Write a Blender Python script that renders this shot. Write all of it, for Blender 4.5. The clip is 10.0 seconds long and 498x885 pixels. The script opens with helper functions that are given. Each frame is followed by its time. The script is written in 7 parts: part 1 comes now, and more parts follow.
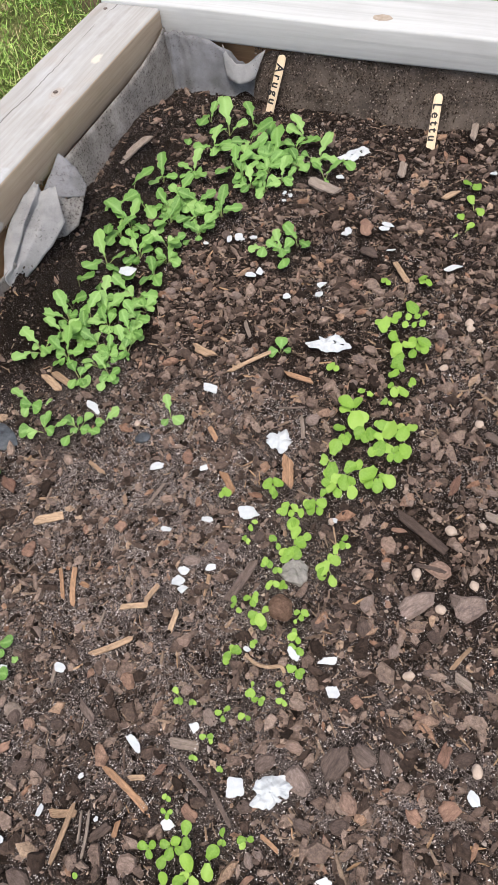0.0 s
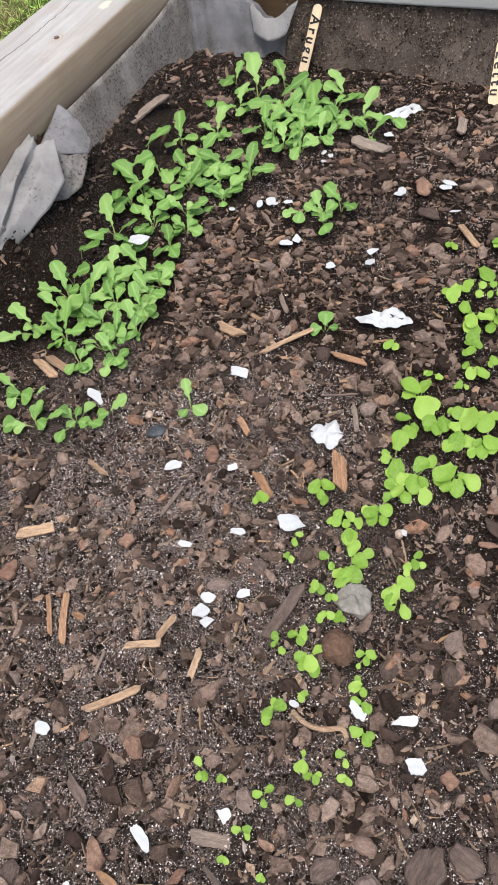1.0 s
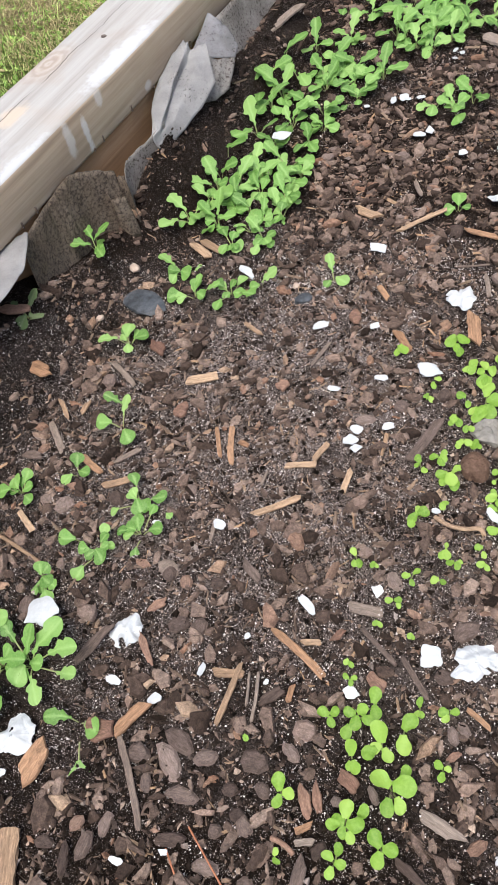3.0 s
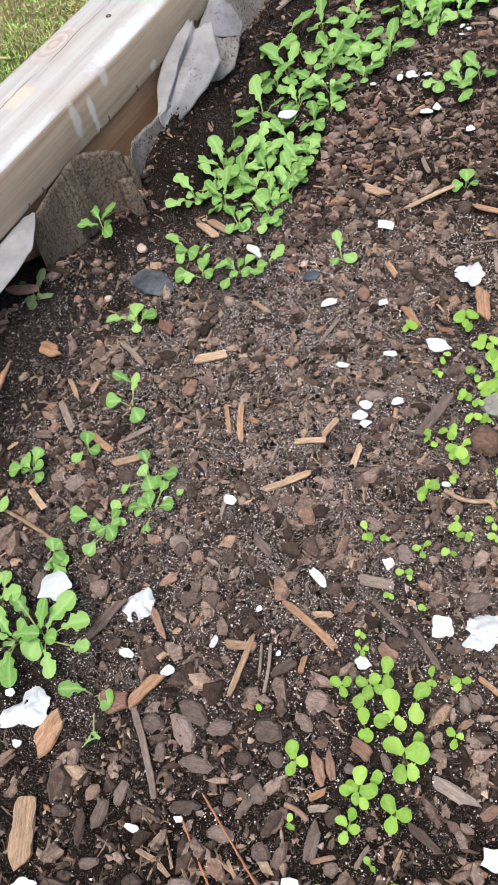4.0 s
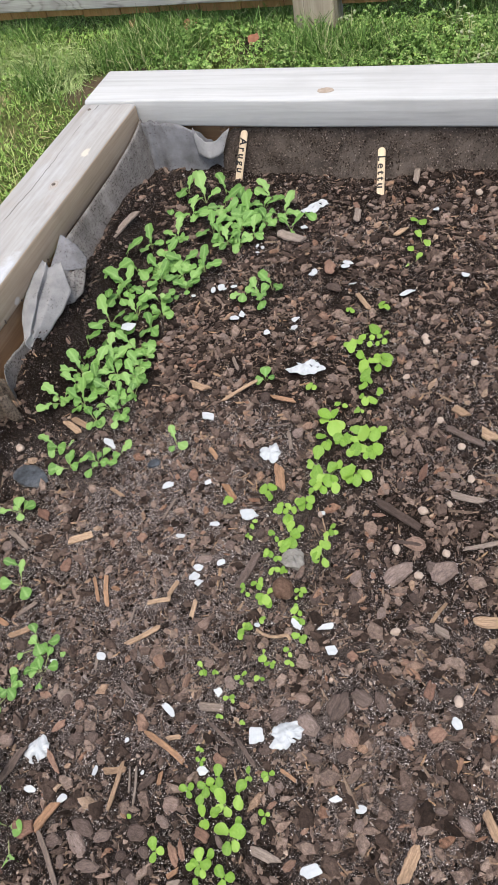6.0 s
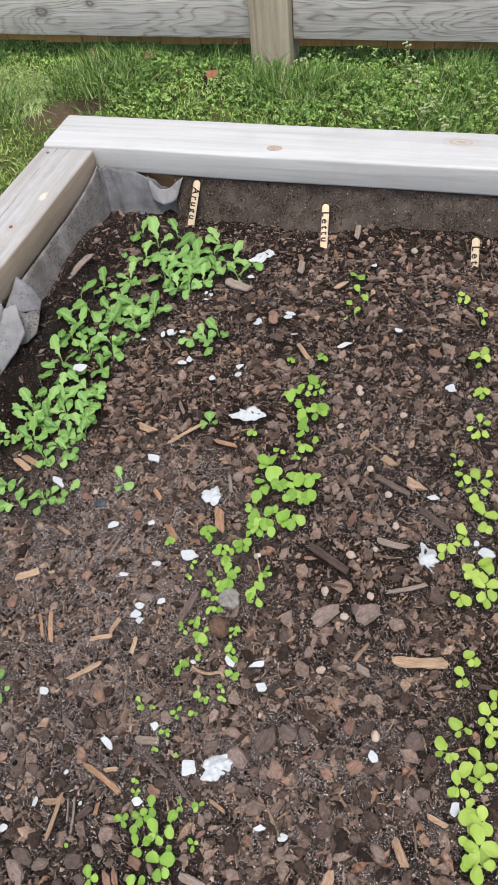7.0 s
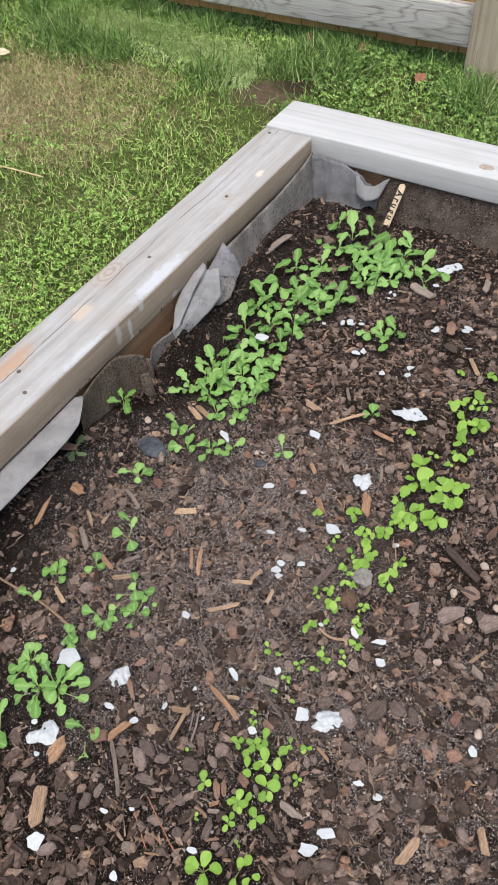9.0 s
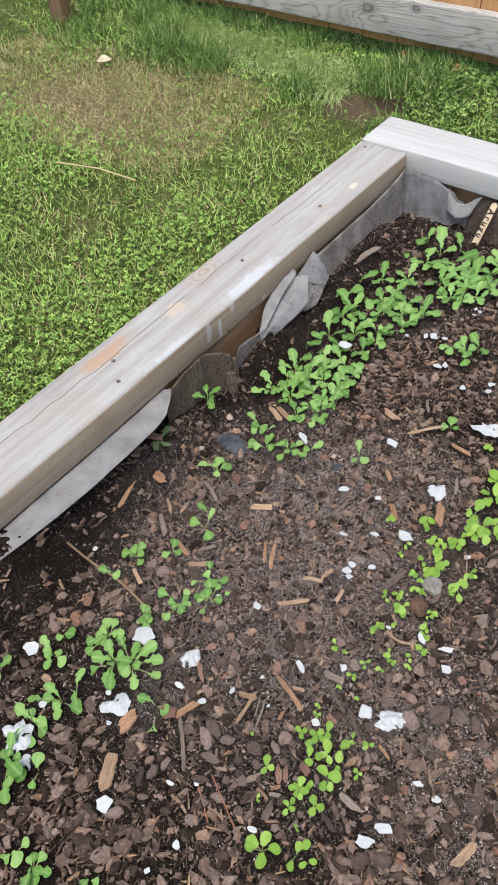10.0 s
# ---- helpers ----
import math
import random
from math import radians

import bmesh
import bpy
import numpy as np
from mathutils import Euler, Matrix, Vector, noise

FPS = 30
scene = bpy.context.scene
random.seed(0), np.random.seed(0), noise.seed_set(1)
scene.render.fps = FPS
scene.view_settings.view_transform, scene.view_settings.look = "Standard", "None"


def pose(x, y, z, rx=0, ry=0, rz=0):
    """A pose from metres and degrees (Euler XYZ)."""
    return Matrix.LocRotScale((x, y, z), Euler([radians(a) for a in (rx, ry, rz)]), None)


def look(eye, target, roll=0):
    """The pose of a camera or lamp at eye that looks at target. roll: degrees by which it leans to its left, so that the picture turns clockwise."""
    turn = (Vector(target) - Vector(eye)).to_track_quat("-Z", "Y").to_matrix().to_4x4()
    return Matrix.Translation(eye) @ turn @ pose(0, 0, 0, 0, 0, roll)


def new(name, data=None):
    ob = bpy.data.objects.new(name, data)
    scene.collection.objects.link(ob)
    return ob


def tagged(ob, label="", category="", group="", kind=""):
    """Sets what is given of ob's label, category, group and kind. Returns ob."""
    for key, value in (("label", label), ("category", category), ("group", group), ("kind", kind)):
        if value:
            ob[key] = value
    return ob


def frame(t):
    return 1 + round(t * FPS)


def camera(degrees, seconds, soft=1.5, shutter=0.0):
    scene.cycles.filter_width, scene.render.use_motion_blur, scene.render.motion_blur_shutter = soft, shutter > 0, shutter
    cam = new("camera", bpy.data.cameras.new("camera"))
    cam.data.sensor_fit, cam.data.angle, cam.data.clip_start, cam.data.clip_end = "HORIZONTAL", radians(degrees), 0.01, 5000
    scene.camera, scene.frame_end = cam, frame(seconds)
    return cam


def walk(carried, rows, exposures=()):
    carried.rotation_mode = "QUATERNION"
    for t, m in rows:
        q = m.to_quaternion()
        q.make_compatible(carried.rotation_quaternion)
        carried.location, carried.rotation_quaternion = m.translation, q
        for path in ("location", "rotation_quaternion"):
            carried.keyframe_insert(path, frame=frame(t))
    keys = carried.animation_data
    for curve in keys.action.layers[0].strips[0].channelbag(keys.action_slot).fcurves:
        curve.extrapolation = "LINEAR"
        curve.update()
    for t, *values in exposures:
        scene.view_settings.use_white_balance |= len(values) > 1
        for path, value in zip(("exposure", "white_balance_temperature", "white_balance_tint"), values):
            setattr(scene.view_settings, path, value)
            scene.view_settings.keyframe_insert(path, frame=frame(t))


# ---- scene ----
cam = camera(36.5, 10.0)
PATH = [
    (0, (0.498, -0.91, 0.562), (-0.025, 0.167, -1.04), -6.4),
    (0.5, (0.447, -0.872, 0.457), (-0.098, 0.248, -1.108), -5.8),
    (1, (0.451, -0.861, 0.429), (-0.134, 0.269, -1.114), -7.7),
    (1.5, (0.447, -0.898, 0.443), (-0.174, 0.223, -1.092), -8.6),
    (2, (0.449, -0.944, 0.431), (-0.248, 0.111, -1.119), -11.4),
    (2.5, (0.458, -0.963, 0.437), (-0.29, 0.025, -1.133), -14.4),
    (3, (0.456, -0.975, 0.437), (-0.323, -0.018, -1.138), -16.1),
    (4.5, (0.459, -0.985, 0.431), (-0.323, -0.055, -1.157), -17.8),
    (5, (0.473, -0.981, 0.462), (-0.285, 0.015, -1.099), -16.9),
    (5.5, (0.51, -0.99, 0.56), (-0.178, 0.135, -0.944), -14.8),
    (6, (0.56, -0.998, 0.624), (-0.036, 0.176, -0.882), -13.3),
    (6.2, (0.571, -0.999, 0.641), (0.012, 0.185, -0.87), -12.1),
    (7.3, (0.581, -0.999, 0.694), (0.104, 0.242, -0.801), -6.7),
    (7.5, (0.572, -1.002, 0.698), (0.086, 0.234, -0.797), -6.0),
    (8, (0.56, -1.009, 0.696), (0.041, 0.208, -0.804), -4.3),
    (8.5, (0.538, -1.035, 0.702), (-0.045, 0.131, -0.815), -2.8),
    (9, (0.535, -1.073, 0.73), (-0.182, 0.036, -0.772), -3.3),
    (9.5, (0.526, -1.106, 0.74), (-0.279, -0.034, -0.744), -3.2),
    (10, (0.528, -1.111, 0.741), (-0.328, -0.067, -0.735), -3.8),
]
EXPOSURES = [(0.0, 0.60, 6650, 11.3), (1.5, 0.62, 6650, 11.3), (3.0, 0.75, 6550, 11.0), (4.5, 0.80, 6500, 11.0), (5.5, 0.56, 6500, 11.0), (10.0, 0.46, 6470, 10.3)]
walk(cam, [(t, look(eye, target, roll)) for t, eye, target, roll in PATH], EXPOSURES)
SKY, SUN = 0.14, 2.1

# ---------------------------------------------------------------- light
world = bpy.data.worlds.new("overcast_sky")
scene.world = world
world.use_nodes = True
wn = world.node_tree
sky = wn.nodes.new("ShaderNodeTexSky")
sky.sky_type = "NISHITA"
sky.sun_disc = False
sky.sun_elevation = radians(66)
sky.sun_rotation = radians(162)
sky.air_density = 1.0
sky.dust_density = 4.0
sky.ozone_density = 1.0
wn.nodes["Background"].inputs["Strength"].default_value = SKY
wn.links.new(sky.outputs["Color"], wn.nodes["Background"].inputs["Color"])

sun_data = bpy.data.lights.new("sun", "SUN")
sun_data.energy = SUN
sun_data.angle = radians(28)
sun_data.color = (1.0, 0.96, 0.9)
sun = new("sun", sun_data)
sun.matrix_world = look((0.75, -1.9, 4.4), (0.3, -0.5, 0.0))

# ---------------------------------------------------------------- materials
rng = np.random.default_rng(7)


class Nodes:
    """A small builder for procedural node materials."""

    def __init__(self, name):
        self.mat = bpy.data.materials.new(name)
        self.mat.use_nodes = True
        self.t = self.mat.node_tree
        self.bsdf = self.t.nodes["Principled BSDF"]
        self.out = self.t.nodes["Material Output"]

    def add(self, kind, **kw):
        n = self.t.nodes.new(kind)
        for k, v in kw.items():
            n.inputs[k.replace("_", " ")].default_value = v
        return n

    def link(self, a, b):
        self.t.links.new(a, b)

    def coords(self, scale=(1, 1, 1), rot=(0, 0, 0)):
        c = self.t.nodes.new("ShaderNodeTexCoord")
        m = self.t.nodes.new("ShaderNodeMapping")
        m.inputs["Scale"].default_value = scale
        m.inputs["Rotation"].default_value = rot
        self.link(c.outputs["Object"], m.inputs["Vector"])
        return m.outputs["Vector"]

    def noise(self, vec, scale, detail=4.0, rough=0.55, distort=0.0):
        n = self.add("ShaderNodeTexNoise", Scale=scale, Detail=detail, Roughness=rough, Distortion=distort)
        self.link(vec, n.inputs["Vector"])
        return n.outputs["Fac"]

    def ramp(self, fac, stops):
        r = self.t.nodes.new("ShaderNodeValToRGB")
        e = r.color_ramp.elements
        while len(e) < len(stops):
            e.new(0.5)
        for el, (p, c) in zip(e, stops):
            el.position = p
            el.color = (*c, 1) if len(c) == 3 else c
        self.link(fac, r.inputs["Fac"])
        return r.outputs["Color"]

    def grey(self, fac, lo, hi, a=0.0, b=1.0):
        m = self.t.nodes.new("ShaderNodeMapRange")
        m.inputs["From Min"].default_value = lo
        m.inputs["From Max"].default_value = hi
        m.inputs["To Min"].default_value = a
        m.inputs["To Max"].default_value = b
        self.link(fac, m.inputs["Value"])
        return m.outputs["Result"]

    def mix(self, fac, a, b, mode="MIX"):
        m = self.t.nodes.new("ShaderNodeMix")
        m.data_type = "RGBA"
        m.blend_type = mode
        for sock, v in ((m.inputs["Factor"], fac), (m.inputs["A"], a), (m.inputs["B"], b)):
            sock = {"Factor": m.inputs[0], "A": m.inputs[6], "B": m.inputs[7]}[sock.name]
            if isinstance(v, (int, float)):
                sock.default_value = v
            elif isinstance(v, tuple):
                sock.default_value = (*v, 1)
            else:
                self.link(v, sock)
        return m.outputs[2]

    def math(self, op, a, b=0.0):
        m = self.t.nodes.new("ShaderNodeMath")
        m.operation = op
        for sock, v in ((m.inputs[0], a), (m.inputs[1], b)):
            if isinstance(v, (int, float)):
                sock.default_value = v
            else:
                self.link(v, sock)
        return m.outputs[0]

    def random(self, island=True):
        if island:
            return self.t.nodes.new("ShaderNodeNewGeometry").outputs["Random Per Island"]
        return self.t.nodes.new("ShaderNodeObjectInfo").outputs["Random"]

    def bump(self, height, strength=0.4, distance=0.002):
        b = self.t.nodes.new("ShaderNodeBump")
        b.inputs["Strength"].default_value = strength
        b.inputs["Distance"].default_value = distance
        self.link(height, b.inputs["Height"])
        self.link(b.outputs["Normal"], self.bsdf.inputs["Normal"])
        return b

    def done(self, color, rough=0.8, spec=0.3):
        if isinstance(color, tuple):
            self.bsdf.inputs["Base Color"].default_value = (*color, 1)
        else:
            self.link(color, self.bsdf.inputs["Base Color"])
        if isinstance(rough, (int, float)):
            self.bsdf.inputs["Roughness"].default_value = rough
        else:
            self.link(rough, self.bsdf.inputs["Roughness"])
        self.bsdf.inputs["Specular IOR Level"].default_value = spec
        return self.mat

    def translucent(self, color, share):
        """Let light through thin sheets."""
        tr = self.t.nodes.new("ShaderNodeBsdfTranslucent")
        if isinstance(color, tuple):
            tr.inputs["Color"].default_value = (*color, 1)
        else:
            self.link(color, tr.inputs["Color"])
        m = self.t.nodes.new("ShaderNodeMixShader")
        m.inputs[0].default_value = share
        self.link(self.bsdf.outputs[0], m.inputs[1])
        self.link(tr.outputs[0], m.inputs[2])
        self.link(m.outputs[0], self.out.inputs["Surface"])


def make_soil():
    n = Nodes("potting_soil")
    v = n.coords()
    fine = n.noise(v, 420, 6, 0.7)
    broad = n.noise(v, 14, 3)
    c = n.ramp(fine, [(0.3, (0.004, 0.0028, 0.0022)), (0.55, (0.018, 0.0125, 0.0098)), (0.8, (0.085, 0.063, 0.051))])
    c = n.mix(n.grey(broad, 0.35, 0.7, 0.0, 0.7), c, (0.011, 0.0078, 0.0062))
    dust = n.noise(v, 1500, 2, 0.6)
    patch = n.noise(v, 11, 3, 0.6)
    # sand was strewn over the middle of the bed
    wob = n.add("ShaderNodeMapping", Location=(-0.25 / 0.22, 0.69 / 0.26, 0), Scale=(1 / 0.22, 1 / 0.26, 0))
    n.link(v, wob.inputs["Vector"])
    d = n.t.nodes.new("ShaderNodeVectorMath")
    d.operation = "LENGTH"
    n.link(wob.outputs["Vector"], d.inputs[0])
    sand = n.math("MULTIPLY", n.grey(d.outputs["Value"], 0.3, 1.1, 1.0, 0.0), n.grey(n.noise(v, 40, 4, 0.7), 0.35, 0.6))
    c = n.mix(n.math("MULTIPLY", sand, n.grey(n.noise(v, 900, 3, 0.7), 0.42, 0.6, 0.0, 0.85)), c, (0.36, 0.305, 0.28))
    wob2 = n.add("ShaderNodeMapping", Location=(-0.54 / 0.16, 0.81 / 0.15, 0), Scale=(1 / 0.16, 1 / 0.15, 0))
    n.link(v, wob2.inputs["Vector"])
    d2 = n.t.nodes.new("ShaderNodeVectorMath")
    d2.operation = "LENGTH"
    n.link(wob2.outputs["Vector"], d2.inputs[0])
    sand2 = n.math("MULTIPLY", n.grey(d2.outputs["Value"], 0.2, 1.1, 1.0, 0.0), n.grey(n.noise(v, 34, 4, 0.7), 0.38, 0.62))
    c = n.mix(n.math("MULTIPLY", sand2, n.grey(n.noise(v, 850, 3, 0.7), 0.42, 0.6, 0.0, 0.8)), c, (0.36, 0.305, 0.28))
    c = n.mix(n.math("MULTIPLY", n.grey(dust, 0.62, 0.66), n.grey(patch, 0.42, 0.6, 0.25, 1.0)), c, (0.46, 0.40, 0.38))
    n.bump(fine, 0.9, 0.004)
    return n.done(c, 0.95, 0.04)


def make_bits(name, stops, rough=0.85, island=True, grain=(90, 90, 90), dark=0.55, bump=0.6, spec=0.12):
    """Small loose pieces: a colour of its own for each, with coarse and fine grain over it."""
    n = Nodes(name)
    c = n.ramp(n.random(island), stops)
    v = n.coords(grain)
    g = n.noise(v, 3.0, 5, 0.65)
    f = n.noise(v, 14.0, 3, 0.7)
    c = n.mix(n.grey(g, 0.3, 0.7), n.mix(1.0, c, (dark, dark, dark), "MULTIPLY"), c)
    c = n.mix(n.grey(f, 0.45, 0.72, 0.0, 0.75), c, n.mix(1.0, c, (1.9, 1.85, 1.8), "MULTIPLY"))
    n.bump(n.math("ADD", g, n.math("MULTIPLY", f, 0.5)), bump, 0.0018)
    return n.done(c, rough, spec)


def make_wood(name, axis, stops, stain, grain=1.0, rough=0.75, knots=(), crack=None, wavy=0.4, streak=0.45, wear=0.5, bleach=0.0, marks=()):
    """Sawn wood with the grain along axis 0, 1 or 2; knots are (x, y, z, radius), crack is (axis across, place)."""
    n = Nodes(name)
    s = [55.0 * grain] * 3
    s[axis] = 2.2 * grain
    v = n.coords(tuple(s))
    lines = n.noise(v, 1.6, 6, 0.65, wavy)
    s2 = [260.0 * grain] * 3
    s2[axis] = 8.0 * grain
    fibre = n.noise(n.coords(tuple(s2)), 1.0, 3, 0.6)
    plain = n.coords()
    c = n.ramp(lines, stops)
    c = n.mix(n.grey(fibre, 0.35, 0.7, 0.0, streak), c, n.mix(1.0, c, (0.62, 0.6, 0.58), "MULTIPLY"))
    blot = n.noise(plain, 9.0, 4, 0.6)
    c = n.mix(n.grey(blot, 0.5, 0.72, 0.0, wear), c, stain)
    if bleach:
        long = [14.0, 14.0, 14.0]
        long[axis] = 5.0
        pale = n.noise(n.coords(tuple(long)), 1.0, 5, 0.7)
        c = n.mix(n.grey(pale, 0.52, 0.66, 0.0, bleach), c, (0.52, 0.55, 0.58))
    height = n.math("ADD", lines, n.math("MULTIPLY", fibre, 0.6))
    sep = n.t.nodes.new("ShaderNodeSeparateXYZ")
    n.link(plain, sep.inputs[0])
    for kx, ky, kz, kr in knots:
        d = n.t.nodes.new("ShaderNodeVectorMath")
        d.operation = "DISTANCE"
        wob = n.add("ShaderNodeMapping", Scale=tuple(0.55 if i == axis else 1.0 for i in range(3)))
        n.link(plain, wob.inputs["Vector"])
        n.link(wob.outputs["Vector"], d.inputs[0])
        d.inputs[1].default_value = tuple(p * (0.55 if i == axis else 1.0) for i, p in enumerate((kx, ky, kz)))
        dist = n.math("ADD", d.outputs["Value"], n.math("MULTIPLY", n.math("SUBTRACT", n.noise(plain, 120, 2), 0.5), kr * 0.4))
        rings = n.math("SINE", n.math("MULTIPLY", dist, 15.0 / kr))
        ring_c = n.mix(n.grey(rings, -1, 1), (0.30, 0.245, 0.195), (0.42, 0.37, 0.32))
        c = n.mix(n.grey(dist, kr * 0.5, kr * 1.4, 0.75, 0.0), c, ring_c)
    for mx, my, mz, long, wide, tone in marks:
        # worn spots: place, half length along the grain, half width, colour
        wob = n.add("ShaderNodeMapping", Location=tuple(-p / (long if i == axis else wide) for i, p in enumerate((mx, my, mz))), Scale=tuple(1.0 / (long if i == axis else wide) for i in range(3)))
        n.link(plain, wob.inputs["Vector"])
        d = n.t.nodes.new("ShaderNodeVectorMath")
        d.operation = "LENGTH"
        n.link(wob.outputs["Vector"], d.inputs[0])
        edge = n.math("ADD", d.outputs["Value"], n.math("MULTIPLY", n.math("SUBTRACT", n.noise(plain, 70, 4, 0.7), 0.5), 1.6))
        c = n.mix(n.grey(edge, 0.55, 1.05, 0.75, 0.0), c, tone)
    if crack is not None:
        side, place = crack
        run = [1.0, 1.0, 1.0]
        run[side] = 0.0
        w = n.noise(n.coords(tuple(run)), 5.0, 5, 0.7)
        off = n.math("ABSOLUTE", n.math("SUBTRACT", n.math("SUBTRACT", sep.outputs[side], place), n.math("MULTIPLY", n.math("SUBTRACT", w, 0.5), 0.030)))
        gate = n.grey(n.noise(n.coords(tuple(run)), 4.3, 3, 0.7), 0.44, 0.50)
        gap = n.math("MULTIPLY", n.grey(off, 0.0002, 0.0009, 0.8, 0.0), gate)
        c = n.mix(gap, c, (0.05, 0.035, 0.025))
        height = n.math("SUBTRACT", height, gap)
    n.bump(height, 0.35, 0.0012)
    return n.done(c, rough, 0.25)


def make_rail():
    """Silvery sawn rail: contour-like growth rings round long ovals, fine fibre and two dark knots."""
    n = Nodes("grey_fence_rail")
    v = n.coords((1.5, 9.0, 9.0))
    hills = n.noise(v, 1.0, 3, 0.45, 0.3)
    rings = n.math("SINE", n.math("MULTIPLY", hills, 140.0))
    fibre = n.noise(n.coords((6.0, 220.0, 220.0)), 1.0, 3, 0.6)
    c = n.ramp(n.math("ADD", n.math("MULTIPLY", n.math("POWER", n.grey(rings, -1, 1), 4.0), -0.24), n.math("MULTIPLY", fibre, 0.95)), [(0.10, (0.17, 0.16, 0.15)), (0.38, (0.37, 0.362, 0.35)), (0.70, (0.50, 0.497, 0.49))])
    plain = n.coords()
    c = n.mix(n.grey(n.noise(plain, 7.0, 4, 0.6), 0.5, 0.75, 0.0, 0.55), c, (0.25, 0.24, 0.23))
    for kx, kz, kr in ((-0.86, -0.175, 0.022), (-0.68, -0.15, 0.014), (0.62, -0.20, 0.012)):
        wob = n.add("ShaderNodeMapping", Location=(-kx / kr / 1.5, 0, -kz / kr), Scale=(1 / kr / 1.5, 0, 1 / kr))
        n.link(plain, wob.inputs["Vector"])
        d = n.t.nodes.new("ShaderNodeVectorMath")
        d.operation = "LENGTH"
        n.link(wob.outputs["Vector"], d.inputs[0])
        edge = n.math("ADD", d.outputs["Value"], n.math("MULTIPLY", n.math("SUBTRACT", n.noise(plain, 40, 3), 0.5), 0.8))
        c = n.mix(n.grey(edge, 0.5, 1.4, 0.85, 0.0), c, n.mix(n.grey(n.math("SINE", n.math("MULTIPLY", edge, 9.0)), -1, 1), (0.09, 0.085, 0.08), (0.22, 0.21, 0.20)))
    n.bump(n.math("ADD", n.math("MULTIPLY", rings, 0.3), fibre), 0.35, 0.0015)
    return n.done(c, 0.8, 0.2)


def make_leaf(name, low, high, edge, share=0.3):
    """A leaf: each its own green, paler ribs, fine mottling, light through the blade."""
    n = Nodes(name)
    v = n.coords()
    blot = n.noise(v, 60, 4, 0.6)
    each = n.random(False)
    c = n.ramp(n.math("ADD", n.math("MULTIPLY", each, 0.7), n.math("MULTIPLY", blot, 0.4)), [(0.12, low), (0.55, high), (0.95, edge)])
    fine = n.noise(v, 700, 3, 0.6)
    c = n.mix(n.grey(fine, 0.35, 0.7, 0.0, 0.3), c, edge)
    rib = n.t.nodes.new("ShaderNodeAttribute")
    rib.attribute_name = "rib"
    c = n.mix(n.math("MULTIPLY", rib.outputs["Fac"], 0.4), c, tuple(min(1.0, 1.15 * q + 0.04) for q in edge))
    n.bump(n.math("ADD", n.noise(v, 240, 2, 0.5, 1.5), n.math("MULTIPLY", rib.outputs["Fac"], -0.6)), 0.4, 0.0012)
    n.done(c, 0.5, 0.35)
    n.translucent(c, share)
    return n.mat


def make_fabric(name, pale, dark, dirt, share):
    """Thin weed fabric; dirt clings to it in specks and smears. dirt: 0 clean to 1 caked."""
    n = Nodes(name)
    v = n.coords()
    weave = n.noise(v, 900, 3, 0.7)
    cloud = n.noise(v, 34, 4, 0.6)
    c = n.mix(n.grey(cloud, 0.3, 0.7), dark, pale)
    c = n.mix(n.grey(weave, 0.3, 0.7, 0.0, 0.35), c, n.mix(1.0, c, (0.6, 0.6, 0.6), "MULTIPLY"))
    specks = n.noise(v, 360, 5, 0.8)
    smear = n.noise(v, 24, 4, 0.65)
    where = n.grey(smear, 0.62 - 0.5 * dirt, 0.80 - 0.5 * dirt)
    c = n.mix(n.math("MULTIPLY", n.grey(specks, 0.60 - 0.16 * dirt, 0.66 - 0.08 * dirt), where), c, (0.03, 0.022, 0.018))
    c = n.mix(n.math("MULTIPLY", where, 0.55 * dirt), c, (0.055, 0.042, 0.034))
    n.bump(n.math("ADD", specks, weave), 0.25 + 0.4 * dirt, 0.002)
    n.done(c, 0.7, 0.3)
    n.translucent(c, share)
    return n.mat


def make_plain(name, a, b, scale=60.0, rough=0.8, bump=0.3, spec=0.3, dist=0.001):
    n = Nodes(name)
    g = n.noise(n.coords(), scale, 5, 0.65)
    n.bump(g, bump, dist)
    return n.done(n.ramp(g, [(0.3, a), (0.7, b)]), rough, spec)


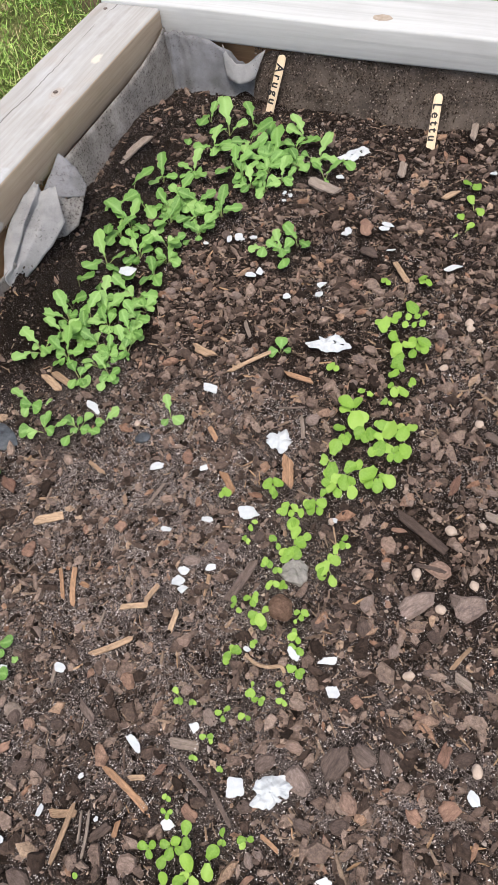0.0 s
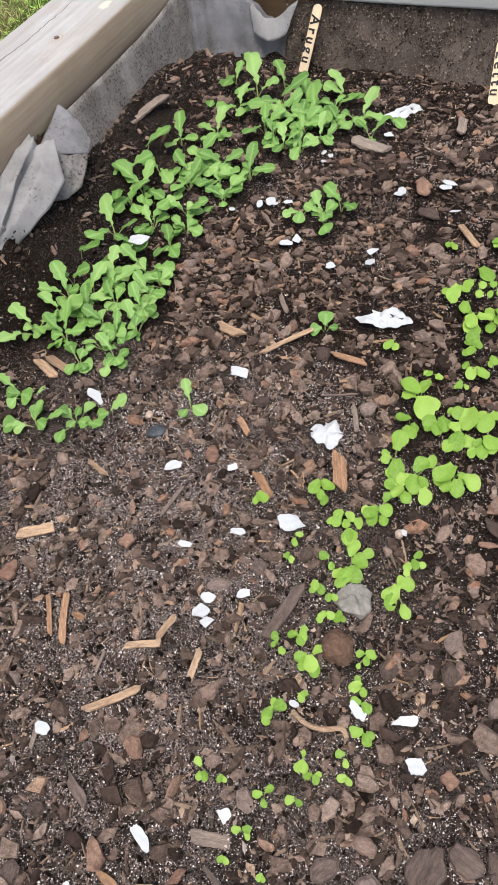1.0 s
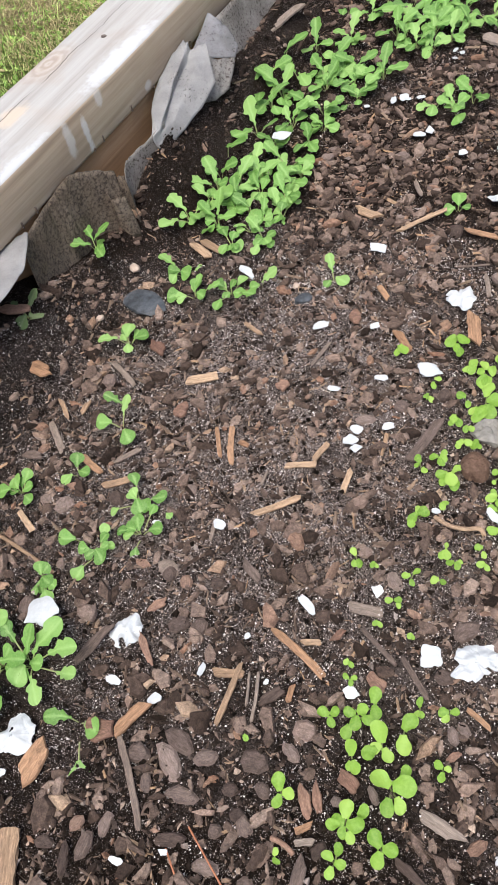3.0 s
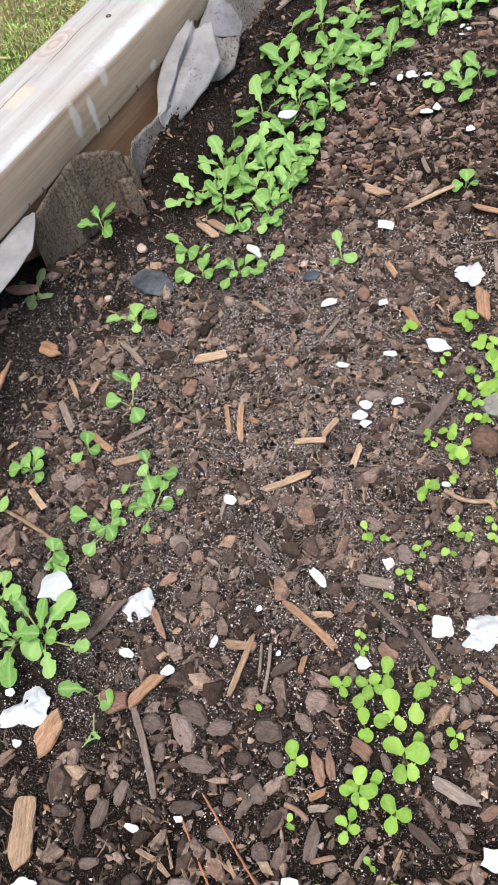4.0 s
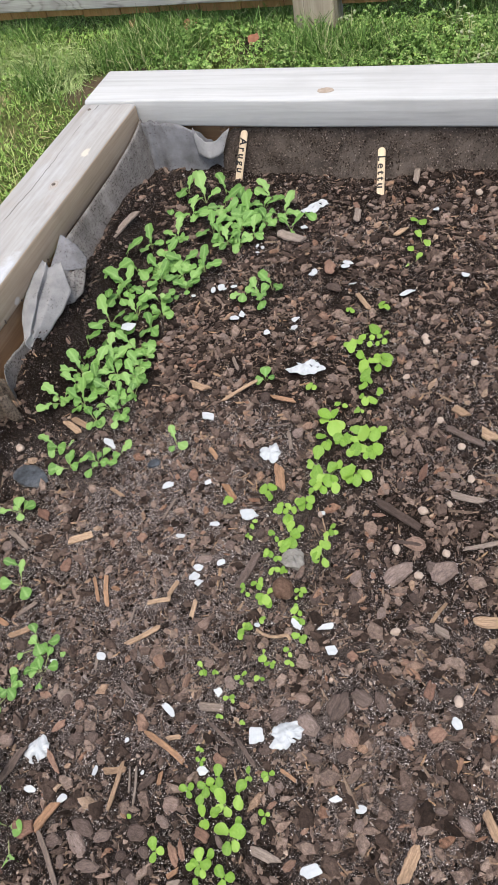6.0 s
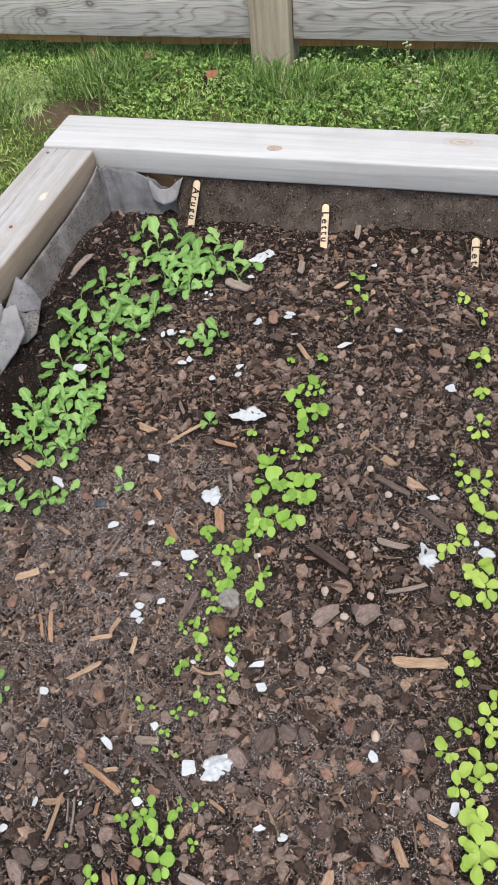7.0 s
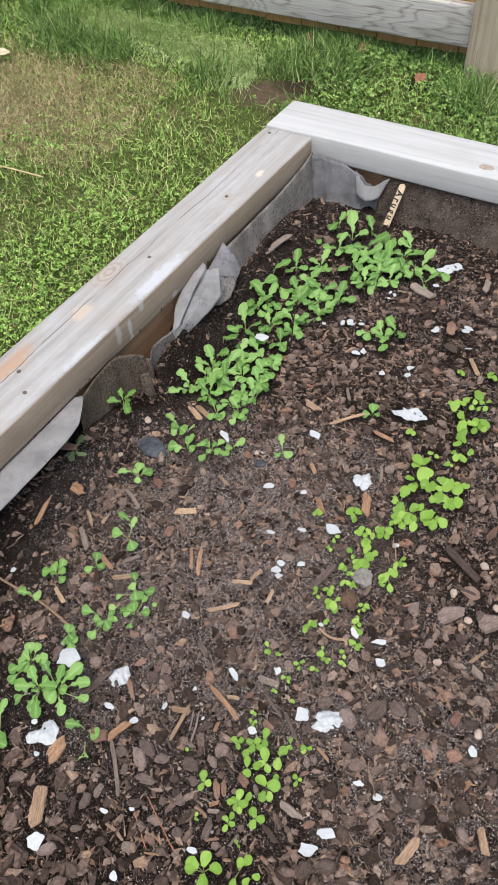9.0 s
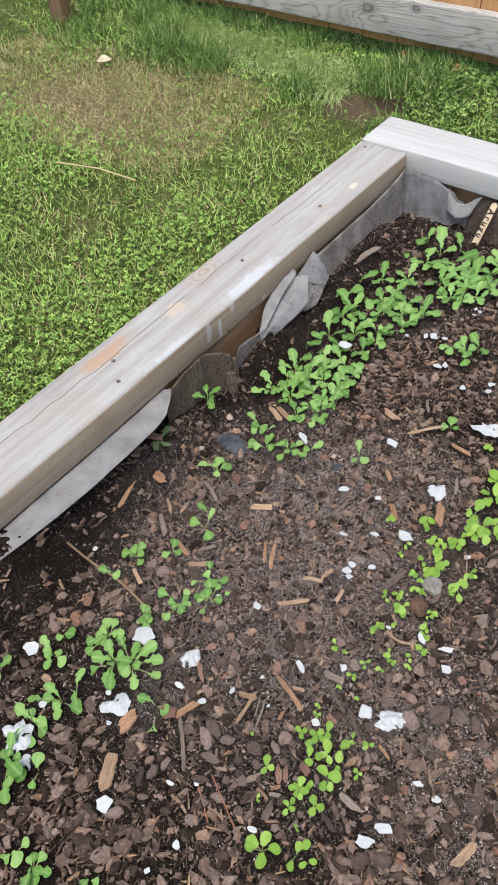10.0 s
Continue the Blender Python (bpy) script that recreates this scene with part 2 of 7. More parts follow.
def make_lawn():
    n = Nodes("lawn_soil")
    v = n.coords()
    broad = n.noise(v, 2.6, 4, 0.6)
    fine = n.noise(v, 70, 6, 0.75)
    green = n.ramp(fine, [(0.3, (0.02, 0.032, 0.009)), (0.6, (0.12, 0.155, 0.045)), (0.8, (0.25, 0.29, 0.11))])
    straw = n.ramp(fine, [(0.3, (0.19, 0.16, 0.082)), (0.75, (0.46, 0.41, 0.22))])
    c = n.mix(n.grey(broad, 0.55, 0.82, 0.0, 0.7), green, straw)
    # worn spots: dry thatch beside the stake, bare dirt behind the corner
    for (mx, my), wide, tone in (((-1.52, 0.67), (0.50, 0.26), straw), ((-0.70, 1.04), (0.13, 0.09), (0.19, 0.145, 0.095)), ((-0.60, 1.12), (0.09, 0.06), (0.09, 0.066, 0.045)), ((-0.26, 1.27), (0.06, 0.08), (0.06, 0.045, 0.032))):
        wob = n.add("ShaderNodeMapping", Location=(-mx / wide[0], -my / wide[1], 0), Scale=(1 / wide[0], 1 / wide[1], 0))
        n.link(v, wob.inputs["Vector"])
        d = n.t.nodes.new("ShaderNodeVectorMath")
        d.operation = "LENGTH"
        n.link(wob.outputs["Vector"], d.inputs[0])
        edge = n.math("ADD", d.outputs["Value"], n.math("MULTIPLY", n.math("SUBTRACT", n.noise(v, 9, 4, 0.7), 0.5), 1.2))
        c = n.mix(n.grey(edge, 0.6, 1.2, 1.0, 0.0), c, n.mix(n.grey(fine, 0.3, 0.75), n.mix(1.0, tone, (0.4, 0.4, 0.4), "MULTIPLY"), tone))
    n.bump(fine, 0.9, 0.02)
    return n.done(c, 0.95, 0.1)


M_SOIL = make_soil()
M_CRUMB = make_bits("soil_crumb", [(0.0, (0.006, 0.0045, 0.0035)), (0.5, (0.020, 0.0145, 0.0115)), (0.8, (0.06, 0.045, 0.037)), (0.94, (0.16, 0.125, 0.107)), (1.0, (0.40, 0.35, 0.32))], spec=0.05)
M_BARK = make_bits("bark_chip", [(0.0, (0.024, 0.0165, 0.0125)), (0.22, (0.085, 0.060, 0.048)), (0.58, (0.205, 0.150, 0.122)), (0.86, (0.335, 0.255, 0.208)), (0.94, (0.29, 0.165, 0.11)), (1.0, (0.47, 0.35, 0.25))], dark=0.33, bump=0.9)
M_FINES = make_bits("bark_fines", [(0.0, (0.013, 0.009, 0.007)), (0.4, (0.054, 0.037, 0.029)), (0.75, (0.165, 0.118, 0.094)), (0.93, (0.31, 0.23, 0.18)), (1.0, (0.50, 0.40, 0.32))], dark=0.5)
M_GRIT = make_bits("clinging_grit", [(0.0, (0.02, 0.015, 0.012)), (0.4, (0.075, 0.057, 0.046)), (0.8, (0.21, 0.168, 0.14)), (1.0, (0.40, 0.345, 0.30))], spec=0.05)
M_BARK_BIG = make_bits("bark_chip_large", [(0.0, (0.092, 0.068, 0.058)), (0.4, (0.190, 0.145, 0.125)), (0.8, (0.30, 0.235, 0.205)), (1.0, (0.32, 0.205, 0.15))], island=False, grain=(1.5, 2.4, 2.4), dark=0.4, bump=0.9)
M_SLIVER = make_bits("wood_sliver", [(0.0, (0.06, 0.042, 0.034)), (0.5, (0.15, 0.11, 0.085)), (0.85, (0.28, 0.21, 0.155)), (1.0, (0.44, 0.29, 0.17))], grain=(140, 140, 140))
M_PERLITE = make_bits("perlite", [(0.0, (0.26, 0.22, 0.20)), (0.45, (0.48, 0.43, 0.405)), (1.0, (0.84, 0.81, 0.79))], dark=0.85, bump=0.2)
M_TAN = make_bits("split_wood_tan", [(0.0, (0.30, 0.205, 0.135)), (0.5, (0.40, 0.28, 0.185)), (1.0, (0.50, 0.36, 0.24))], island=False, grain=(22, 220, 220), dark=0.4)
M_ORANGE = make_bits("split_wood_orange", [(0.0, (0.27, 0.155, 0.092)), (1.0, (0.42, 0.26, 0.16))], island=False, grain=(22, 220, 220), dark=0.4)
M_DARKWOOD = make_bits("dark_bark", [(0.0, (0.075, 0.055, 0.046)), (1.0, (0.15, 0.116, 0.10))], island=False, grain=(25, 160, 160), dark=0.45)
M_RED = make_bits("red_bark", [(0.0, (0.15, 0.088, 0.066)), (1.0, (0.30, 0.19, 0.14))], island=False, grain=(40, 150, 150), dark=0.5)
M_GREYWOOD = make_bits("grey_stick", [(0.0, (0.19, 0.15, 0.125)), (1.0, (0.30, 0.25, 0.21))], island=False, grain=(20, 220, 220), dark=0.5)
M_SHELL = make_plain("eggshell", (0.40, 0.43, 0.45), (0.50, 0.53, 0.54), 260, 0.5, 0.25, 0.35)
M_STONE = make_plain("slate_stone", (0.014, 0.017, 0.021), (0.085, 0.097, 0.11), 110, 0.55, 0.6, 0.3)
M_ROCK = make_plain("grey_rock", (0.13, 0.125, 0.11), (0.27, 0.26, 0.235), 130, 0.8, 0.6)
M_CLOD = make_plain("brown_clod", (0.085, 0.052, 0.036), (0.20, 0.13, 0.095), 260, 0.95, 1.0, 0.05, 0.004)
M_PEBBLE = make_plain("pale_pebble", (0.32, 0.25, 0.20), (0.47, 0.39, 0.32), 200, 0.6, 0.2)
GREY = [(0.2, (0.27, 0.258, 0.238)), (0.5, (0.37, 0.366, 0.35)), (0.8, (0.435, 0.44, 0.435))]
M_CAP_SIDE = make_wood("weathered_cap_side", 1, GREY, (0.33, 0.265, 0.205), knots=((-0.074, -0.452, 0.125, 0.016), (-0.03, -0.22, 0.125, 0.006)), crack=(0, -0.060), streak=0.3, wear=0.45, bleach=0.3, marks=((-0.008, -0.43, 0.125, 0.06, 0.014, (0.49, 0.52, 0.55)), (0.0, -0.60, 0.125, 0.05, 0.012, (0.47, 0.50, 0.52)), (-0.067, -0.66, 0.125, 0.05, 0.014, (0.42, 0.27, 0.17)), (-0.054, -0.535, 0.125, 0.022, 0.012, (0.50, 0.42, 0.33)), (-0.02, -0.14, 0.125, 0.012, 0.006, (0.62, 0.57, 0.47))))
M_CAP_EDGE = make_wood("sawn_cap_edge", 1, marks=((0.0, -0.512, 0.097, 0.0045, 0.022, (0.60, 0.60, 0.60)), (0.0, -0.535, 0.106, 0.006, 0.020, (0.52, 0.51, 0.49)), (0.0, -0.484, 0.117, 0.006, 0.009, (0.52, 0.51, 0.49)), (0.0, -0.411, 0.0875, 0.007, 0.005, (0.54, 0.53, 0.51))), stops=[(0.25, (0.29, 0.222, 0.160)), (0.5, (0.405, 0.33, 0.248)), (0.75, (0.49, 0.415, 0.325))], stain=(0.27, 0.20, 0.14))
M_CAP_BACK = make_wood("weathered_cap_back", 0, [(0.2, (0.35, 0.360, 0.356)), (0.5, (0.465, 0.478, 0.474)), (0.8, (0.535, 0.552, 0.55))], (0.37, 0.375, 0.37), streak=0.18,  knots=((0.55, 0.07, 0.125, 0.012),))
M_BOARD_SIDE = make_wood("brown_board_side", 1, [(0.25, (0.22, 0.125, 0.065)), (0.5, (0.36, 0.22, 0.12)), (0.75, (0.46, 0.30, 0.18))], (0.16, 0.11, 0.075))
M_BOARD_BACK = make_wood("brown_board_back", 0, [(0.25, (0.22, 0.125, 0.065)), (0.5, (0.36, 0.22, 0.12)), (0.75, (0.46, 0.30, 0.18))], (0.16, 0.11, 0.075))
M_RAIL = make_rail()
M_POST = make_wood("brown_fence_post", 2, [(0.25, (0.25, 0.21, 0.155)), (0.5, (0.41, 0.36, 0.28)), (0.75, (0.52, 0.47, 0.38))], (0.28, 0.22, 0.15), grain=0.7, crack=(0, -0.115))
M_PICKET = make_wood("orange_fence_board", 2, [(0.25, (0.38, 0.20, 0.085)), (0.5, (0.50, 0.285, 0.13)), (0.75, (0.60, 0.37, 0.19))], (0.40, 0.22, 0.10), grain=0.6)
M_STICK = make_wood("craft_stick_wood", 2, [(0.2, (0.60, 0.47, 0.31)), (0.6, (0.70, 0.57, 0.40)), (0.8, (0.76, 0.64, 0.47))], (0.66, 0.52, 0.36), grain=2.0)
M_INK = make_plain("black_ink", (0.010, 0.010, 0.012), (0.02, 0.02, 0.022), 100, 0.6, 0.05)
M_FABRIC = make_fabric("weed_fabric", (0.50, 0.505, 0.51), (0.32, 0.325, 0.33), 0.24, 0.42)
M_FABRIC_SMOKY = make_fabric("weed_fabric_smoky", (0.35, 0.358, 0.388), (0.19, 0.194, 0.20), 0.36, 0.3)
M_FABRIC_DIRTY = make_fabric("weed_fabric_dirty", (0.40, 0.385, 0.365), (0.24, 0.225, 0.21), 0.55, 0.2)
M_FABRIC_CAKED = make_fabric("weed_fabric_caked", (0.33, 0.27, 0.215), (0.19, 0.152, 0.10), 0.85, 0.08)
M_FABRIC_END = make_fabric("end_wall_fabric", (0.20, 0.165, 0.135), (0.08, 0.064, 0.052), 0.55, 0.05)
M_FABRIC_SPECK = make_fabric("weed_fabric_speckled", (0.42, 0.41, 0.395), (0.28, 0.27, 0.26), 0.6, 0.3)
M_ARUGULA = make_leaf("arugula_leaf", (0.066, 0.172, 0.030), (0.155, 0.33, 0.070), (0.30, 0.49, 0.155), 0.28)
M_LETTUCE = make_leaf("lettuce_leaf", (0.115, 0.255, 0.026), (0.215, 0.40, 0.052), (0.35, 0.54, 0.11))
M_YELLOW = make_leaf("pale_lettuce_leaf", (0.20, 0.335, 0.04), (0.30, 0.45, 0.065), (0.42, 0.56, 0.12))
M_SPECKLED = make_leaf("dusty_leaf", (0.045, 0.075, 0.03), (0.075, 0.13, 0.05), (0.13, 0.17, 0.09), 0.15)
M_STEM = make_plain("pale_stem", (0.20, 0.26, 0.09), (0.34, 0.36, 0.17), 200, 0.5, 0.1)
M_LAWN = make_lawn()
M_GRASS = make_bits("grass_blade", [(0.0, (0.075, 0.155, 0.028)), (0.35, (0.20, 0.345, 0.075)), (0.68, (0.34, 0.49, 0.145)), (0.93, (0.42, 0.53, 0.20)), (1.0, (0.54, 0.50, 0.28))], rough=0.6, dark=0.8, bump=0.1)
M_THATCH = make_bits("dry_grass", [(0.0, (0.23, 0.195, 0.10)), (0.6, (0.47, 0.41, 0.225)), (1.0, (0.63, 0.56, 0.34))], rough=0.8, dark=0.7, bump=0.1)
M_CLOVER = make_bits("clover_leaf", [(0.0, (0.10, 0.21, 0.042)), (0.5, (0.20, 0.36, 0.078)), (1.0, (0.35, 0.51, 0.14))], rough=0.6, dark=0.8, bump=0.1)
# lighter than the other grass to stand for sunlight on it
M_SUNLITGRASS = make_bits("sunlit_grass_blade", [(0.0, (0.25, 0.38, 0.12)), (0.6, (0.44, 0.56, 0.25)), (1.0, (0.60, 0.66, 0.38))], rough=0.6, dark=0.8, bump=0.1)
M_LEAFY = make_bits("leafy_weed", [(0.0, (0.07, 0.145, 0.032)), (0.5, (0.15, 0.275, 0.068)), (0.85, (0.245, 0.38, 0.115)), (1.0, (0.38, 0.46, 0.20))], rough=0.6, dark=0.7, bump=0.1)
M_RUST = make_plain("rusty_dead_leaf", (0.15, 0.062, 0.036), (0.29, 0.14, 0.085), 80, 0.7, 0.4)
M_DEADLEAF = make_plain("pale_dead_leaf", (0.38, 0.34, 0.22), (0.55, 0.50, 0.36), 80, 0.7, 0.4)
M_NEEDLE = make_plain("red_pine_needle", (0.30, 0.11, 0.055), (0.45, 0.20, 0.11), 200, 0.6, 0.1)
M_KNOT = make_plain("pale_knot", (0.27, 0.215, 0.165), (0.42, 0.365, 0.30), 160, 0.7, 0.3)
M_TALL = make_bits("tall_grass_blade", [(0.0, (0.05, 0.105, 0.024)), (0.5, (0.115, 0.22, 0.055)), (0.85, (0.21, 0.33, 0.10)), (1.0, (0.38, 0.40, 0.22))], rough=0.6, dark=0.8, bump=0.1)
M_STAKE = make_wood("brown_stake", 2, [(0.25, (0.13, 0.08, 0.045)), (0.5, (0.21, 0.14, 0.085)), (0.75, (0.29, 0.20, 0.13))], (0.12, 0.08, 0.05))
M_WEED = make_leaf("pale_weed_leaf", (0.16, 0.27, 0.08), (0.26, 0.38, 0.14), (0.42, 0.50, 0.28))
M_BLOOM = make_plain("dry_seed_head", (0.30, 0.33, 0.20), (0.46, 0.48, 0.34), 200, 0.7, 0.2)
M_IRON = make_plain("rusted_steel", (0.06, 0.045, 0.035), (0.16, 0.12, 0.10), 400, 0.5, 0.3, 0.5)

# ---------------------------------------------------------------- helpers for meshes
CAP_TOP, CAP_DEEP, CAP_WIDE = 0.125, 0.038, 0.089
LAWN_Z = -0.42
BED_RIGHT, BED_NEAR = 1.08, -1.36
TABLE = rng.random((256, 256))


def lawn_z(x, y):
    """The lawn lies level round the bed and climbs a little to the fence."""
    t = np.clip((np.asarray(y, float) - 0.55) / 0.75, 0, 1)
    return LAWN_Z + 0.085 * t * t * (3 - 2 * t)


def lumps(x, y, per_metre, shift=0):
    """Smooth value noise, 0 to 1, for arrays of places."""
    u, v = np.asarray(x) * per_metre + 31.7 * shift + 900, np.asarray(y) * per_metre + 17.3 * shift + 900
    i, j = np.floor(u).astype(int), np.floor(v).astype(int)
    f, g = u - i, v - j
    f, g = f * f * (3 - 2 * f), g * g * (3 - 2 * g)
    a, b = TABLE[i % 256, j % 256], TABLE[(i + 1) % 256, j % 256]
    c, d = TABLE[i % 256, (j + 1) % 256], TABLE[(i + 1) % 256, (j + 1) % 256]
    return (a * (1 - f) + b * f) * (1 - g) + (c * (1 - f) + d * f) * g


def soil_z(x, y):
    """Height of the soil in the bed."""
    x, y = np.asarray(x, float), np.asarray(y, float)
    z = -0.008 + 0.16 * (np.minimum(y, -0.2) + 0.62) ** 2
    z = z + 0.012 * (lumps(x, y, 9, 1) - 0.5) + 0.007 * (lumps(x, y, 34, 2) - 0.5) + 0.006 * (lumps(x, y, 90, 3) - 0.5)
    heap = np.interp(y, (-1.4, -0.92, -0.80, -0.66, -0.60, -0.53, -0.515, -0.49, -0.45, -0.40, -0.33, -0.28, -0.12, -0.04, 0.0), (0.075, 0.072, 0.062, 0.056, 0.034, 0.028, 0.036, 0.060, 0.066, 0.056, 0.050, 0.044, 0.036, 0.010, 0.0))
    return z + heap * np.clip((0.062 - x) / 0.034, 0, 1) ** 1.2 * np.where(y < -0.545, 1.0, np.where(y < -0.43, np.clip(0.3 + 23 * x, 0.3, 1), np.clip(0.6 + 14 * x, 0.6, 1))) + 0.006 * np.clip(1 + y / 0.06, 0, 1) ** 2


def sz(x, y):
    return float(soil_z(x, y))


def mesh_of(name, verts, faces, mats, smooth=False, slots=None):
    me = bpy.data.meshes.new(name)
    me.from_pydata([tuple(v) for v in verts], [], [tuple(f) for f in faces])
    for m in mats if isinstance(mats, (list, tuple)) else [mats]:
        me.materials.append(m)
    if slots is not None:
        me.polygons.foreach_set("material_index", np.asarray(slots, dtype=np.int32))
    if smooth:
        me.polygons.foreach_set("use_smooth", np.ones(len(me.polygons), dtype=bool))
    me.update()
    return me


def part(name, data, material, parent=None, label="", smooth=False):
    """Links a bmesh or a mesh as one object, under a thing or on its own."""
    if isinstance(data, bmesh.types.BMesh):
        me = bpy.data.meshes.new(name)
        data.to_mesh(me)
        data.free()
        me.materials.append(material)
        if smooth:
            me.polygons.foreach_set("use_smooth", np.ones(len(me.polygons), dtype=bool))
        data = me
    ob = new(name, data)
    if parent is not None:
        ob.parent = parent
    if label:
        tagged(ob, label)
    return ob


def box(x0, y0, z0, x1, y1, z1, bevel=0.0, cuts=0, wobble=0.0):
    """A sawn board between two corners, with worn edges."""
    bm = bmesh.new()
    bmesh.ops.create_cube(bm, size=1.0)
    for v in bm.verts:
        v.co = Vector((x0 + (v.co.x + 0.5) * (x1 - x0), y0 + (v.co.y + 0.5) * (y1 - y0), z0 + (v.co.z + 0.5) * (z1 - z0)))
    if cuts:
        long = max(range(3), key=lambda i: (x1 - x0, y1 - y0, z1 - z0)[i])
        edges = [e for e in bm.edges if abs((e.verts[0].co - e.verts[1].co)[long]) > 1e-6]
        bmesh.ops.subdivide_edges(bm, edges=edges, cuts=cuts, use_grid_fill=True)
    if bevel:
        sharp = [e for e in bm.edges if len(e.link_faces) == 2 and e.calc_face_angle(0) > 1.0]
        bmesh.ops.bevel(bm, geom=sharp, offset=bevel, segments=3, profile=0.5, affect="EDGES")
    if wobble:
        for v in bm.verts:
            p = v.co * 6
            v.co += wobble * Vector((noise.noise(p), noise.noise(p + Vector((9, 0, 0))), noise.noise(p + Vector((0, 7, 0)))))
    return bm


def scattered(name, shapes, where, yaw, tilt_x, tilt_y, size, material, shade=False):
    """Joins many small pieces into one mesh. shapes: (verts, faces) to choose from; size: n x 3."""
    n = len(where)
    pick = rng.integers(0, len(shapes), n)
    cy, sy = np.cos(yaw), np.sin(yaw)
    cx, sx = np.cos(tilt_x), np.sin(tilt_x)
    ct, st = np.cos(tilt_y), np.sin(tilt_y)
    one, nil = np.ones(n), np.zeros(n)
    rz = np.stack([cy, -sy, nil, sy, cy, nil, nil, nil, one], 1).reshape(n, 3, 3)
    rx = np.stack([one, nil, nil, nil, cx, -sx, nil, sx, cx], 1).reshape(n, 3, 3)
    ry = np.stack([ct, nil, st, nil, one, nil, -st, nil, ct], 1).reshape(n, 3, 3)
    rot = rz @ rx @ ry
    verts, faces, at = [], [], 0
    for k, (vs, fs) in enumerate(shapes):
        idx = np.where(pick == k)[0]
        vs = np.array(vs, float)
        pts = np.einsum("nij,nvj->nvi", rot[idx], vs[None] * size[idx][:, None, :]) + where[idx][:, None, :]
        verts.append(pts.reshape(-1, 3))
        for row in range(len(idx)):
            base = at + row * len(vs)
            faces.extend([tuple(base + i for i in f) for f in fs])
        at += len(idx) * len(vs)
    me = mesh_of(name, np.concatenate(verts), faces, material, shade)
    return new(name, me)


def chip_shape(sides, seed, rough=0.24, top=0.84):
    """A blunt chunk of bark, about 1 x 1 x 1: angular rim, worn upper edge, nearly flat face."""
    r = np.random.default_rng(seed)
    a = np.sort(np.linspace(0, 2 * np.pi, sides, endpoint=False) + r.uniform(-0.22, 0.22, sides))
    rad = 0.5 * (1 + r.uniform(-rough, rough, sides))
    tilt = r.uniform(-0.3, 0.3, 2)
    rings = []
    for f, z, wob in ((0.85, -0.5, 0.0), (1.03, -0.05, 0.14), (top, 0.36, 0.05)):
        q = rad * f * (1 + r.uniform(-0.05, 0.05, sides))
        rings.append(np.stack([q * np.cos(a), q * np.sin(a), z + r.uniform(-wob, wob, sides)], 1))
    rings[2][:, 2] += rings[2][:, 0] * tilt[0] + rings[2][:, 1] * tilt[1]
    faces = [tuple(2 * sides + i for i in range(sides))]
    for i in range(sides):
        j = (i + 1) % sides
        faces += [(i, j, sides + j, sides + i), (sides + i, sides + j, 2 * sides + j, 2 * sides + i)]
    return np.concatenate(rings), faces


def flake_shape(sides, seed):
    """A worn bark flake, about 1 x 1 x 1: rounded uneven rim, bevelled shoulder, humped face."""
    r = np.random.default_rng(seed)
    a = np.linspace(0, 2 * np.pi, sides, endpoint=False) + r.uniform(-0.2, 0.2, sides)
    rad = 0.5 * (1 + r.uniform(-0.18, 0.12, sides))
    rings = []
    for f, z, wob in ((0.9, -0.5, 0.0), (1.03, 0.0, 0.16), (0.76, 0.38, 0.10)):
        q = rad * f * (1 + r.uniform(-0.07, 0.07, sides))
        rings.append(np.stack([q * np.cos(a), q * np.sin(a), z + r.uniform(-wob, wob, sides)], 1))
    rings.append(np.array([(r.uniform(-0.1, 0.1), r.uniform(-0.1, 0.1), 0.44 + r.uniform(-0.12, 0.10))]))
    faces = [(2 * sides + i, 2 * sides + (i + 1) % sides, 3 * sides) for i in range(sides)]
    for i in range(sides):
        j = (i + 1) % sides
        faces += [(i, j, sides + j, sides + i), (sides + i, sides + j, 2 * sides + j, 2 * sides + i)]
    return np.concatenate(rings), faces


def grain_shape(seed):
    r = np.random.default_rng(seed)
    v = np.array([(1, 1, 1), (-1, -1, 1), (-1, 1, -1), (1, -1, -1)], float) * 0.4 * r.uniform(0.7, 1.2, (4, 1)) + r.uniform(-0.1, 0.1, (4, 3))
    return v, [(0, 1, 3), (0, 2, 1), (0, 3, 2), (1, 2, 3)]


def crumb_shape(seed):
    """A crumb: an uneven pyramid on four feet, open below."""
    r = np.random.default_rng(seed)
    v = np.array([(1, 0.1, -0.4), (0, 1, -0.4), (-1, 0, -0.4), (0.1, -1, -0.4), (0.1, 0.1, 0.9)], float) * 0.5 * r.uniform(0.6, 1.3, (5, 1)) + r.uniform(-0.12, 0.12, (5, 3))
    return v, [(0, 1, 4), (1, 2, 4), (2, 3, 4), (3, 0, 4)]


def sliver_shape(seed):
    """A splinter along x, 1 long, three-sided, with ragged ends."""
    r = np.random.default_rng(seed)
    rows = []
    bend = r.uniform(-0.5, 0.5)
    for s in (-0.5, 0.0, 0.5):
        w = 0.5 * (1 if abs(s) < 0.4 else r.uniform(0.25, 0.8))
        for y, z in ((-w, -0.4), (w, -0.4), (w * r.uniform(-0.5, 0.5), 0.5)):
            rows.append((s + r.uniform(-0.06, 0.06), y + bend * s * s * 4, z))
    faces = [(0, 2, 1), (6, 7, 8)]
    for k in range(2):
        for i in range(3):
            j = (i + 1) % 3
            faces.append((3 * k + i, 3 * k + j, 3 * k + 3 + j, 3 * k + 3 + i))
    return np.array(rows), faces


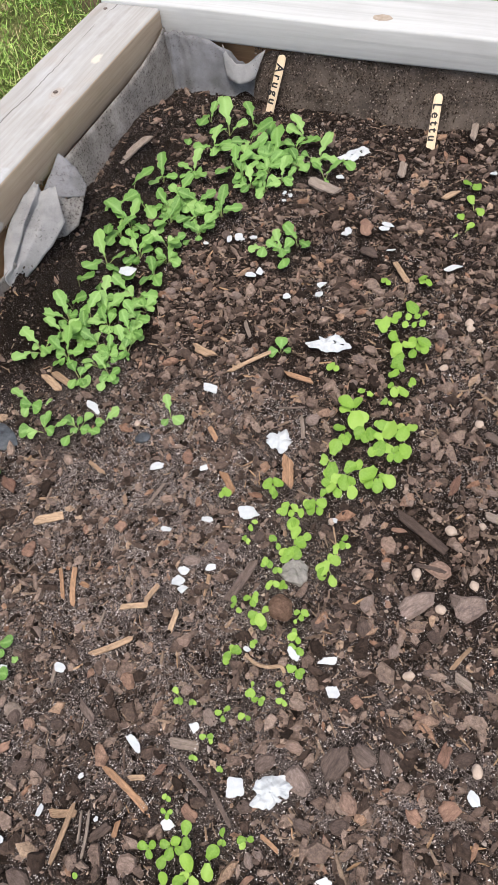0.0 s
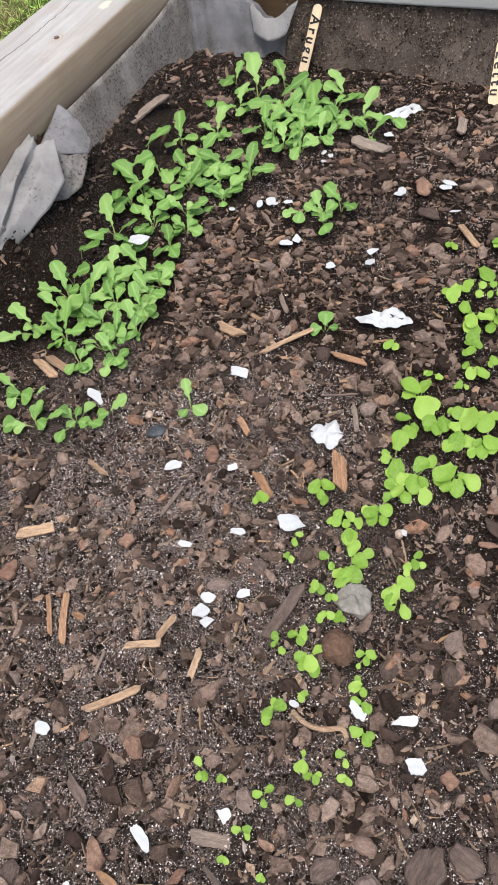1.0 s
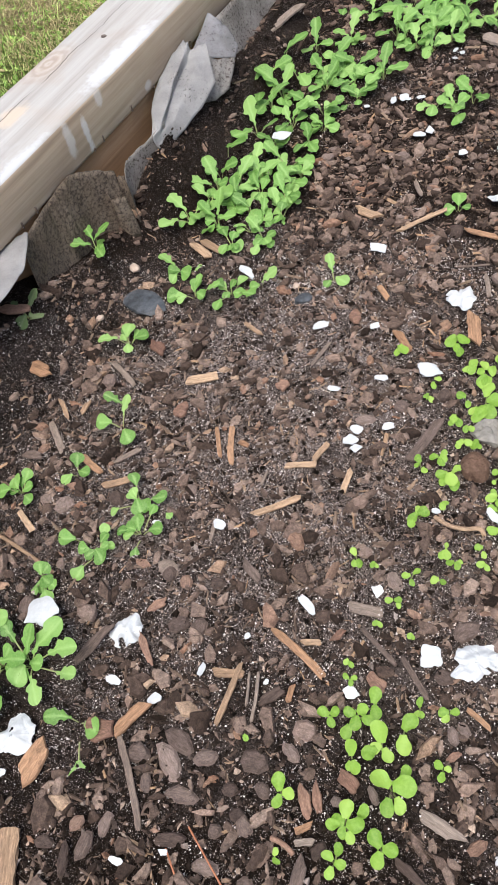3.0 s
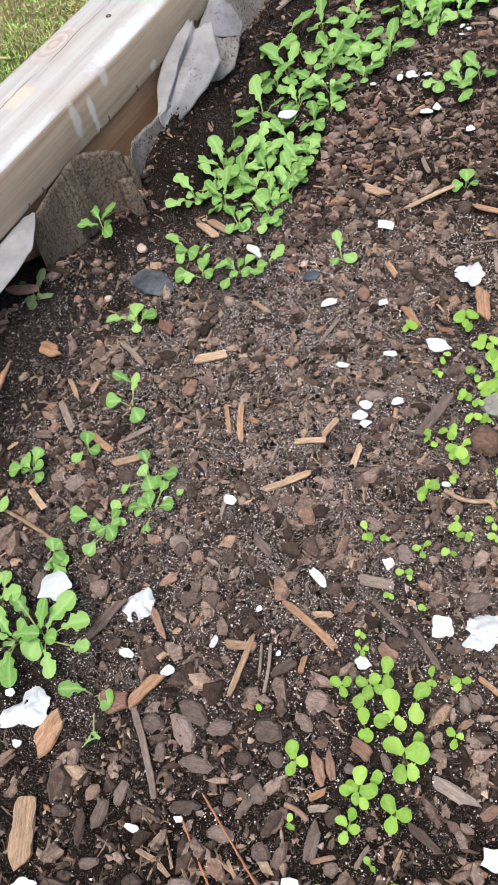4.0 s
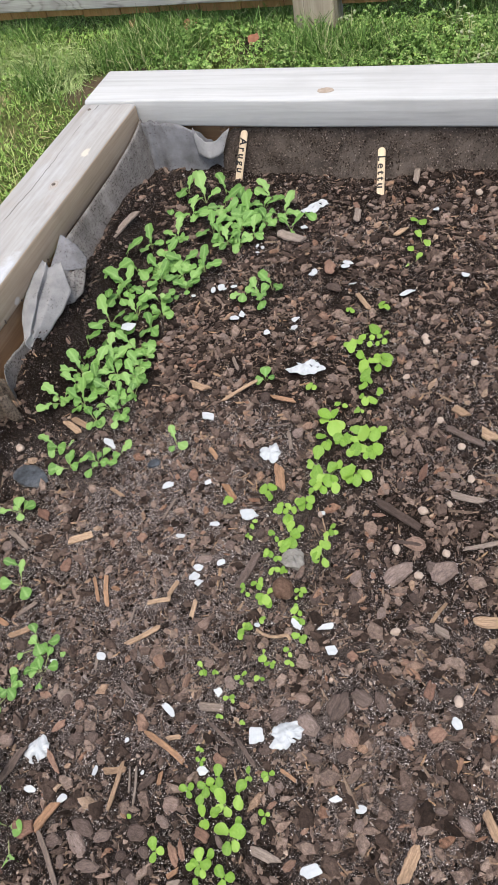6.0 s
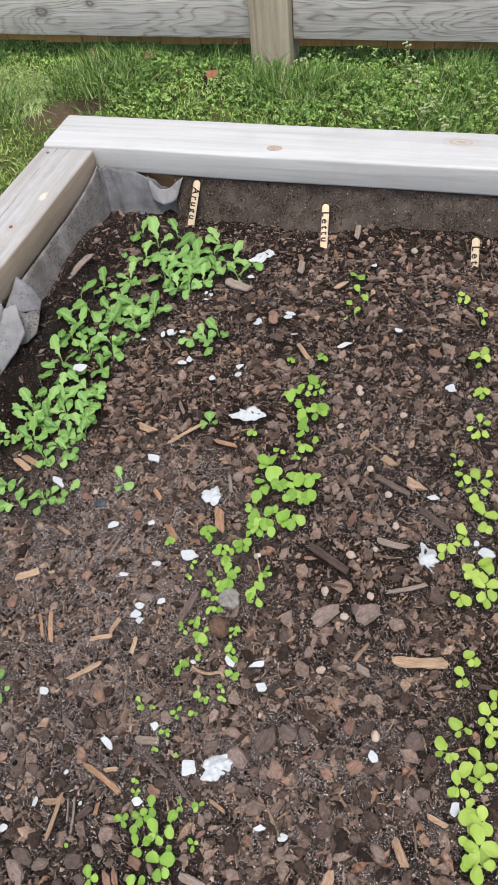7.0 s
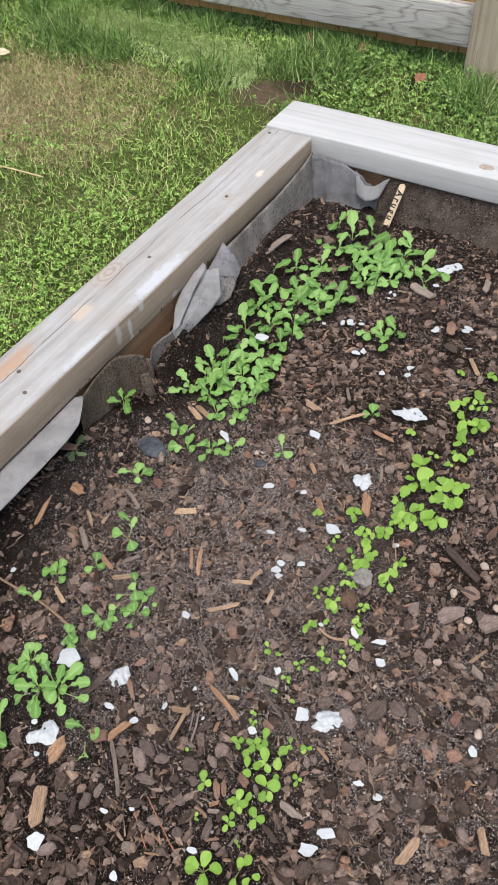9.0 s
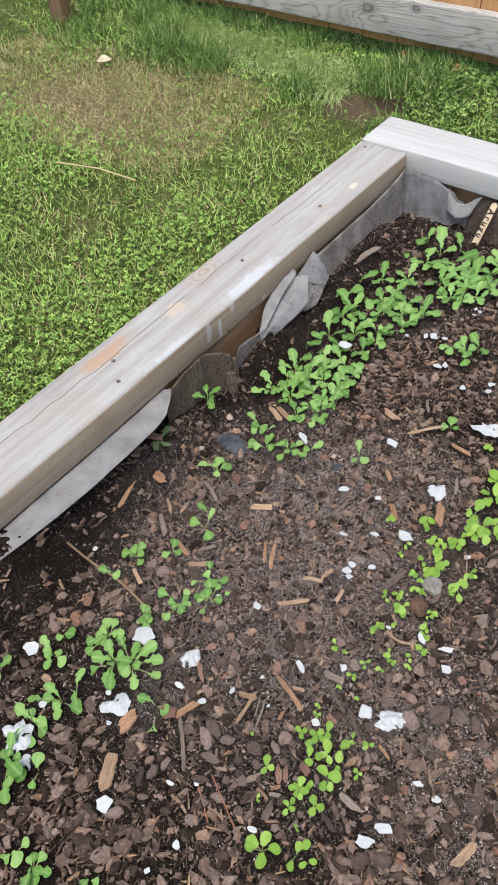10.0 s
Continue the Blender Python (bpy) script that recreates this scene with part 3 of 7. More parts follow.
# ---------------------------------------------------------------- lawn
bm = bmesh.new()
bmesh.ops.create_grid(bm, x_segments=60, y_segments=60, size=1.0)
for v in bm.verts:
    # fine near the bed, wide towards the horizon
    far = lambda c: math.copysign(3.0 * abs(c) + 1497 * abs(c) ** 9, c)
    bump = 0.012 * noise.noise(v.co * 40)
    v.co = Vector((far(v.co.x), far(v.co.y) + 0.5, 0))
    v.co.z = float(lawn_z(v.co.x, v.co.y)) + bump
lawn = part("ground", bm, M_LAWN, smooth=True)
tagged(lawn, "patchy green lawn soil under grass and clover", "lawn", kind="structure")


def blade_shape(seed, bend):
    """A grass blade, 1 high, curved over along x."""
    r = np.random.default_rng(seed)
    rows = []
    for s in (0.0, 0.55, 1.0):
        w = 0.5 * (1 - 0.85 * s)
        x = bend * s * s
        rows += [(x, -w, s * (1 - 0.25 * bend * s)), (x, w, s * (1 - 0.25 * bend * s))]
    return np.array(rows), [(0, 1, 3, 2), (2, 3, 5, 4)]


def lawn_places(count, box_, dry=False):
    """Random places on the lawn, clear of the bed, thinner over the bare spots."""
    x0, x1, y0, y1 = box_
    x, y = rng.uniform(x0, x1, count), rng.uniform(y0, y1, count)
    ok = ~((x > -0.085) & (x < BED_RIGHT + 0.08) & (y < 0.085) & (y > BED_NEAR - 0.1))
    bare = 1.0 * np.exp(-(((x + 0.70) / 0.12) ** 2 + ((y - 1.04) / 0.08) ** 2)) + 0.9 * np.exp(-(((x + 0.60) / 0.08) ** 2 + ((y - 1.12) / 0.05) ** 2)) + 0.8 * np.exp(-(((x + 0.26) / 0.05) ** 2 + ((y - 1.27) / 0.07) ** 2)) + (0.95 * np.exp(-(((x + 1.52) / 0.46) ** 2 + ((y - 0.67) / 0.20) ** 2)) + 0.6 * np.exp(-(((x + 1.36) / 0.22) ** 2 + ((y - 1.0) / 0.08) ** 2)) + 0.12) * (0.3 + 0.9 * lumps(x, y, 11, 12))
    ok &= (rng.random(count) > bare) | dry
    # thinning out away from the bed
    if x1 - x0 > 3:
        ok &= rng.random(count) < np.clip((x - x0) / 0.35, 0, 1) * np.clip((y - y0) / 0.2, 0, 1) * np.clip((x1 - x) / 0.3, 0, 1)
    return x[ok], y[ok]


def grass(name, count, area, height, width, material, label, category, bends=(0.3, 0.7, 1.1), flat=0.35, tuft=3.0):
    x, y = lawn_places(count, area, flat > 1.1)
    if name == "tall_grass":
        # combed flat along the band coloured as sunlit, trodden bare behind the corner
        combed = (np.abs(y - 1.29 + 0.16 * ((x + 1.65) / 0.95) ** 2) < 0.075) & (x > -1.75) & (x < -0.8)
        bare = ((x + 0.70) / 0.14) ** 2 + ((y - 1.04) / 0.09) ** 2 < 1
        keep = (rng.random(len(x)) < 0.12) | ~(combed | bare)
        x, y = x[keep], y[keep]
    lush = lumps(x, y, tuft, 5)
    if tuft > 4:
        keep = rng.random(len(x)) < np.clip(2.4 * lush - 0.55, 0.05, 1)
        x, y, lush = x[keep], y[keep], lush[keep]
    h = height * (0.65 + 0.7 * lush) * rng.uniform(0.5, 1.25, len(x))
    w = width * rng.uniform(0.6, 1.3, len(x))
    ob = scattered(name, [blade_shape(i, b) for i, b in enumerate(bends)], np.stack([x, y, lawn_z(x, y) - 0.004], 1), rng.uniform(0, 2 * np.pi, len(x)), rng.normal(0, flat, len(x)), rng.normal(0, flat, len(x)), np.stack([h * 0.8, w, h], 1), material)
    return tagged(ob, label, category, kind="stuff")


grass("grass_blades", 125000, (-2.5, 1.0, -0.75, 1.9), 0.030, 0.0044, M_GRASS, "short green lawn grass round the raised bed", "grass", flat=0.6, tuft=2.2)
grass("tall_grass", 62000, (-2.3, 1.1, 0.92, 1.45), 0.075, 0.0042, M_TALL, "long unmown green grass along the fence foot", "grass", flat=0.5, tuft=7.0)
grass("dry_grass", 25000, (-2.6, 1.0, -0.75, 0.95), 0.034, 0.003, M_THATCH, "flat straw-coloured dead grass in the lawn", "dry grass", flat=1.1)

grass("dry_grass", 32000, (-2.2, -1.0, 0.42, 1.02), 0.034, 0.003, M_THATCH, "patch of straw-coloured dead grass on the lawn", "dry grass", flat=1.2)

# clover: three round leaflets to a leaf
petal = []
for a in (0, 2.1, 4.2):
    c, s = math.cos(a), math.sin(a)
    for u, w, z in ((0.02, 0, 0), (0.32, -0.28, 0.06), (0.58, -0.2, 0.02), (0.6, 0.2, 0.02), (0.32, 0.28, 0.06)):
        petal.append((c * u - s * w, s * u + c * w, z))
clover_leaf = (np.array(petal), [(0, 1, 2, 3, 4), (5, 6, 7, 8, 9), (10, 11, 12, 13, 14)])
# combed-over long grass slants down from the fence; pale blades paint a sunlit band
x = rng.uniform(-1.75, -0.80, 10500)
y = 1.28 - 0.16 * ((x + 1.65) / 0.95) ** 2 + rng.normal(0, 0.045, len(x))
h = rng.uniform(0.045, 0.085, len(x))
pale = scattered("pale_grass", [blade_shape(i, b) for i, b in enumerate((0.7, 1.1, 1.5))], np.stack([x, y, lawn_z(x, y) - 0.004], 1), rng.normal(-0.9, 0.5, len(x)), rng.normal(0, 0.3, len(x)), rng.normal(0.35, 0.3, len(x)), np.stack([h, rng.uniform(0.003, 0.005, len(x)), h * 0.8], 1), M_SUNLITGRASS)
tagged(pale, "combed-over long grass in front of the fence, coloured as sunlit", "grass", kind="stuff")
x, y = lawn_places(52000, (-2.4, 1.0, -0.75, 1.5))
keep = rng.random(len(x)) < np.clip(1.9 * lumps(x, y, 3.5, 8) - 0.38, 0.1, 1) * np.interp(y, (0.55, 0.75), (1.0, 0.45))
x, y = x[keep], y[keep]
s = rng.uniform(0.006, 0.012, len(x))
clover = scattered("clover", [clover_leaf], np.stack([x, y, lawn_z(x, y) + rng.uniform(0.010, 0.036, len(x))], 1), rng.uniform(0, 6.28, len(x)), rng.normal(0, 0.45, len(x)), rng.normal(0, 0.45, len(x)), np.stack([s, s, s], 1), M_CLOVER)
tagged(clover, "low green clover and weeds in the lawn", "clover", kind="stuff")

# leafy weeds stand higher in the strip before the fence
x, y = lawn_places(9000, (-0.55, 1.05, 0.62, 1.36))
keep = rng.random(len(x)) < np.clip(2.6 * lumps(x, y, 5.5, 21) * (0.5 + lumps(x, y, 17, 22)) - 0.5, 0.03, 1)
x, y = x[keep], y[keep]
s = rng.uniform(0.008, 0.015, len(x))
leafy = scattered("leafy_weeds", [clover_leaf], np.stack([x, y, lawn_z(x, y) + 0.012 + 0.075 * rng.random(len(x)) * lumps(x, y, 9, 23)], 1), rng.uniform(0, 6.28, len(x)), rng.normal(0, 0.5, len(x)), rng.normal(0, 0.5, len(x)), np.stack([s, s, s], 1), M_LEAFY)
tagged(leafy, "low leafy green weeds in the strip before the fence", "weeds", kind="stuff")

# ---------------------------------------------------------------- raised bed frame
bed = tagged(new("raised_bed"), "weathered grey timber raised garden bed filled with soil", "garden bed")
CAP_LOW = CAP_TOP - CAP_DEEP
SIDE_LOW = CAP_TOP - 0.045
cap = part("cap_rail", box(-CAP_WIDE, BED_NEAR, SIDE_LOW, 0.0, -0.0008, CAP_TOP, 0.0045, 40, 0.0016), M_CAP_SIDE, bed, "weathered grey-white side cap board with a long crack", True)
# the vertical faces take a browner wood tone than the top
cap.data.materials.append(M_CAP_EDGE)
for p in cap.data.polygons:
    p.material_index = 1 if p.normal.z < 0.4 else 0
cap_back = part("cap_rail", box(-CAP_WIDE, 0.0008, CAP_LOW, BED_RIGHT + CAP_WIDE, 0.100, CAP_TOP + 0.003, 0.0035, 40, 0.0014), M_CAP_BACK, bed, "bleached white-grey end cap board", True)
part("cap_rail", box(BED_RIGHT, BED_NEAR, CAP_LOW, BED_RIGHT + CAP_WIDE, -0.0008, CAP_TOP, 0.0035), M_CAP_SIDE, bed)
part("cap_rail", box(-CAP_WIDE, BED_NEAR - CAP_WIDE, CAP_LOW, BED_RIGHT + CAP_WIDE, BED_NEAR - 0.0008, CAP_TOP, 0.0035), M_CAP_BACK, bed)
for z0, z1 in ((LAWN_Z - 0.03, -0.156), (-0.153, CAP_LOW - 0.001)):
    part("side_board", box(-0.043, BED_NEAR - 0.02, z0, -0.005, 0.02, min(z1, SIDE_LOW - 0.001), 0.003), M_BOARD_SIDE, bed)
    part("side_board", box(BED_RIGHT + 0.02, BED_NEAR - 0.02, z0, BED_RIGHT + 0.058, 0.02, z1, 0.003), M_BOARD_SIDE, bed)
    part("end_board", box(-0.043, 0.021, z0, BED_RIGHT + 0.058, 0.059, z1, 0.003), M_BOARD_BACK, bed)
    part("end_board", box(-0.058, BED_NEAR - 0.059, z0, BED_RIGHT + 0.058, BED_NEAR - 0.021, z1, 0.003), M_BOARD_BACK, bed)

# nail heads and the two resin knots on the caps
def disc(x, y, z, r, deep, seed, flat=1.0, steps=14):
    rr = np.random.default_rng(seed)
    bm = bmesh.new()
    rings = []
    for k, (f, h) in enumerate(((1.0, 0.0), (0.92, deep), (0.5, deep * 0.8))):
        rings.append([bm.verts.new((x + r * f * math.cos(a) * (1 + 0.06 * rr.normal()), y + flat * r * f * math.sin(a) * (1 + 0.06 * rr.normal()), z + h)) for a in np.linspace(0, 2 * math.pi, steps, endpoint=False)])
    for a, b in zip(rings, rings[1:]):
        for i in range(steps):
            bm.faces.new((a[i], a[(i + 1) % steps], b[(i + 1) % steps], b[i]))
    bm.faces.new(rings[-1])
    return bm


for nx, ny in ((-0.031, -0.22), (-0.07, -0.02), (-0.045, -0.40), (-0.019, -0.684), (-0.05, -0.66), (-0.066, 0.03)):
    part("nail_head", disc(nx, ny, CAP_TOP + 0.0005, 0.0028, 0.0007, int(1000 * abs(ny)), steps=8), M_IRON, cap if ny < 0 else cap_back, "dark rusted nail head")
part("knot", disc(0.284, 0.027, CAP_TOP + 0.0015, 0.013, 0.0015, 3, 0.62), M_KNOT, cap_back, "tan knot in the bleached cap board")
part("knot", disc(0.557, 0.068, CAP_TOP + 0.0015, 0.012, 0.0013, 5, 0.6), M_KNOT, cap_back, "tan knot in the bleached cap board")

# ---------------------------------------------------------------- soil surface
nx_, ny_ = 250, 330
gx, gy = np.meshgrid(np.linspace(-0.006, BED_RIGHT + 0.018, nx_), np.linspace(BED_NEAR - 0.018, 0.018, ny_))
gz = soil_z(gx, gy)
gz = gz + rng.normal(0, 0.0007, gz.shape)
idx = np.arange(nx_ * ny_).reshape(ny_, nx_)
quads = np.stack([idx[:-1, :-1], idx[:-1, 1:], idx[1:, 1:], idx[1:, :-1]], -1).reshape(-1, 4)
soil = new("soil", mesh_of("soil", np.stack([gx, gy, gz], -1).reshape(-1, 3), quads.tolist(), M_SOIL))
tagged(soil, "dark brown crumbly potting soil filling the raised bed", "soil", kind="structure")


# ---------------------------------------------------------------- weed fabric lining
def sheet(rows, seed, down=16, along=9, crease=0.004, drop=0.02):
    """A hanging strip. rows: place of the top edge and of the foot, one pair for each station along the wall."""
    top, foot = np.array([r[0] for r in rows], float), np.array([r[1] for r in rows], float)
    n = (len(rows) - 1) * along + 1
    t = np.linspace(0, len(rows) - 1, n)
    tp = np.stack([np.interp(t, range(len(rows)), top[:, i]) for i in range(3)], 1)
    ft = np.stack([np.interp(t, range(len(rows)), foot[:, i]) for i in range(3)], 1)
    if n > 3 * along:
        # round the bends between the stations
        soft = np.ones(2 * (along // 2) + 1) / (2 * (along // 2) + 1)
        pad = along // 2
        tp, ft = (np.stack([np.convolve(np.concatenate([2 * q[0, i] - q[pad:0:-1, i], q[:, i], 2 * q[-1, i] - q[-2:-2 - pad:-1, i]]), soft, "valid") for i in range(3)], 1) for q in (tp, ft))
    s = np.linspace(0, 1, down)[None, :, None]
    grid = tp[:, None] * (1 - s) + ft[:, None] * s
    u = np.arange(n)[:, None] / along
    w = lumps(u * np.ones((1, down)), s[0, :, 0][None] * 0.8 * np.ones((n, 1)), 1.7, seed) - 0.5
    w2 = lumps(u * np.ones((1, down)), s[0, :, 0][None] * np.ones((n, 1)), 5.1, seed + 3) - 0.5
    side = np.gradient(tp, axis=0)
    out = np.stack([-side[:, 1], side[:, 0], 0 * side[:, 0]], 1)
    out /= np.linalg.norm(out, axis=1, keepdims=True) + 1e-9
    grid = grid + out[:, None] * (crease * (1.6 * w + 0.7 * w2))[..., None]
    grid[..., 2] += drop * 0.15 * w2 * (1 - s[0, :, 0])[None]
    idx = np.arange(n * down).reshape(n, down)
    faces = np.stack([idx[:-1, :-1], idx[1:, :-1], idx[1:, 1:], idx[:-1, 1:]], -1).reshape(-1, 4)
    return grid.reshape(-1, 3), faces.tolist()


liner = tagged(new("fabric_liner"), "grey translucent weed fabric lining, crumpled and dirt-speckled", "liner")


def liner_part(rows, seed, material, label, **kw):
    verts, faces = sheet(rows, seed, **kw)
    ob = part("fabric_panel", mesh_of("fabric_panel", verts, faces, material, True), None, liner, label)
    thick = ob.modifiers.new("thickness", "SOLIDIFY")
    thick.thickness = 0.0006
    return ob


# far stretch against the side wall, tucked under the cap
liner_part([((-0.003, 0.015, 0.092), (0.004, 0.006, 0.0)), ((0.007, -0.012, 0.108), (0.020, -0.02, 0.0)), ((0.005, -0.05, 0.092), (0.024, -0.06, 0.0)), ((0.005, -0.12, 0.089), (0.028, -0.12, 0.0)), ((0.005, -0.20, 0.088), (0.032, -0.20, 0.0)), ((0.007, -0.292, 0.090), (0.036, -0.285, 0.0))], 11, M_FABRIC_DIRTY, "grey fabric hugging the side wall, dusted with soil", crease=0.0022, drop=0.01)
# a stiff flap stands off the wall, its turned-back lower half speckled with soil
liner_part([((0.003, -0.290, 0.096), (0.008, -0.342, 0.082)), ((0.016, -0.293, 0.094), (0.020, -0.340, 0.079)), ((0.031, -0.299, 0.086), (0.034, -0.330, 0.073)), ((0.043, -0.308, 0.075), (0.043, -0.318, 0.068))], 12, M_FABRIC_SMOKY, "stiff smoky flap of fabric standing off the wall", crease=0.0015, down=12)
liner_part([((0.020, -0.340, 0.079), (0.030, -0.374, 0.050)), ((0.034, -0.330, 0.073), (0.040, -0.362, 0.048)), ((0.043, -0.318, 0.068), (0.046, -0.345, 0.050))], 21, M_FABRIC_SPECK, "speckled turned-back fold of fabric", crease=0.0015, down=10)
# two pale folds, then the sheet sags off the wall and bares the brown board
across = np.linspace(0, 4, 29)
rows = []
for y, xs, zs in (
    (-0.341, (0.002, 0.010, 0.012, 0.019, 0.027), (0.095, 0.095, 0.089, 0.091, 0.094)),
    (-0.353, (0.001, 0.012, 0.014, 0.023, 0.036), (0.093, 0.093, 0.084, 0.086, 0.083)),
    (-0.366, (0.001, 0.014, 0.014, 0.027, 0.046), (0.091, 0.090, 0.079, 0.081, 0.070)),
    (-0.392, (0.001, 0.018, 0.017, 0.028, 0.041), (0.084, 0.082, 0.073, 0.071, 0.057)),
    (-0.418, (0.004, 0.023, 0.022, 0.029, 0.036), (0.075, 0.073, 0.066, 0.062, 0.050)),
    (-0.440, (0.015, 0.027, 0.027, 0.029, 0.032), (0.068, 0.067, 0.062, 0.057, 0.046)),
    (-0.453, (0.022, 0.026, 0.027, 0.029, 0.031), (0.065, 0.064, 0.060, 0.055, 0.042)),
):
    rows.append([(float(np.interp(u, range(5), xs)), y - 0.006 * math.sin(u * 0.8), float(np.interp(u, range(5), zs))) for u in across])
rows = np.array(rows)
fine = np.linspace(0, len(rows) - 1, 37)
grid = np.stack([np.stack([np.interp(fine, range(len(rows)), rows[:, j, i]) for i in range(3)], 1) for j in range(len(across))], 1)
wave = lumps(np.arange(37)[:, None] * 0.05 + 0 * across[None], across[None] * 0.3 + np.zeros((37, 1)), 6, 4) - 0.5
grid[..., 2] += 0.0035 * wave
idx = np.arange(37 * len(across)).reshape(37, len(across))
quads = np.stack([idx[:-1, :-1], idx[1:, :-1], idx[1:, 1:], idx[:-1, 1:]], -1).reshape(-1, 4)
folds = part("fabric_panel", mesh_of("fabric_panel", grid.reshape(-1, 3), quads.tolist(), M_FABRIC, True), None, liner, "pale pleated folds of fabric under the cap")
folds.modifiers.new("thickness", "SOLIDIFY").thickness = 0.0006
liner_part([((0.026, -0.436, 0.067), (0.030, -0.438, 0.010)), ((0.023, -0.460, 0.064), (0.027, -0.462, 0.010)), ((0.018, -0.482, 0.063), (0.023, -0.484, 0.006)), ((0.016, -0.494, 0.061), (0.022, -0.496, 0.004)), ((0.020, -0.506, 0.057), (0.025, -0.508, 0.0)), ((0.029, -0.517, 0.048), (0.032, -0.520, 0.0))], 13, M_FABRIC_DIRTY, "sagging fabric edge that bares the brown board", crease=0.001)
# rolled curl, then the flap beside it
curl = []
for k in range(9):
    a = 0.9 + k * 0.68
    curl.append(((0.026 + 0.010 * math.cos(a) * (1 - 0.04 * k), -0.528 + 0.011 * math.sin(a), 0.066 - 0.002 * k), (0.030 + 0.009 * math.cos(a), -0.530 + 0.010 * math.sin(a), 0.010)))
liner_part(curl, 14, M_FABRIC_CAKED, "curled roll of fabric edge", crease=0.001, down=8, along=4)
liner_part([((0.022, -0.519, 0.070), (0.026, -0.522, 0.0)), ((0.013, -0.535, 0.080), (0.018, -0.540, 0.0)), ((0.007, -0.556, 0.090), (0.010, -0.556, 0.0)), ((0.005, -0.572, 0.088), (0.009, -0.572, 0.0)), ((0.003, -0.584, 0.083), (0.010, -0.585, 0.0)), ((0.003, -0.602, 0.081), (0.012, -0.606, 0.0)), ((0.006, -0.625, 0.080), (0.018, -0.63, 0.0)), ((0.018, -0.646, 0.078), (0.022, -0.655, 0.0))], 15, M_FABRIC_CAKED, "soil-caked brown mesh flap under the cap", crease=0.002)
# the near band leans out, its free edge well off the wall
liner_part([((0.010, -0.628, 0.084), (-0.003, -0.632, 0.0785)), ((0.026, -0.650, 0.082), (-0.003, -0.645, 0.0785)), ((0.038, -0.674, 0.082), (-0.003, -0.668, 0.0785)), ((0.038, -0.735, 0.080), (-0.003, -0.735, 0.0785)), ((0.038, -0.84, 0.079), (-0.003, -0.84, 0.0785)), ((0.028, -0.925, 0.082), (-0.003, -0.925, 0.0785)), ((0.020, -1.05, 0.084), (-0.003, -1.05, 0.0785)), ((0.020, -1.34, 0.084), (0.001, -1.34, 0.05))], 16, M_FABRIC, "smooth grey fabric band leaning out below the cap", crease=0.002)
# end wall: a pale corner pocket, a turned-down flap, and soil-caked fabric
liner_part([((0.006, -0.014, 0.098), (0.016, -0.026, 0.0)), ((0.016, -0.008, 0.104), (0.026, -0.024, 0.0)), ((0.040, -0.004, 0.096), (0.052, -0.018, 0.0)), ((0.085, -0.002, 0.089), (0.088, -0.012, 0.0)), ((0.10, 0.008, 0.062), (0.105, -0.006, 0.0)), ((0.13, 0.012, 0.05), (0.13, -0.002, 0.0))], 17, M_FABRIC_SMOKY, "smoky grey fabric pocket in the corner", crease=0.005)
liner_part([((0.082, 0.000, 0.087), (0.090, -0.012, 0.050)), ((0.094, -0.004, 0.070), (0.104, -0.016, 0.046)), ((0.112, -0.002, 0.062), (0.116, -0.012, 0.045)), ((0.140, 0.004, 0.086), (0.128, -0.006, 0.052))], 18, M_FABRIC, "pale folded-down fabric corner", crease=0.002, down=8)
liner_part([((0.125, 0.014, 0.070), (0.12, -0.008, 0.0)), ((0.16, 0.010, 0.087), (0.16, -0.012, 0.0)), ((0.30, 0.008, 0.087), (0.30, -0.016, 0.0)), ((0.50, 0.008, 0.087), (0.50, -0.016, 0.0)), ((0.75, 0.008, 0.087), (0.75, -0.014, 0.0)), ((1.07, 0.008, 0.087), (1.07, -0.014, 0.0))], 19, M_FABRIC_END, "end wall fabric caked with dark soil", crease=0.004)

# soil grains clinging to the end wall and to the far side wall, thicker towards the foot
count = 62000
z = 0.087 * rng.random(count)
x = rng.uniform(0.125, 1.05, count)
keep = rng.random(count) < 0.1 + 1.1 * lumps(x, z, 45, 7) * lumps(x, z, 150, 3) * 1.6
x, z = x[keep], z[keep]
y = 0.005 - 0.022 * (1 - z / 0.087) + rng.normal(0, 0.0012, len(x))
side = rng.random(len(x)) < 0.14
y_side = -0.28 * rng.random(len(x))
x_side = 0.008 + 0.024 * (1 - z / 0.083) * np.clip(0.4 - 2.2 * y_side, 0.5, 1) + rng.normal(0, 0.001, len(x))
at = np.stack([np.where(side, x_side, x), np.where(side, y_side - 0.02, y), z * np.where(side, 0.75, 1.0)], 1)
grit = scattered("clinging_soil", [crumb_shape(70 + i) for i in range(4)], at, rng.uniform(0, 6.28, len(x)), rng.normal(0.9, 0.5, len(x)), rng.normal(0, 0.5, len(x)), 0.0014 * np.exp(rng.normal(0, 0.4, (len(x), 1))) * np.ones((1, 3)), M_GRIT)
tagged(grit, "soil grains clinging to the fabric lining", "soil grains", kind="stuff")

# small staples along the lower edge of the side cap
for k in range(12):
    y = -0.30 - 0.037 * k + 0.012 * math.sin(k * 2.3)
    bm = box(-0.0005, y - 0.0006, SIDE_LOW + 0.001, 0.0012, y + 0.0006, SIDE_LOW + 0.0055 + 0.002 * math.sin(k * 1.7), 0.0)
    part("staple", bm, M_IRON, cap)

# ---------------------------------------------------------------- fence behind the bed
fence = tagged(new("fence"), "weathered grey rail fence with orange-brown boards behind", "fence")


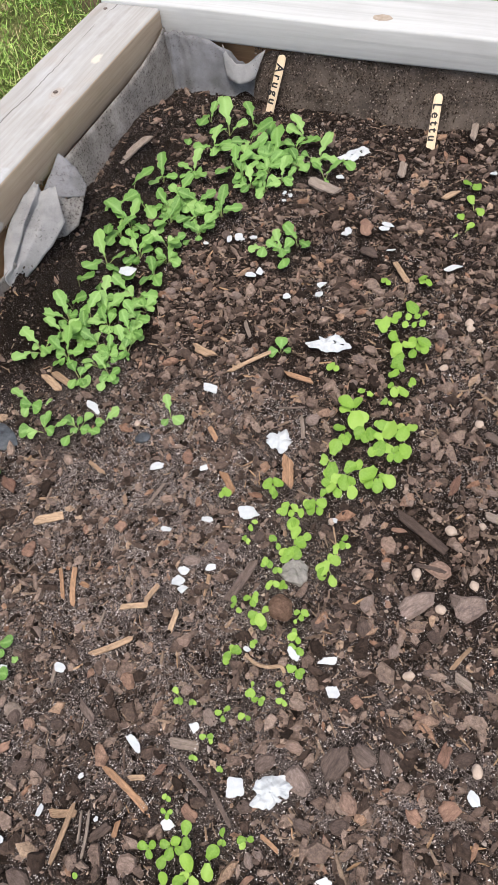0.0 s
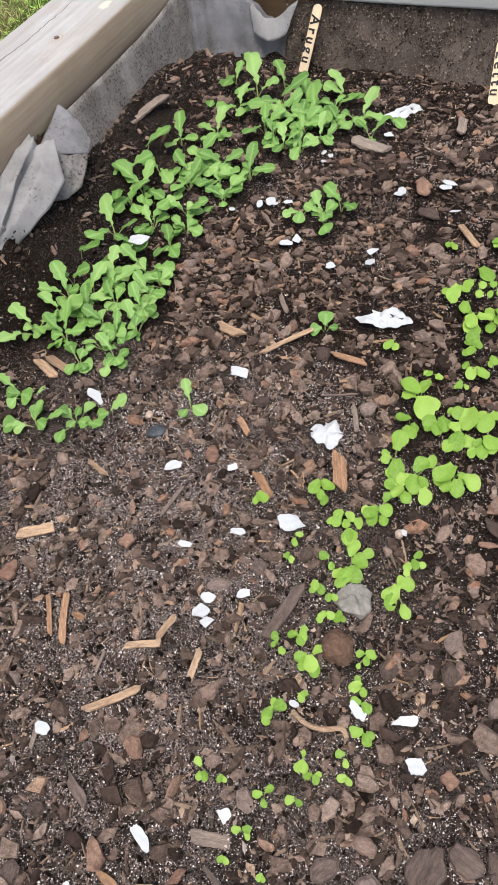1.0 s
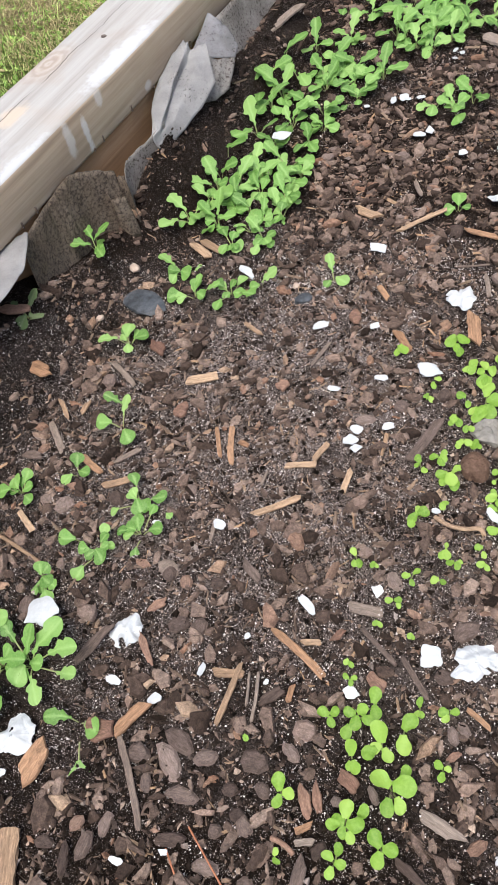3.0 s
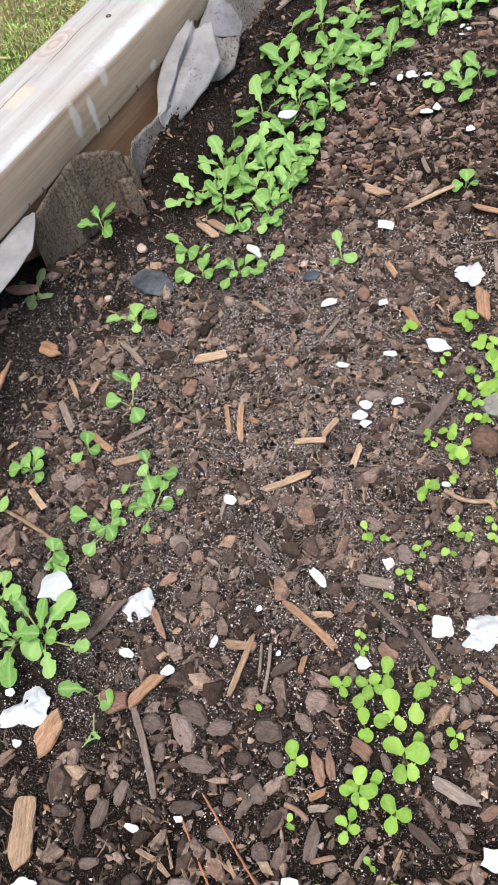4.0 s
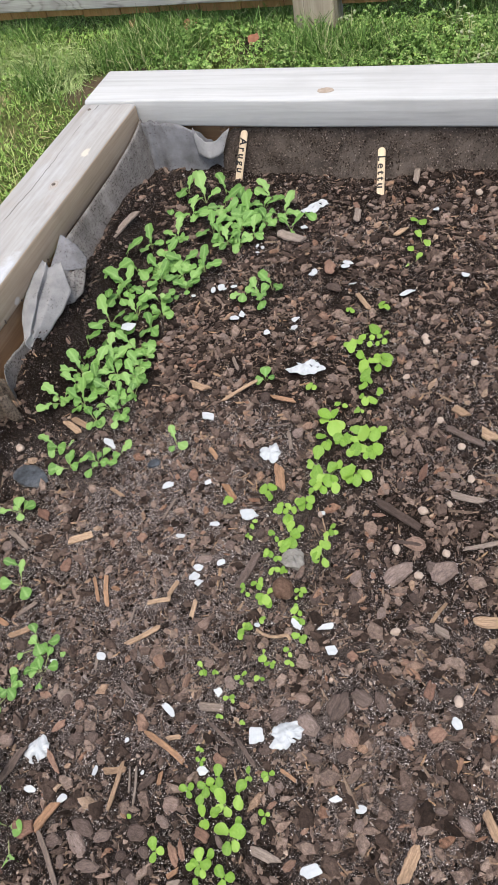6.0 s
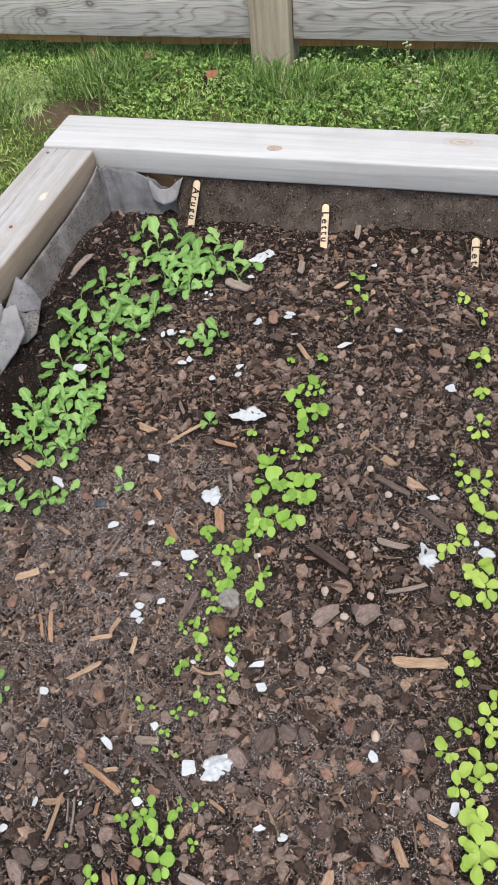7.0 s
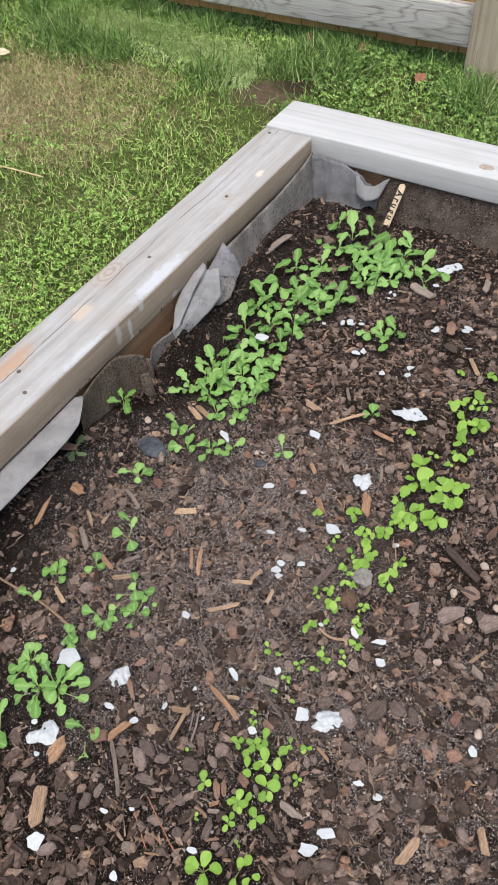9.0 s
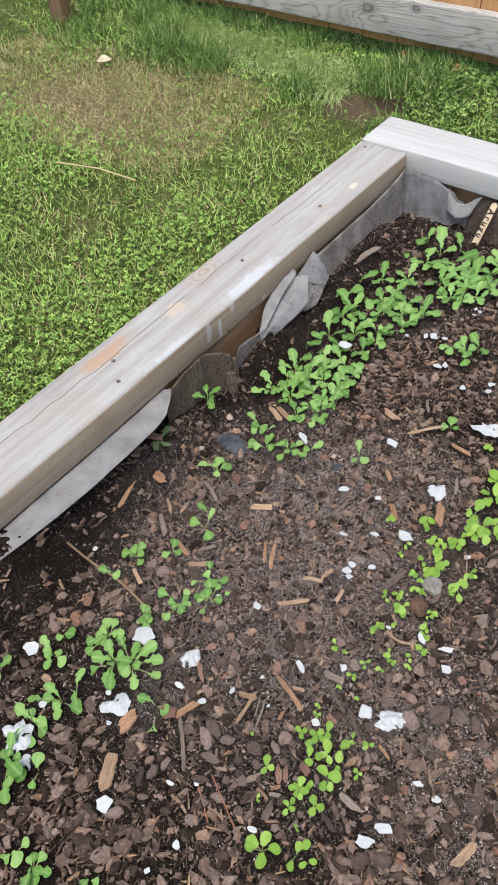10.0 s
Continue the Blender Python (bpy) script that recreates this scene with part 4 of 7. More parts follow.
def fence_post(x):
    return part("post", box(x, 1.335, LAWN_Z - 0.05, x + 0.125, 1.46, 1.05, 0.006, 12, 0.002), M_POST, fence, "grooved brown square timber post", True)


fence_post(-0.150)
fence_post(2.27)
fence_post(-2.57)
for x0, x1 in ((-2.44, -0.153), (-0.022, 2.267)):
    for z in (-0.248, 0.62):
        part("rail", box(x0, 1.372, z, x1, 1.41, z + 0.118, 0.004, 24, 0.0015), M_RAIL, fence, "silvery grey rail with dark wavy grain", True)
    k = 0
    x = x0 + 0.003
    while x < x1 - 0.02:
        part("fence_board", box(x, 1.4115, -0.282 + 0.003 * math.sin(k * 2.1), min(x + 0.137, x1 - 0.002), 1.4275, 1.12, 0.002), M_PICKET, fence)
        x += 0.140
        k += 1


# ---------------------------------------------------------------- things in the bed: builders
CLEAR = []  # places kept free of loose bark: x, y, radius


def keep_clear(x, y, radius, along=0.0, turn=0.0):
    for k in np.linspace(-0.5, 0.5, max(1, int(along / max(radius, 0.003)))):
        CLEAR.append((x + k * along * math.cos(radians(turn)), y + k * along * math.sin(radians(turn)), radius))


def on_soil(x, y, lift=0.0):
    return (x, y, sz(x, y) + lift)


def egg_patch(r, length, width, radius, ragged):
    """One curved piece of shell, hollow side down: rings out from the middle, then a thin underside."""
    steps, rings = 24, 4
    ang = np.linspace(0, 2 * np.pi, steps, endpoint=False)
    # an irregular polygon with slightly nibbled edges
    corners = int(r.integers(4, 8))
    at = np.sort((np.arange(corners) + r.uniform(-0.3, 0.3, corners)) * 2 * np.pi / corners + r.uniform(0, 6))
    rad = r.uniform(0.9, 1.35, corners)
    px, py = rad * np.cos(at), rad * np.sin(at)
    out = np.full(steps, 9.0)
    for k in range(corners):
        ax, ay, bx, by = px[k], py[k], px[(k + 1) % corners], py[(k + 1) % corners]
        den = np.cos(ang) * (by - ay) - np.sin(ang) * (bx - ax)
        hit = (ax * (by - ay) - ay * (bx - ax)) / np.where(np.abs(den) < 1e-6, 1e-6, den)
        out = np.where((hit > 0) & (hit < out), hit, out)
    out = np.clip(out, 0.35, 1.3) * (1 + ragged * 0.35 * r.uniform(-0.5, 0.5, steps))
    verts, faces = [(0.0, 0.0, 0.0)], []
    for k in range(1, rings + 1):
        f = k / rings
        for a, o in zip(ang, out):
            x, y = 0.5 * length * f * o * math.cos(a), 0.5 * width * f * o * math.sin(a)
            verts.append((x, y, -(x * x + y * y) / (2 * radius)))
    for i in range(steps):
        faces.append((0, 1 + i, 1 + (i + 1) % steps))
    for k in range(rings - 1):
        for i in range(steps):
            a, b = 1 + k * steps, 1 + (k + 1) * steps
            j = (i + 1) % steps
            faces.append((a + i, b + i, b + j, a + j))
    n = len(verts)
    verts += [(x, y, z - 0.0005) for x, y, z in verts]
    faces += [tuple(n + i for i in reversed(f)) for f in list(faces)]
    last = 1 + (rings - 1) * steps
    for i in range(steps):
        j = (i + 1) % steps
        faces.append((last + i, n + last + i, n + last + j, last + j))
    return np.array(verts), faces


def crumpled(r, length, width):
    """A torn, dented sheet of shell and skin with holes in it."""
    steps, rings = 40, 12
    ang = np.linspace(0, 2 * np.pi, steps, endpoint=False)
    off = Vector((r.uniform(0, 90), r.uniform(0, 90), r.uniform(0, 90)))
    out = np.array([1 + 0.55 * noise.noise(Vector((math.cos(a) * 1.3, math.sin(a) * 1.3, 0)) + off) + 0.22 * noise.noise(Vector((math.cos(a) * 4, math.sin(a) * 4, 2)) + off) for a in ang])
    verts = [(0.0, 0.0, 0.0)]
    for k in range(1, rings + 1):
        f = k / rings
        for a, o in zip(ang, out):
            x, y = 0.40 * length * f * o * math.cos(a), 0.40 * width * f * o * math.sin(a)
            p = Vector((x, y, 0)) * 75 + off
            z = 0.0058 * abs(noise.noise(p)) + 0.002 * noise.noise(p * 2.7) - 0.0035 * f * f
            verts.append((x, y, z))
    faces = [(0, 1 + i, 1 + (i + 1) % steps) for i in range(steps)]
    for k in range(rings - 1):
        for i in range(steps):
            a, b, j = 1 + k * steps, 1 + (k + 1) * steps, (i + 1) % steps
            m = Vector(verts[b + i]) * 110 + off * 1.7
            if k > 1 and noise.noise(Vector((m.x, m.y, 3))) > 0.43:
                continue
            faces.append((a + i, b + i, b + j, a + j))
    return np.array(verts), faces


def eggshell(x, y, length, width, turn=0, torn=False, label="broken white eggshell piece lying on the soil", lift=0.0, ragged=0.5):
    """A white shell fragment, or a crumpled torn one, sizes in mm, turn in degrees."""
    r = np.random.default_rng(int(abs(x) * 9173 + abs(y) * 5417))
    if torn:
        v, faces = crumpled(r, length * 0.001, width * 0.001)
        tip = Euler((0, 0, 0)).to_matrix()
    else:
        v, faces = egg_patch(r, length * 0.001, width * 0.001, 0.045 * r.uniform(0.8, 1.8), ragged)
        tip = Euler((r.normal(0, 0.14) + 0.12, r.normal(0, 0.14), 0)).to_matrix()
        if r.random() < 0.35:
            v[:, 2] *= -1
    v = v @ np.array(tip).T
    v[:, 2] -= np.percentile(v[:, 2], 25)
    keep_clear(x, y, 0.0005 * min(length, width), 0.001 * max(0, length - width), turn)
    ob = new("eggshell", mesh_of("eggshell", v, faces, M_SHELL))
    if torn:
        thick = ob.modifiers.new("thickness", "SOLIDIFY")
        thick.thickness = 0.0006
    ob.matrix_world = Matrix.Translation(on_soil(x, y, 0.0045 + lift)) @ pose(0, 0, 0, 0, 0, turn)
    return tagged(ob, label, "eggshell", "eggshells scattered on the soil")


def wood_chip(x, y, length, width, turn, material, label, thick=None, ragged=0.12, lift=0.002):
    """A split piece of wood with slanting broken ends, or a worn flake of bark; sizes in mm, turn in degrees."""
    r = np.random.default_rng(int(abs(x) * 7919 + abs(y) * 6271))
    L, W = length * 0.001, width * 0.001
    T = (thick or max(2.0, 0.32 * width)) * 0.001
    verts, faces = [], []
    if (material in (M_RED, M_DARKWOOD) and W > 0.2 * L) or (material == M_ORANGE and W > 0.4 * L):
        # bark flake: rings from the rim up to an uneven face
        around, off = 18, Vector((r.uniform(0, 50), r.uniform(0, 50), 0))
        ang = np.linspace(0, 2 * np.pi, around, endpoint=False)
        sides = int(r.integers(4, 8))
        spin = r.uniform(0, 6.28)
        poly = np.cos(math.pi / sides) / np.cos((ang + spin) % (2 * math.pi / sides) - math.pi / sides)
        rim = poly * np.array([1.08 + 0.35 * noise.noise(Vector((1.1 * math.cos(q), 1.1 * math.sin(q), 0)) + off) + 0.24 * noise.noise(Vector((4 * math.cos(q), 4 * math.sin(q), 3)) + off) for q in ang])
        for f, z in ((0.86, -0.5), (1.04, -0.1), (0.97, 0.28), (0.74, 0.40), (0.40, 0.46)):
            for q, o in zip(ang, rim):
                u, v = 0.5 * L * f * o * math.cos(q), 0.5 * W * f * o * math.sin(q)
                verts.append((u, v, T * (z + 0.30 * noise.noise(Vector((u, v, 0)) * 160 + off) * (z > -0.4))))
        rows = 5
    else:
        rows, around = 12, 8
        bow = r.uniform(-0.03, 0.03)
        slope, slant, low = r.uniform(5.0, 18.0, 2), r.normal(0, 0.55, 2), r.uniform(0.4, 0.95, 2)
        for k in range(rows):
            s = k / (rows - 1)
            e = 0 if s < 0.5 else 1
            taper = max(low[e], min(1.0, (min(s, 1 - s) + 0.04) * slope[e])) * (1 + ragged * 0.35 * r.normal())
            lean = slant[e] * max(0.0, 1 - 5 * min(s, 1 - s)) * W
            for i in range(around):
                a = 2 * math.pi * (i + 0.5) / around
                cy, cz = math.copysign(abs(math.cos(a)) ** 0.5, math.cos(a)), math.copysign(abs(math.sin(a)) ** 0.5, math.sin(a))
                fray = ragged * 0.10 * L * r.normal() if k in (0, rows - 1) else 0.0
                verts.append(((s - 0.5) * L + fray + lean * cy * 0.5, bow * L * math.sin(math.pi * s) + 0.5 * W * taper * cy * (1 + 0.05 * r.normal()), 0.5 * T * (0.55 + 0.45 * taper) * cz * (1 + 0.08 * r.normal())))
    for k in range(rows - 1):
        for i in range(around):
            j = (i + 1) % around
            faces.append((k * around + i, k * around + j, (k + 1) * around + j, (k + 1) * around + i))
    faces.append(tuple(reversed(range(around))))
    faces.append(tuple((rows - 1) * around + i for i in range(around)))
    keep_clear(x, y, 0.5 * W + 0.001, 0.9 * L, turn)
    ob = new("wood_chip", mesh_of("wood_chip", verts, faces, material))
    ob.matrix_world = Matrix.Translation(on_soil(x, y, 0.5 * T + 0.0006 + lift)) @ pose(0, 0, 0, r.normal(0, 4), r.normal(0, 3), turn)
    return tagged(ob, label, "wood chip", "wood chips on the soil")


TANWOOD = dict(material=M_TAN, label="tan split wood splinter on the soil")
ORANGEWOOD = dict(material=M_ORANGE, label="orange-brown split wood splinter on the soil")
DARKCHIP = dict(material=M_DARKWOOD, label="dark brown rotting bark strip on the soil")
REDCHIP = dict(material=M_RED, label="reddish brown bark chunk on the soil")
GREYCHIP = dict(material=M_GREYWOOD, label="weathered grey-brown wood piece on the soil")


def rock(x, y, length, width, high, turn, material, name, label):
    """A lumpy stone, sizes in mm."""
    bm = bmesh.new()
    bmesh.ops.create_icosphere(bm, subdivisions=2 if name == "slate_stone" else 3, radius=0.5)
    for v in bm.verts:
        p = v.co * 2.2 + Vector((x * 40, y * 40, 0))
        rugged = {"grey_rock": 2.2, "slate_stone": 1.7}.get(name, 1.0)
        k = 1 + rugged * (0.28 * noise.noise(p) + 0.10 * noise.noise(p * 3))
        v.co = Vector((v.co.x * length * 0.001 * k, v.co.y * width * 0.001 * k, v.co.z * high * 0.001 * k))
    keep_clear(x, y, 0.0004 * (length + width) / 2)
    ob = part(name, bm, material, None, "", name == "pebble")
    ob.matrix_world = Matrix.Translation(on_soil(x, y, 0.00028 * high)) @ pose(0, 0, 0, 0, 0, turn)
    return tagged(ob, label, "stone")


def strand(name, pts, radius, material, label, category):
    """A thin round stem, needle or twig through the given places (x, y, height over the soil)."""
    cu = bpy.data.curves.new(name, "CURVE")
    cu.dimensions = "3D"
    cu.bevel_depth, cu.bevel_resolution = radius, 2
    sp = cu.splines.new("NURBS")
    sp.points.add(len(pts) - 1)
    for p, (x, y, h) in zip(sp.points, pts):
        p.co = (x, y, sz(x, y) + h, 1)
        p.radius = 1.0
    sp.use_endpoint_u = True
    sp.order_u = 3
    tmp = new(name, cu)
    me = bpy.data.meshes.new_from_object(tmp.evaluated_get(bpy.context.evaluated_depsgraph_get()))
    bpy.data.objects.remove(tmp)
    me.materials.clear()
    me.materials.append(material)
    return tagged(new(name, me), label, category)


def outline(kind, s, r, side):
    """Half width of a leaf blade at s from its foot (0) to its tip (1), for a blade 1 long, on one side of its rib."""
    peak, foot, wide = {"arugula": (0.70, 0.20, 0.255), "seed_leaf": (0.60, 0.22, 0.50), "lettuce": (0.55, 0.46, 0.41)}[kind]
    if s < peak:
        t = s / peak
        w = wide * (foot + (1 - foot) * t * t * (3 - 2 * t))
        if kind == "arugula":
            # shallow rounded lobes, not quite opposite each other
            w += 0.068 * math.sin(s * 17 + r[0] + 0.8 * side) * min(1, s * 5)
    else:
        t = (s - peak) / (1 - peak)
        w = wide * (1 - t ** 2.3) ** 0.5
    return max(0.012, w * (1 + 0.06 * side * r[1]))


LEAF_SCALE = {"arugula": 1.12, "seed_leaf": 1.02, "lettuce": 0.9}


def leaf(kind, angle, reach, length, high, material, r, parent):
    """One leaf with its stalk: blade centre at reach from the plant's foot, angle in degrees, all in metres."""
    ca, sa = math.cos(radians(angle)), math.sin(radians(angle))
    length = length * LEAF_SCALE[kind]
    start = max(reach - 0.5 * length, 0.12 * reach)
    rise = r.uniform(0.05, 0.4) if kind != "arugula" else r.uniform(0.15, 0.65)
    # leaves turn their faces towards the light
    rise += 0.35 * sa
    droop = r.uniform(0.2, 0.7)
    ns, nv = 14, 7
    verts, faces = [], []
    phase = [r.uniform(0, 6.3), r.uniform(-1, 1)]
    cup, roll = r.uniform(0.05, 0.25), r.normal(0, 0.22) + 0.25 * ca
    wave = r.uniform(0.02, 0.06) * (1.5 if kind == "lettuce" else 1.0)
    curve = r.normal(0, 0.10)
    for i in range(ns):
        s = 0.72 * i / (ns - 1) + 0.28 * math.sin(0.5 * math.pi * i / (ns - 1))
        s = 1 - (1 - s) ** 1.35
        along = start + s * length * math.cos(rise * (1 - 0.5 * s))
        z = high + length * (math.sin(rise) * s - 0.55 * droop * s * s * 0.55)
        for j in range(nv):
            q = 2 * j / (nv - 1) - 1
            w = outline(kind, s, phase, math.copysign(1.0, q)) * length * (1 + 0.02 * r.normal())
            notch = -0.2 * length * (1 - abs(q)) ** 1.5 * (1 if kind == "seed_leaf" else 0.0) * s ** 5
            y = q * w
            zz = z + cup * abs(y) * abs(q) + math.sin(roll) * y + wave * length * math.sin(7 * s + 3 * q + phase[0]) * abs(q) - (0.012 if kind == "lettuce" else 0.025) * length * (1 - abs(q)) ** 3
            a = along + notch
            y += curve * length * s * s
            verts.append((ca * a - sa * y, sa * a + ca * y, zz))
    for i in range(ns - 1):
        for j in range(nv - 1):
            faces.append((i * nv + j, i * nv + j + 1, (i + 1) * nv + j + 1, (i + 1) * nv + j))
    # stalk
    stalk, sides, steps, rad = [], [], 6, max(0.0005, 0.026 * length)
    for k in range(steps):
        s = k / (steps - 1)
        a = (start + 0.12 * length) * s ** 1.3
        z = -0.004 + (high + 0.004 + 0.08 * length * math.sin(rise)) * s ** 0.75
        for i in range(5):
            t = 2 * math.pi * i / 5
            y, up = rad * math.cos(t), rad * math.sin(t)
            stalk.append((ca * a - sa * y, sa * a + ca * y, z + up - rad * 0.8))
    for k in range(steps - 1):
        for i in range(5):
            j = (i + 1) % 5
            sides.append((5 * k + i, 5 * k + j, 5 * k + 5 + j, 5 * k + 5 + i))
    me = mesh_of("leaf", verts, faces, material, True)
    rib = np.zeros(len(verts), dtype=np.float32)
    for i in range(ns):
        for j in range(nv):
            q = abs(2 * j / (nv - 1) - 1)
            rib[i * nv + j] = (0.15 if kind == "lettuce" else 1.0) if q < 0.01 else 0.0
    me.attributes.new("rib", "FLOAT", "POINT").data.foreach_set("value", rib)
    blade = part("leaf", me, None, parent)
    part("stalk", mesh_of("stalk", stalk, sides, M_STEM, True), None, blade)
    return blade


def seedling(x, y, kind, leaves):
    """A young plant at (x, y). leaves: (angle, reach in mm, blade in mm, height in mm)."""
    r = np.random.default_rng(int(abs(x) * 8887 + abs(y) * 3571))
    names = {"arugula": ("arugula_seedling", "green arugula seedling with notched seed leaves and lobed leaves", "seedling", "arugula seedlings sown in a band"), "lettuce": ("lettuce_seedling", "small bright green lettuce seedling with rounded leaves", "seedling", "lettuce seedlings in a row"), "pale": ("lettuce_seedling", "pale yellow-green lettuce seedling with broad rounded leaves", "seedling", "pale lettuce seedlings in a row"), "dusty": ("seedling", "dull seedling dusted with soil beside the fabric", "seedling", "")}
    name, label, category, group = names[kind]
    material = {"arugula": M_ARUGULA, "lettuce": M_LETTUCE, "pale": M_YELLOW, "dusty": M_SPECKLED}[kind]
    ob = tagged(new(name), label, category, group)
    ob.matrix_world = Matrix.Translation(on_soil(x, y))
    if kind == "arugula":
        # a little lower, with small young leaves at the heart of the fuller plants
        leaves = [(a, c, b, 0.8 * h) for a, c, b, h in leaves]
        if len(leaves) > 3:
            leaves += [(r.uniform(0, 360), r.uniform(4, 10), r.uniform(7, 11), r.uniform(3, 7)) for _ in range(3)]
    elif y < -0.78:
        # the nearer lettuces have fuller leaves
        leaves = [(a, 0.88 * c, 1.12 * b, h + 2.5) for a, c, b, h in leaves]
    for angle, reach, blade, high in leaves:
        if kind in ("arugula", "dusty"):
            shape = "arugula" if blade > 13.6 else "seed_leaf"
        else:
            shape = "lettuce"
        keep_clear(x + 0.001 * reach * math.cos(radians(angle)), y + 0.001 * reach * math.sin(radians(angle)), 0.0005 * blade)
        leaf(shape, angle, reach * 0.001, blade * 0.001, high * 0.001, material, r, ob)
    return ob


def arugula(x, y, *leaves):
    return seedling(x, y, "arugula", leaves)


def lettuce(x, y, *leaves):
    return seedling(x, y, "lettuce", leaves)


def pale_lettuce(x, y, *leaves):
    return seedling(x, y, "pale", leaves)


def plant_marker(tip, foot, words, label):
    """A craft stick pushed into the soil, lettered down its face."""
    tip, foot = Vector(tip), Vector(foot)
    up = (tip - foot).normalized()
    deep = foot - up * 0.03
    tall = (tip - deep).length
    side = up.cross(Vector((0, -1, 0.2))).normalized() * -1
    face = side.cross(up).normalized()
    if face.y > 0:
        face, side = -face, -side
    m = Matrix((side, face, up)).transposed().to_4x4()
    m.translation = deep
    ob = tagged(new("plant_marker"), label, "plant marker", "wooden plant markers")
    ob.matrix_world = m
    half, thick = 0.0052, 0.001
    prof = [(-half, 0.0), (half, 0.0)] + [(half * math.cos(a), tall - half + half * math.sin(a)) for a in np.linspace(0, math.pi, 13)]
    bm = bmesh.new()
    front = [bm.verts.new((u, thick, w)) for u, w in prof]
    rear = [bm.verts.new((u, -thick, w)) for u, w in prof]
    bm.faces.new(front)
    bm.faces.new(list(reversed(rear)))
    for i in range(len(prof)):
        j = (i + 1) % len(prof)
        bm.faces.new((front[i], rear[i], rear[j], front[j]))
    bmesh.ops.recalc_face_normals(bm, faces=bm.faces)
    part("stick", bm, M_STICK, ob)
    cu = bpy.data.curves.new("lettering", "FONT")
    cu.body = words
    cu.size, cu.extrude, cu.align_x, cu.align_y = 0.0145, 0.0001, "LEFT", "CENTER"
    cu.offset = 0.00036
    cu.space_character = 1.45
    tmp = new("lettering", cu)
    me = bpy.data.meshes.new_from_object(tmp.evaluated_get(bpy.context.evaluated_depsgraph_get()))
    bpy.data.objects.remove(tmp)
    me.materials.clear()
    me.materials.append(M_INK)
    ink = part("lettering", me, None, ob, "black handwritten marker letters")
    # text runs down the stick, letter tops towards its right as seen from the front
    right = Vector((1, 0, 0)) if side.x > 0 else Vector((-1, 0, 0))
    down, out = Vector((0, 0, -1)), Vector((0, 1, 0))
    mm = Matrix((down, right, out)).transposed().to_4x4()
    mm.translation = Vector((0, thick + 0.0004, tall - 0.011))
    ink.matrix_basis = mm
    return ob

# ---------------------------------------------------------------- plant markers
plant_marker((0.165, 0.000, 0.083), (0.154, -0.028, 0.020), "Arugu", "wooden craft stick marker lettered Arugu beside arugula")
plant_marker((0.369, -0.012, 0.065), (0.373, -0.050, 0.020), "Lettu", "wooden craft stick marker lettered Lettu in bare soil")
plant_marker((0.590, -0.055, 0.056), (0.594, -0.074, 0.020), "Lettu", "short-standing wooden craft stick marker lettered Lettu")

# ---------------------------------------------------------------- seedlings: angle, reach, blade and height of each leaf
arugula(0.234, -1.108, (-10, 2, 13, 9), (65, 12, 9, 7), (-96, 8, 10, 8))
arugula(0.256, -1.107, (-61, 2, 18, 12), (84, 11, 9, 7), (17, 14, 14, 10), (-31, 9, 11, 8))
arugula(0.301, -1.084, (-102, 4, 9, 7), (18, 6, 7, 6))
arugula(0.167, -1.059, (-5, 5, 23, 15), (116, 15, 15, 10), (-4, 21, 13, 9), (-42, 31, 19, 12), (-26, 20, 16, 11))
arugula(0.195, -1.047, (121, 2, 13, 9), (-63, 14, 8, 7))
arugula(0.156, -1.018, (-175, 7, 19, 12), (19, 6, 16, 11), (-1, 16, 12, 9), (-86, 19, 18, 12), (-49, 21, 13, 9))
arugula(0.086, -1.000, (73, 3, 14, 10), (-66, 8, 11, 8))
arugula(0.163, -0.986, (171, 13, 15, 11), (-152, 14, 11, 8), (-144, 25, 14, 10), (-57, 13, 16, 11), (2, 19, 15, 10))
arugula(0.167, -0.972, (110, 14, 15, 11), (-43, 5, 20, 13))
arugula(0.117, -0.956, (166, 6, 16, 11), (31, 7, 9, 7), (-60, 11, 15, 10), (-2, 16, 12, 9))
arugula(0.112, -0.934, (33, 6, 13, 9), (-119, 5, 8, 6))
arugula(0.236, -0.931, (-166, 10, 14, 10), (1, 13, 12, 9), (-52, 30, 12, 8))
arugula(0.173, -0.923, (-147, 13, 19, 12), (153, 8, 17, 11), (28, 8, 18, 12), (-53, 23, 21, 14), (-73, 17, 14, 10), (-121, 22, 10, 8))
arugula(0.190, -0.915, (153, 24, 16, 11), (94, 5, 18, 12), (-93, 9, 13, 9), (-38, 21, 17, 12), (63, 19, 24, 15), (38, 25, 19, 12), (4, 31, 15, 11))
arugula(0.148, -0.906, (132, 13, 11, 8), (99, 14, 10, 8), (-122, 18, 11, 8), (-97, 24, 10, 8), (-110, 6, 14, 10), (23, 12, 17, 11))
arugula(0.157, -0.861, (121, 5, 9, 7), (-78, 12, 9, 7), (-10, 11, 8, 6), (-41, 17, 10, 8))
arugula(0.182, -0.830, (-94, 19, 10, 8), (-23, 4, 11, 9), (-165, 9, 8, 7), (47, 10, 7, 3), (94, 15, 9, 7))
arugula(0.094, -0.845, (-168, 4, 14, 12), (12, 4, 11, 8))
arugula(0.169, -0.827, (-151, 10, 12, 10))
arugula(0.203, -0.806, (-72, 15, 7, 4), (-138, 8, 8, 7), (-163, 12, 8, 7), (23, 13, 11, 8), (87, 18, 8, 6))
arugula(0.096, -0.808, (-151, 11, 11, 11), (-134, 4, 7, 6), (88, 12, 10, 8), (-20, 12, 9, 7))
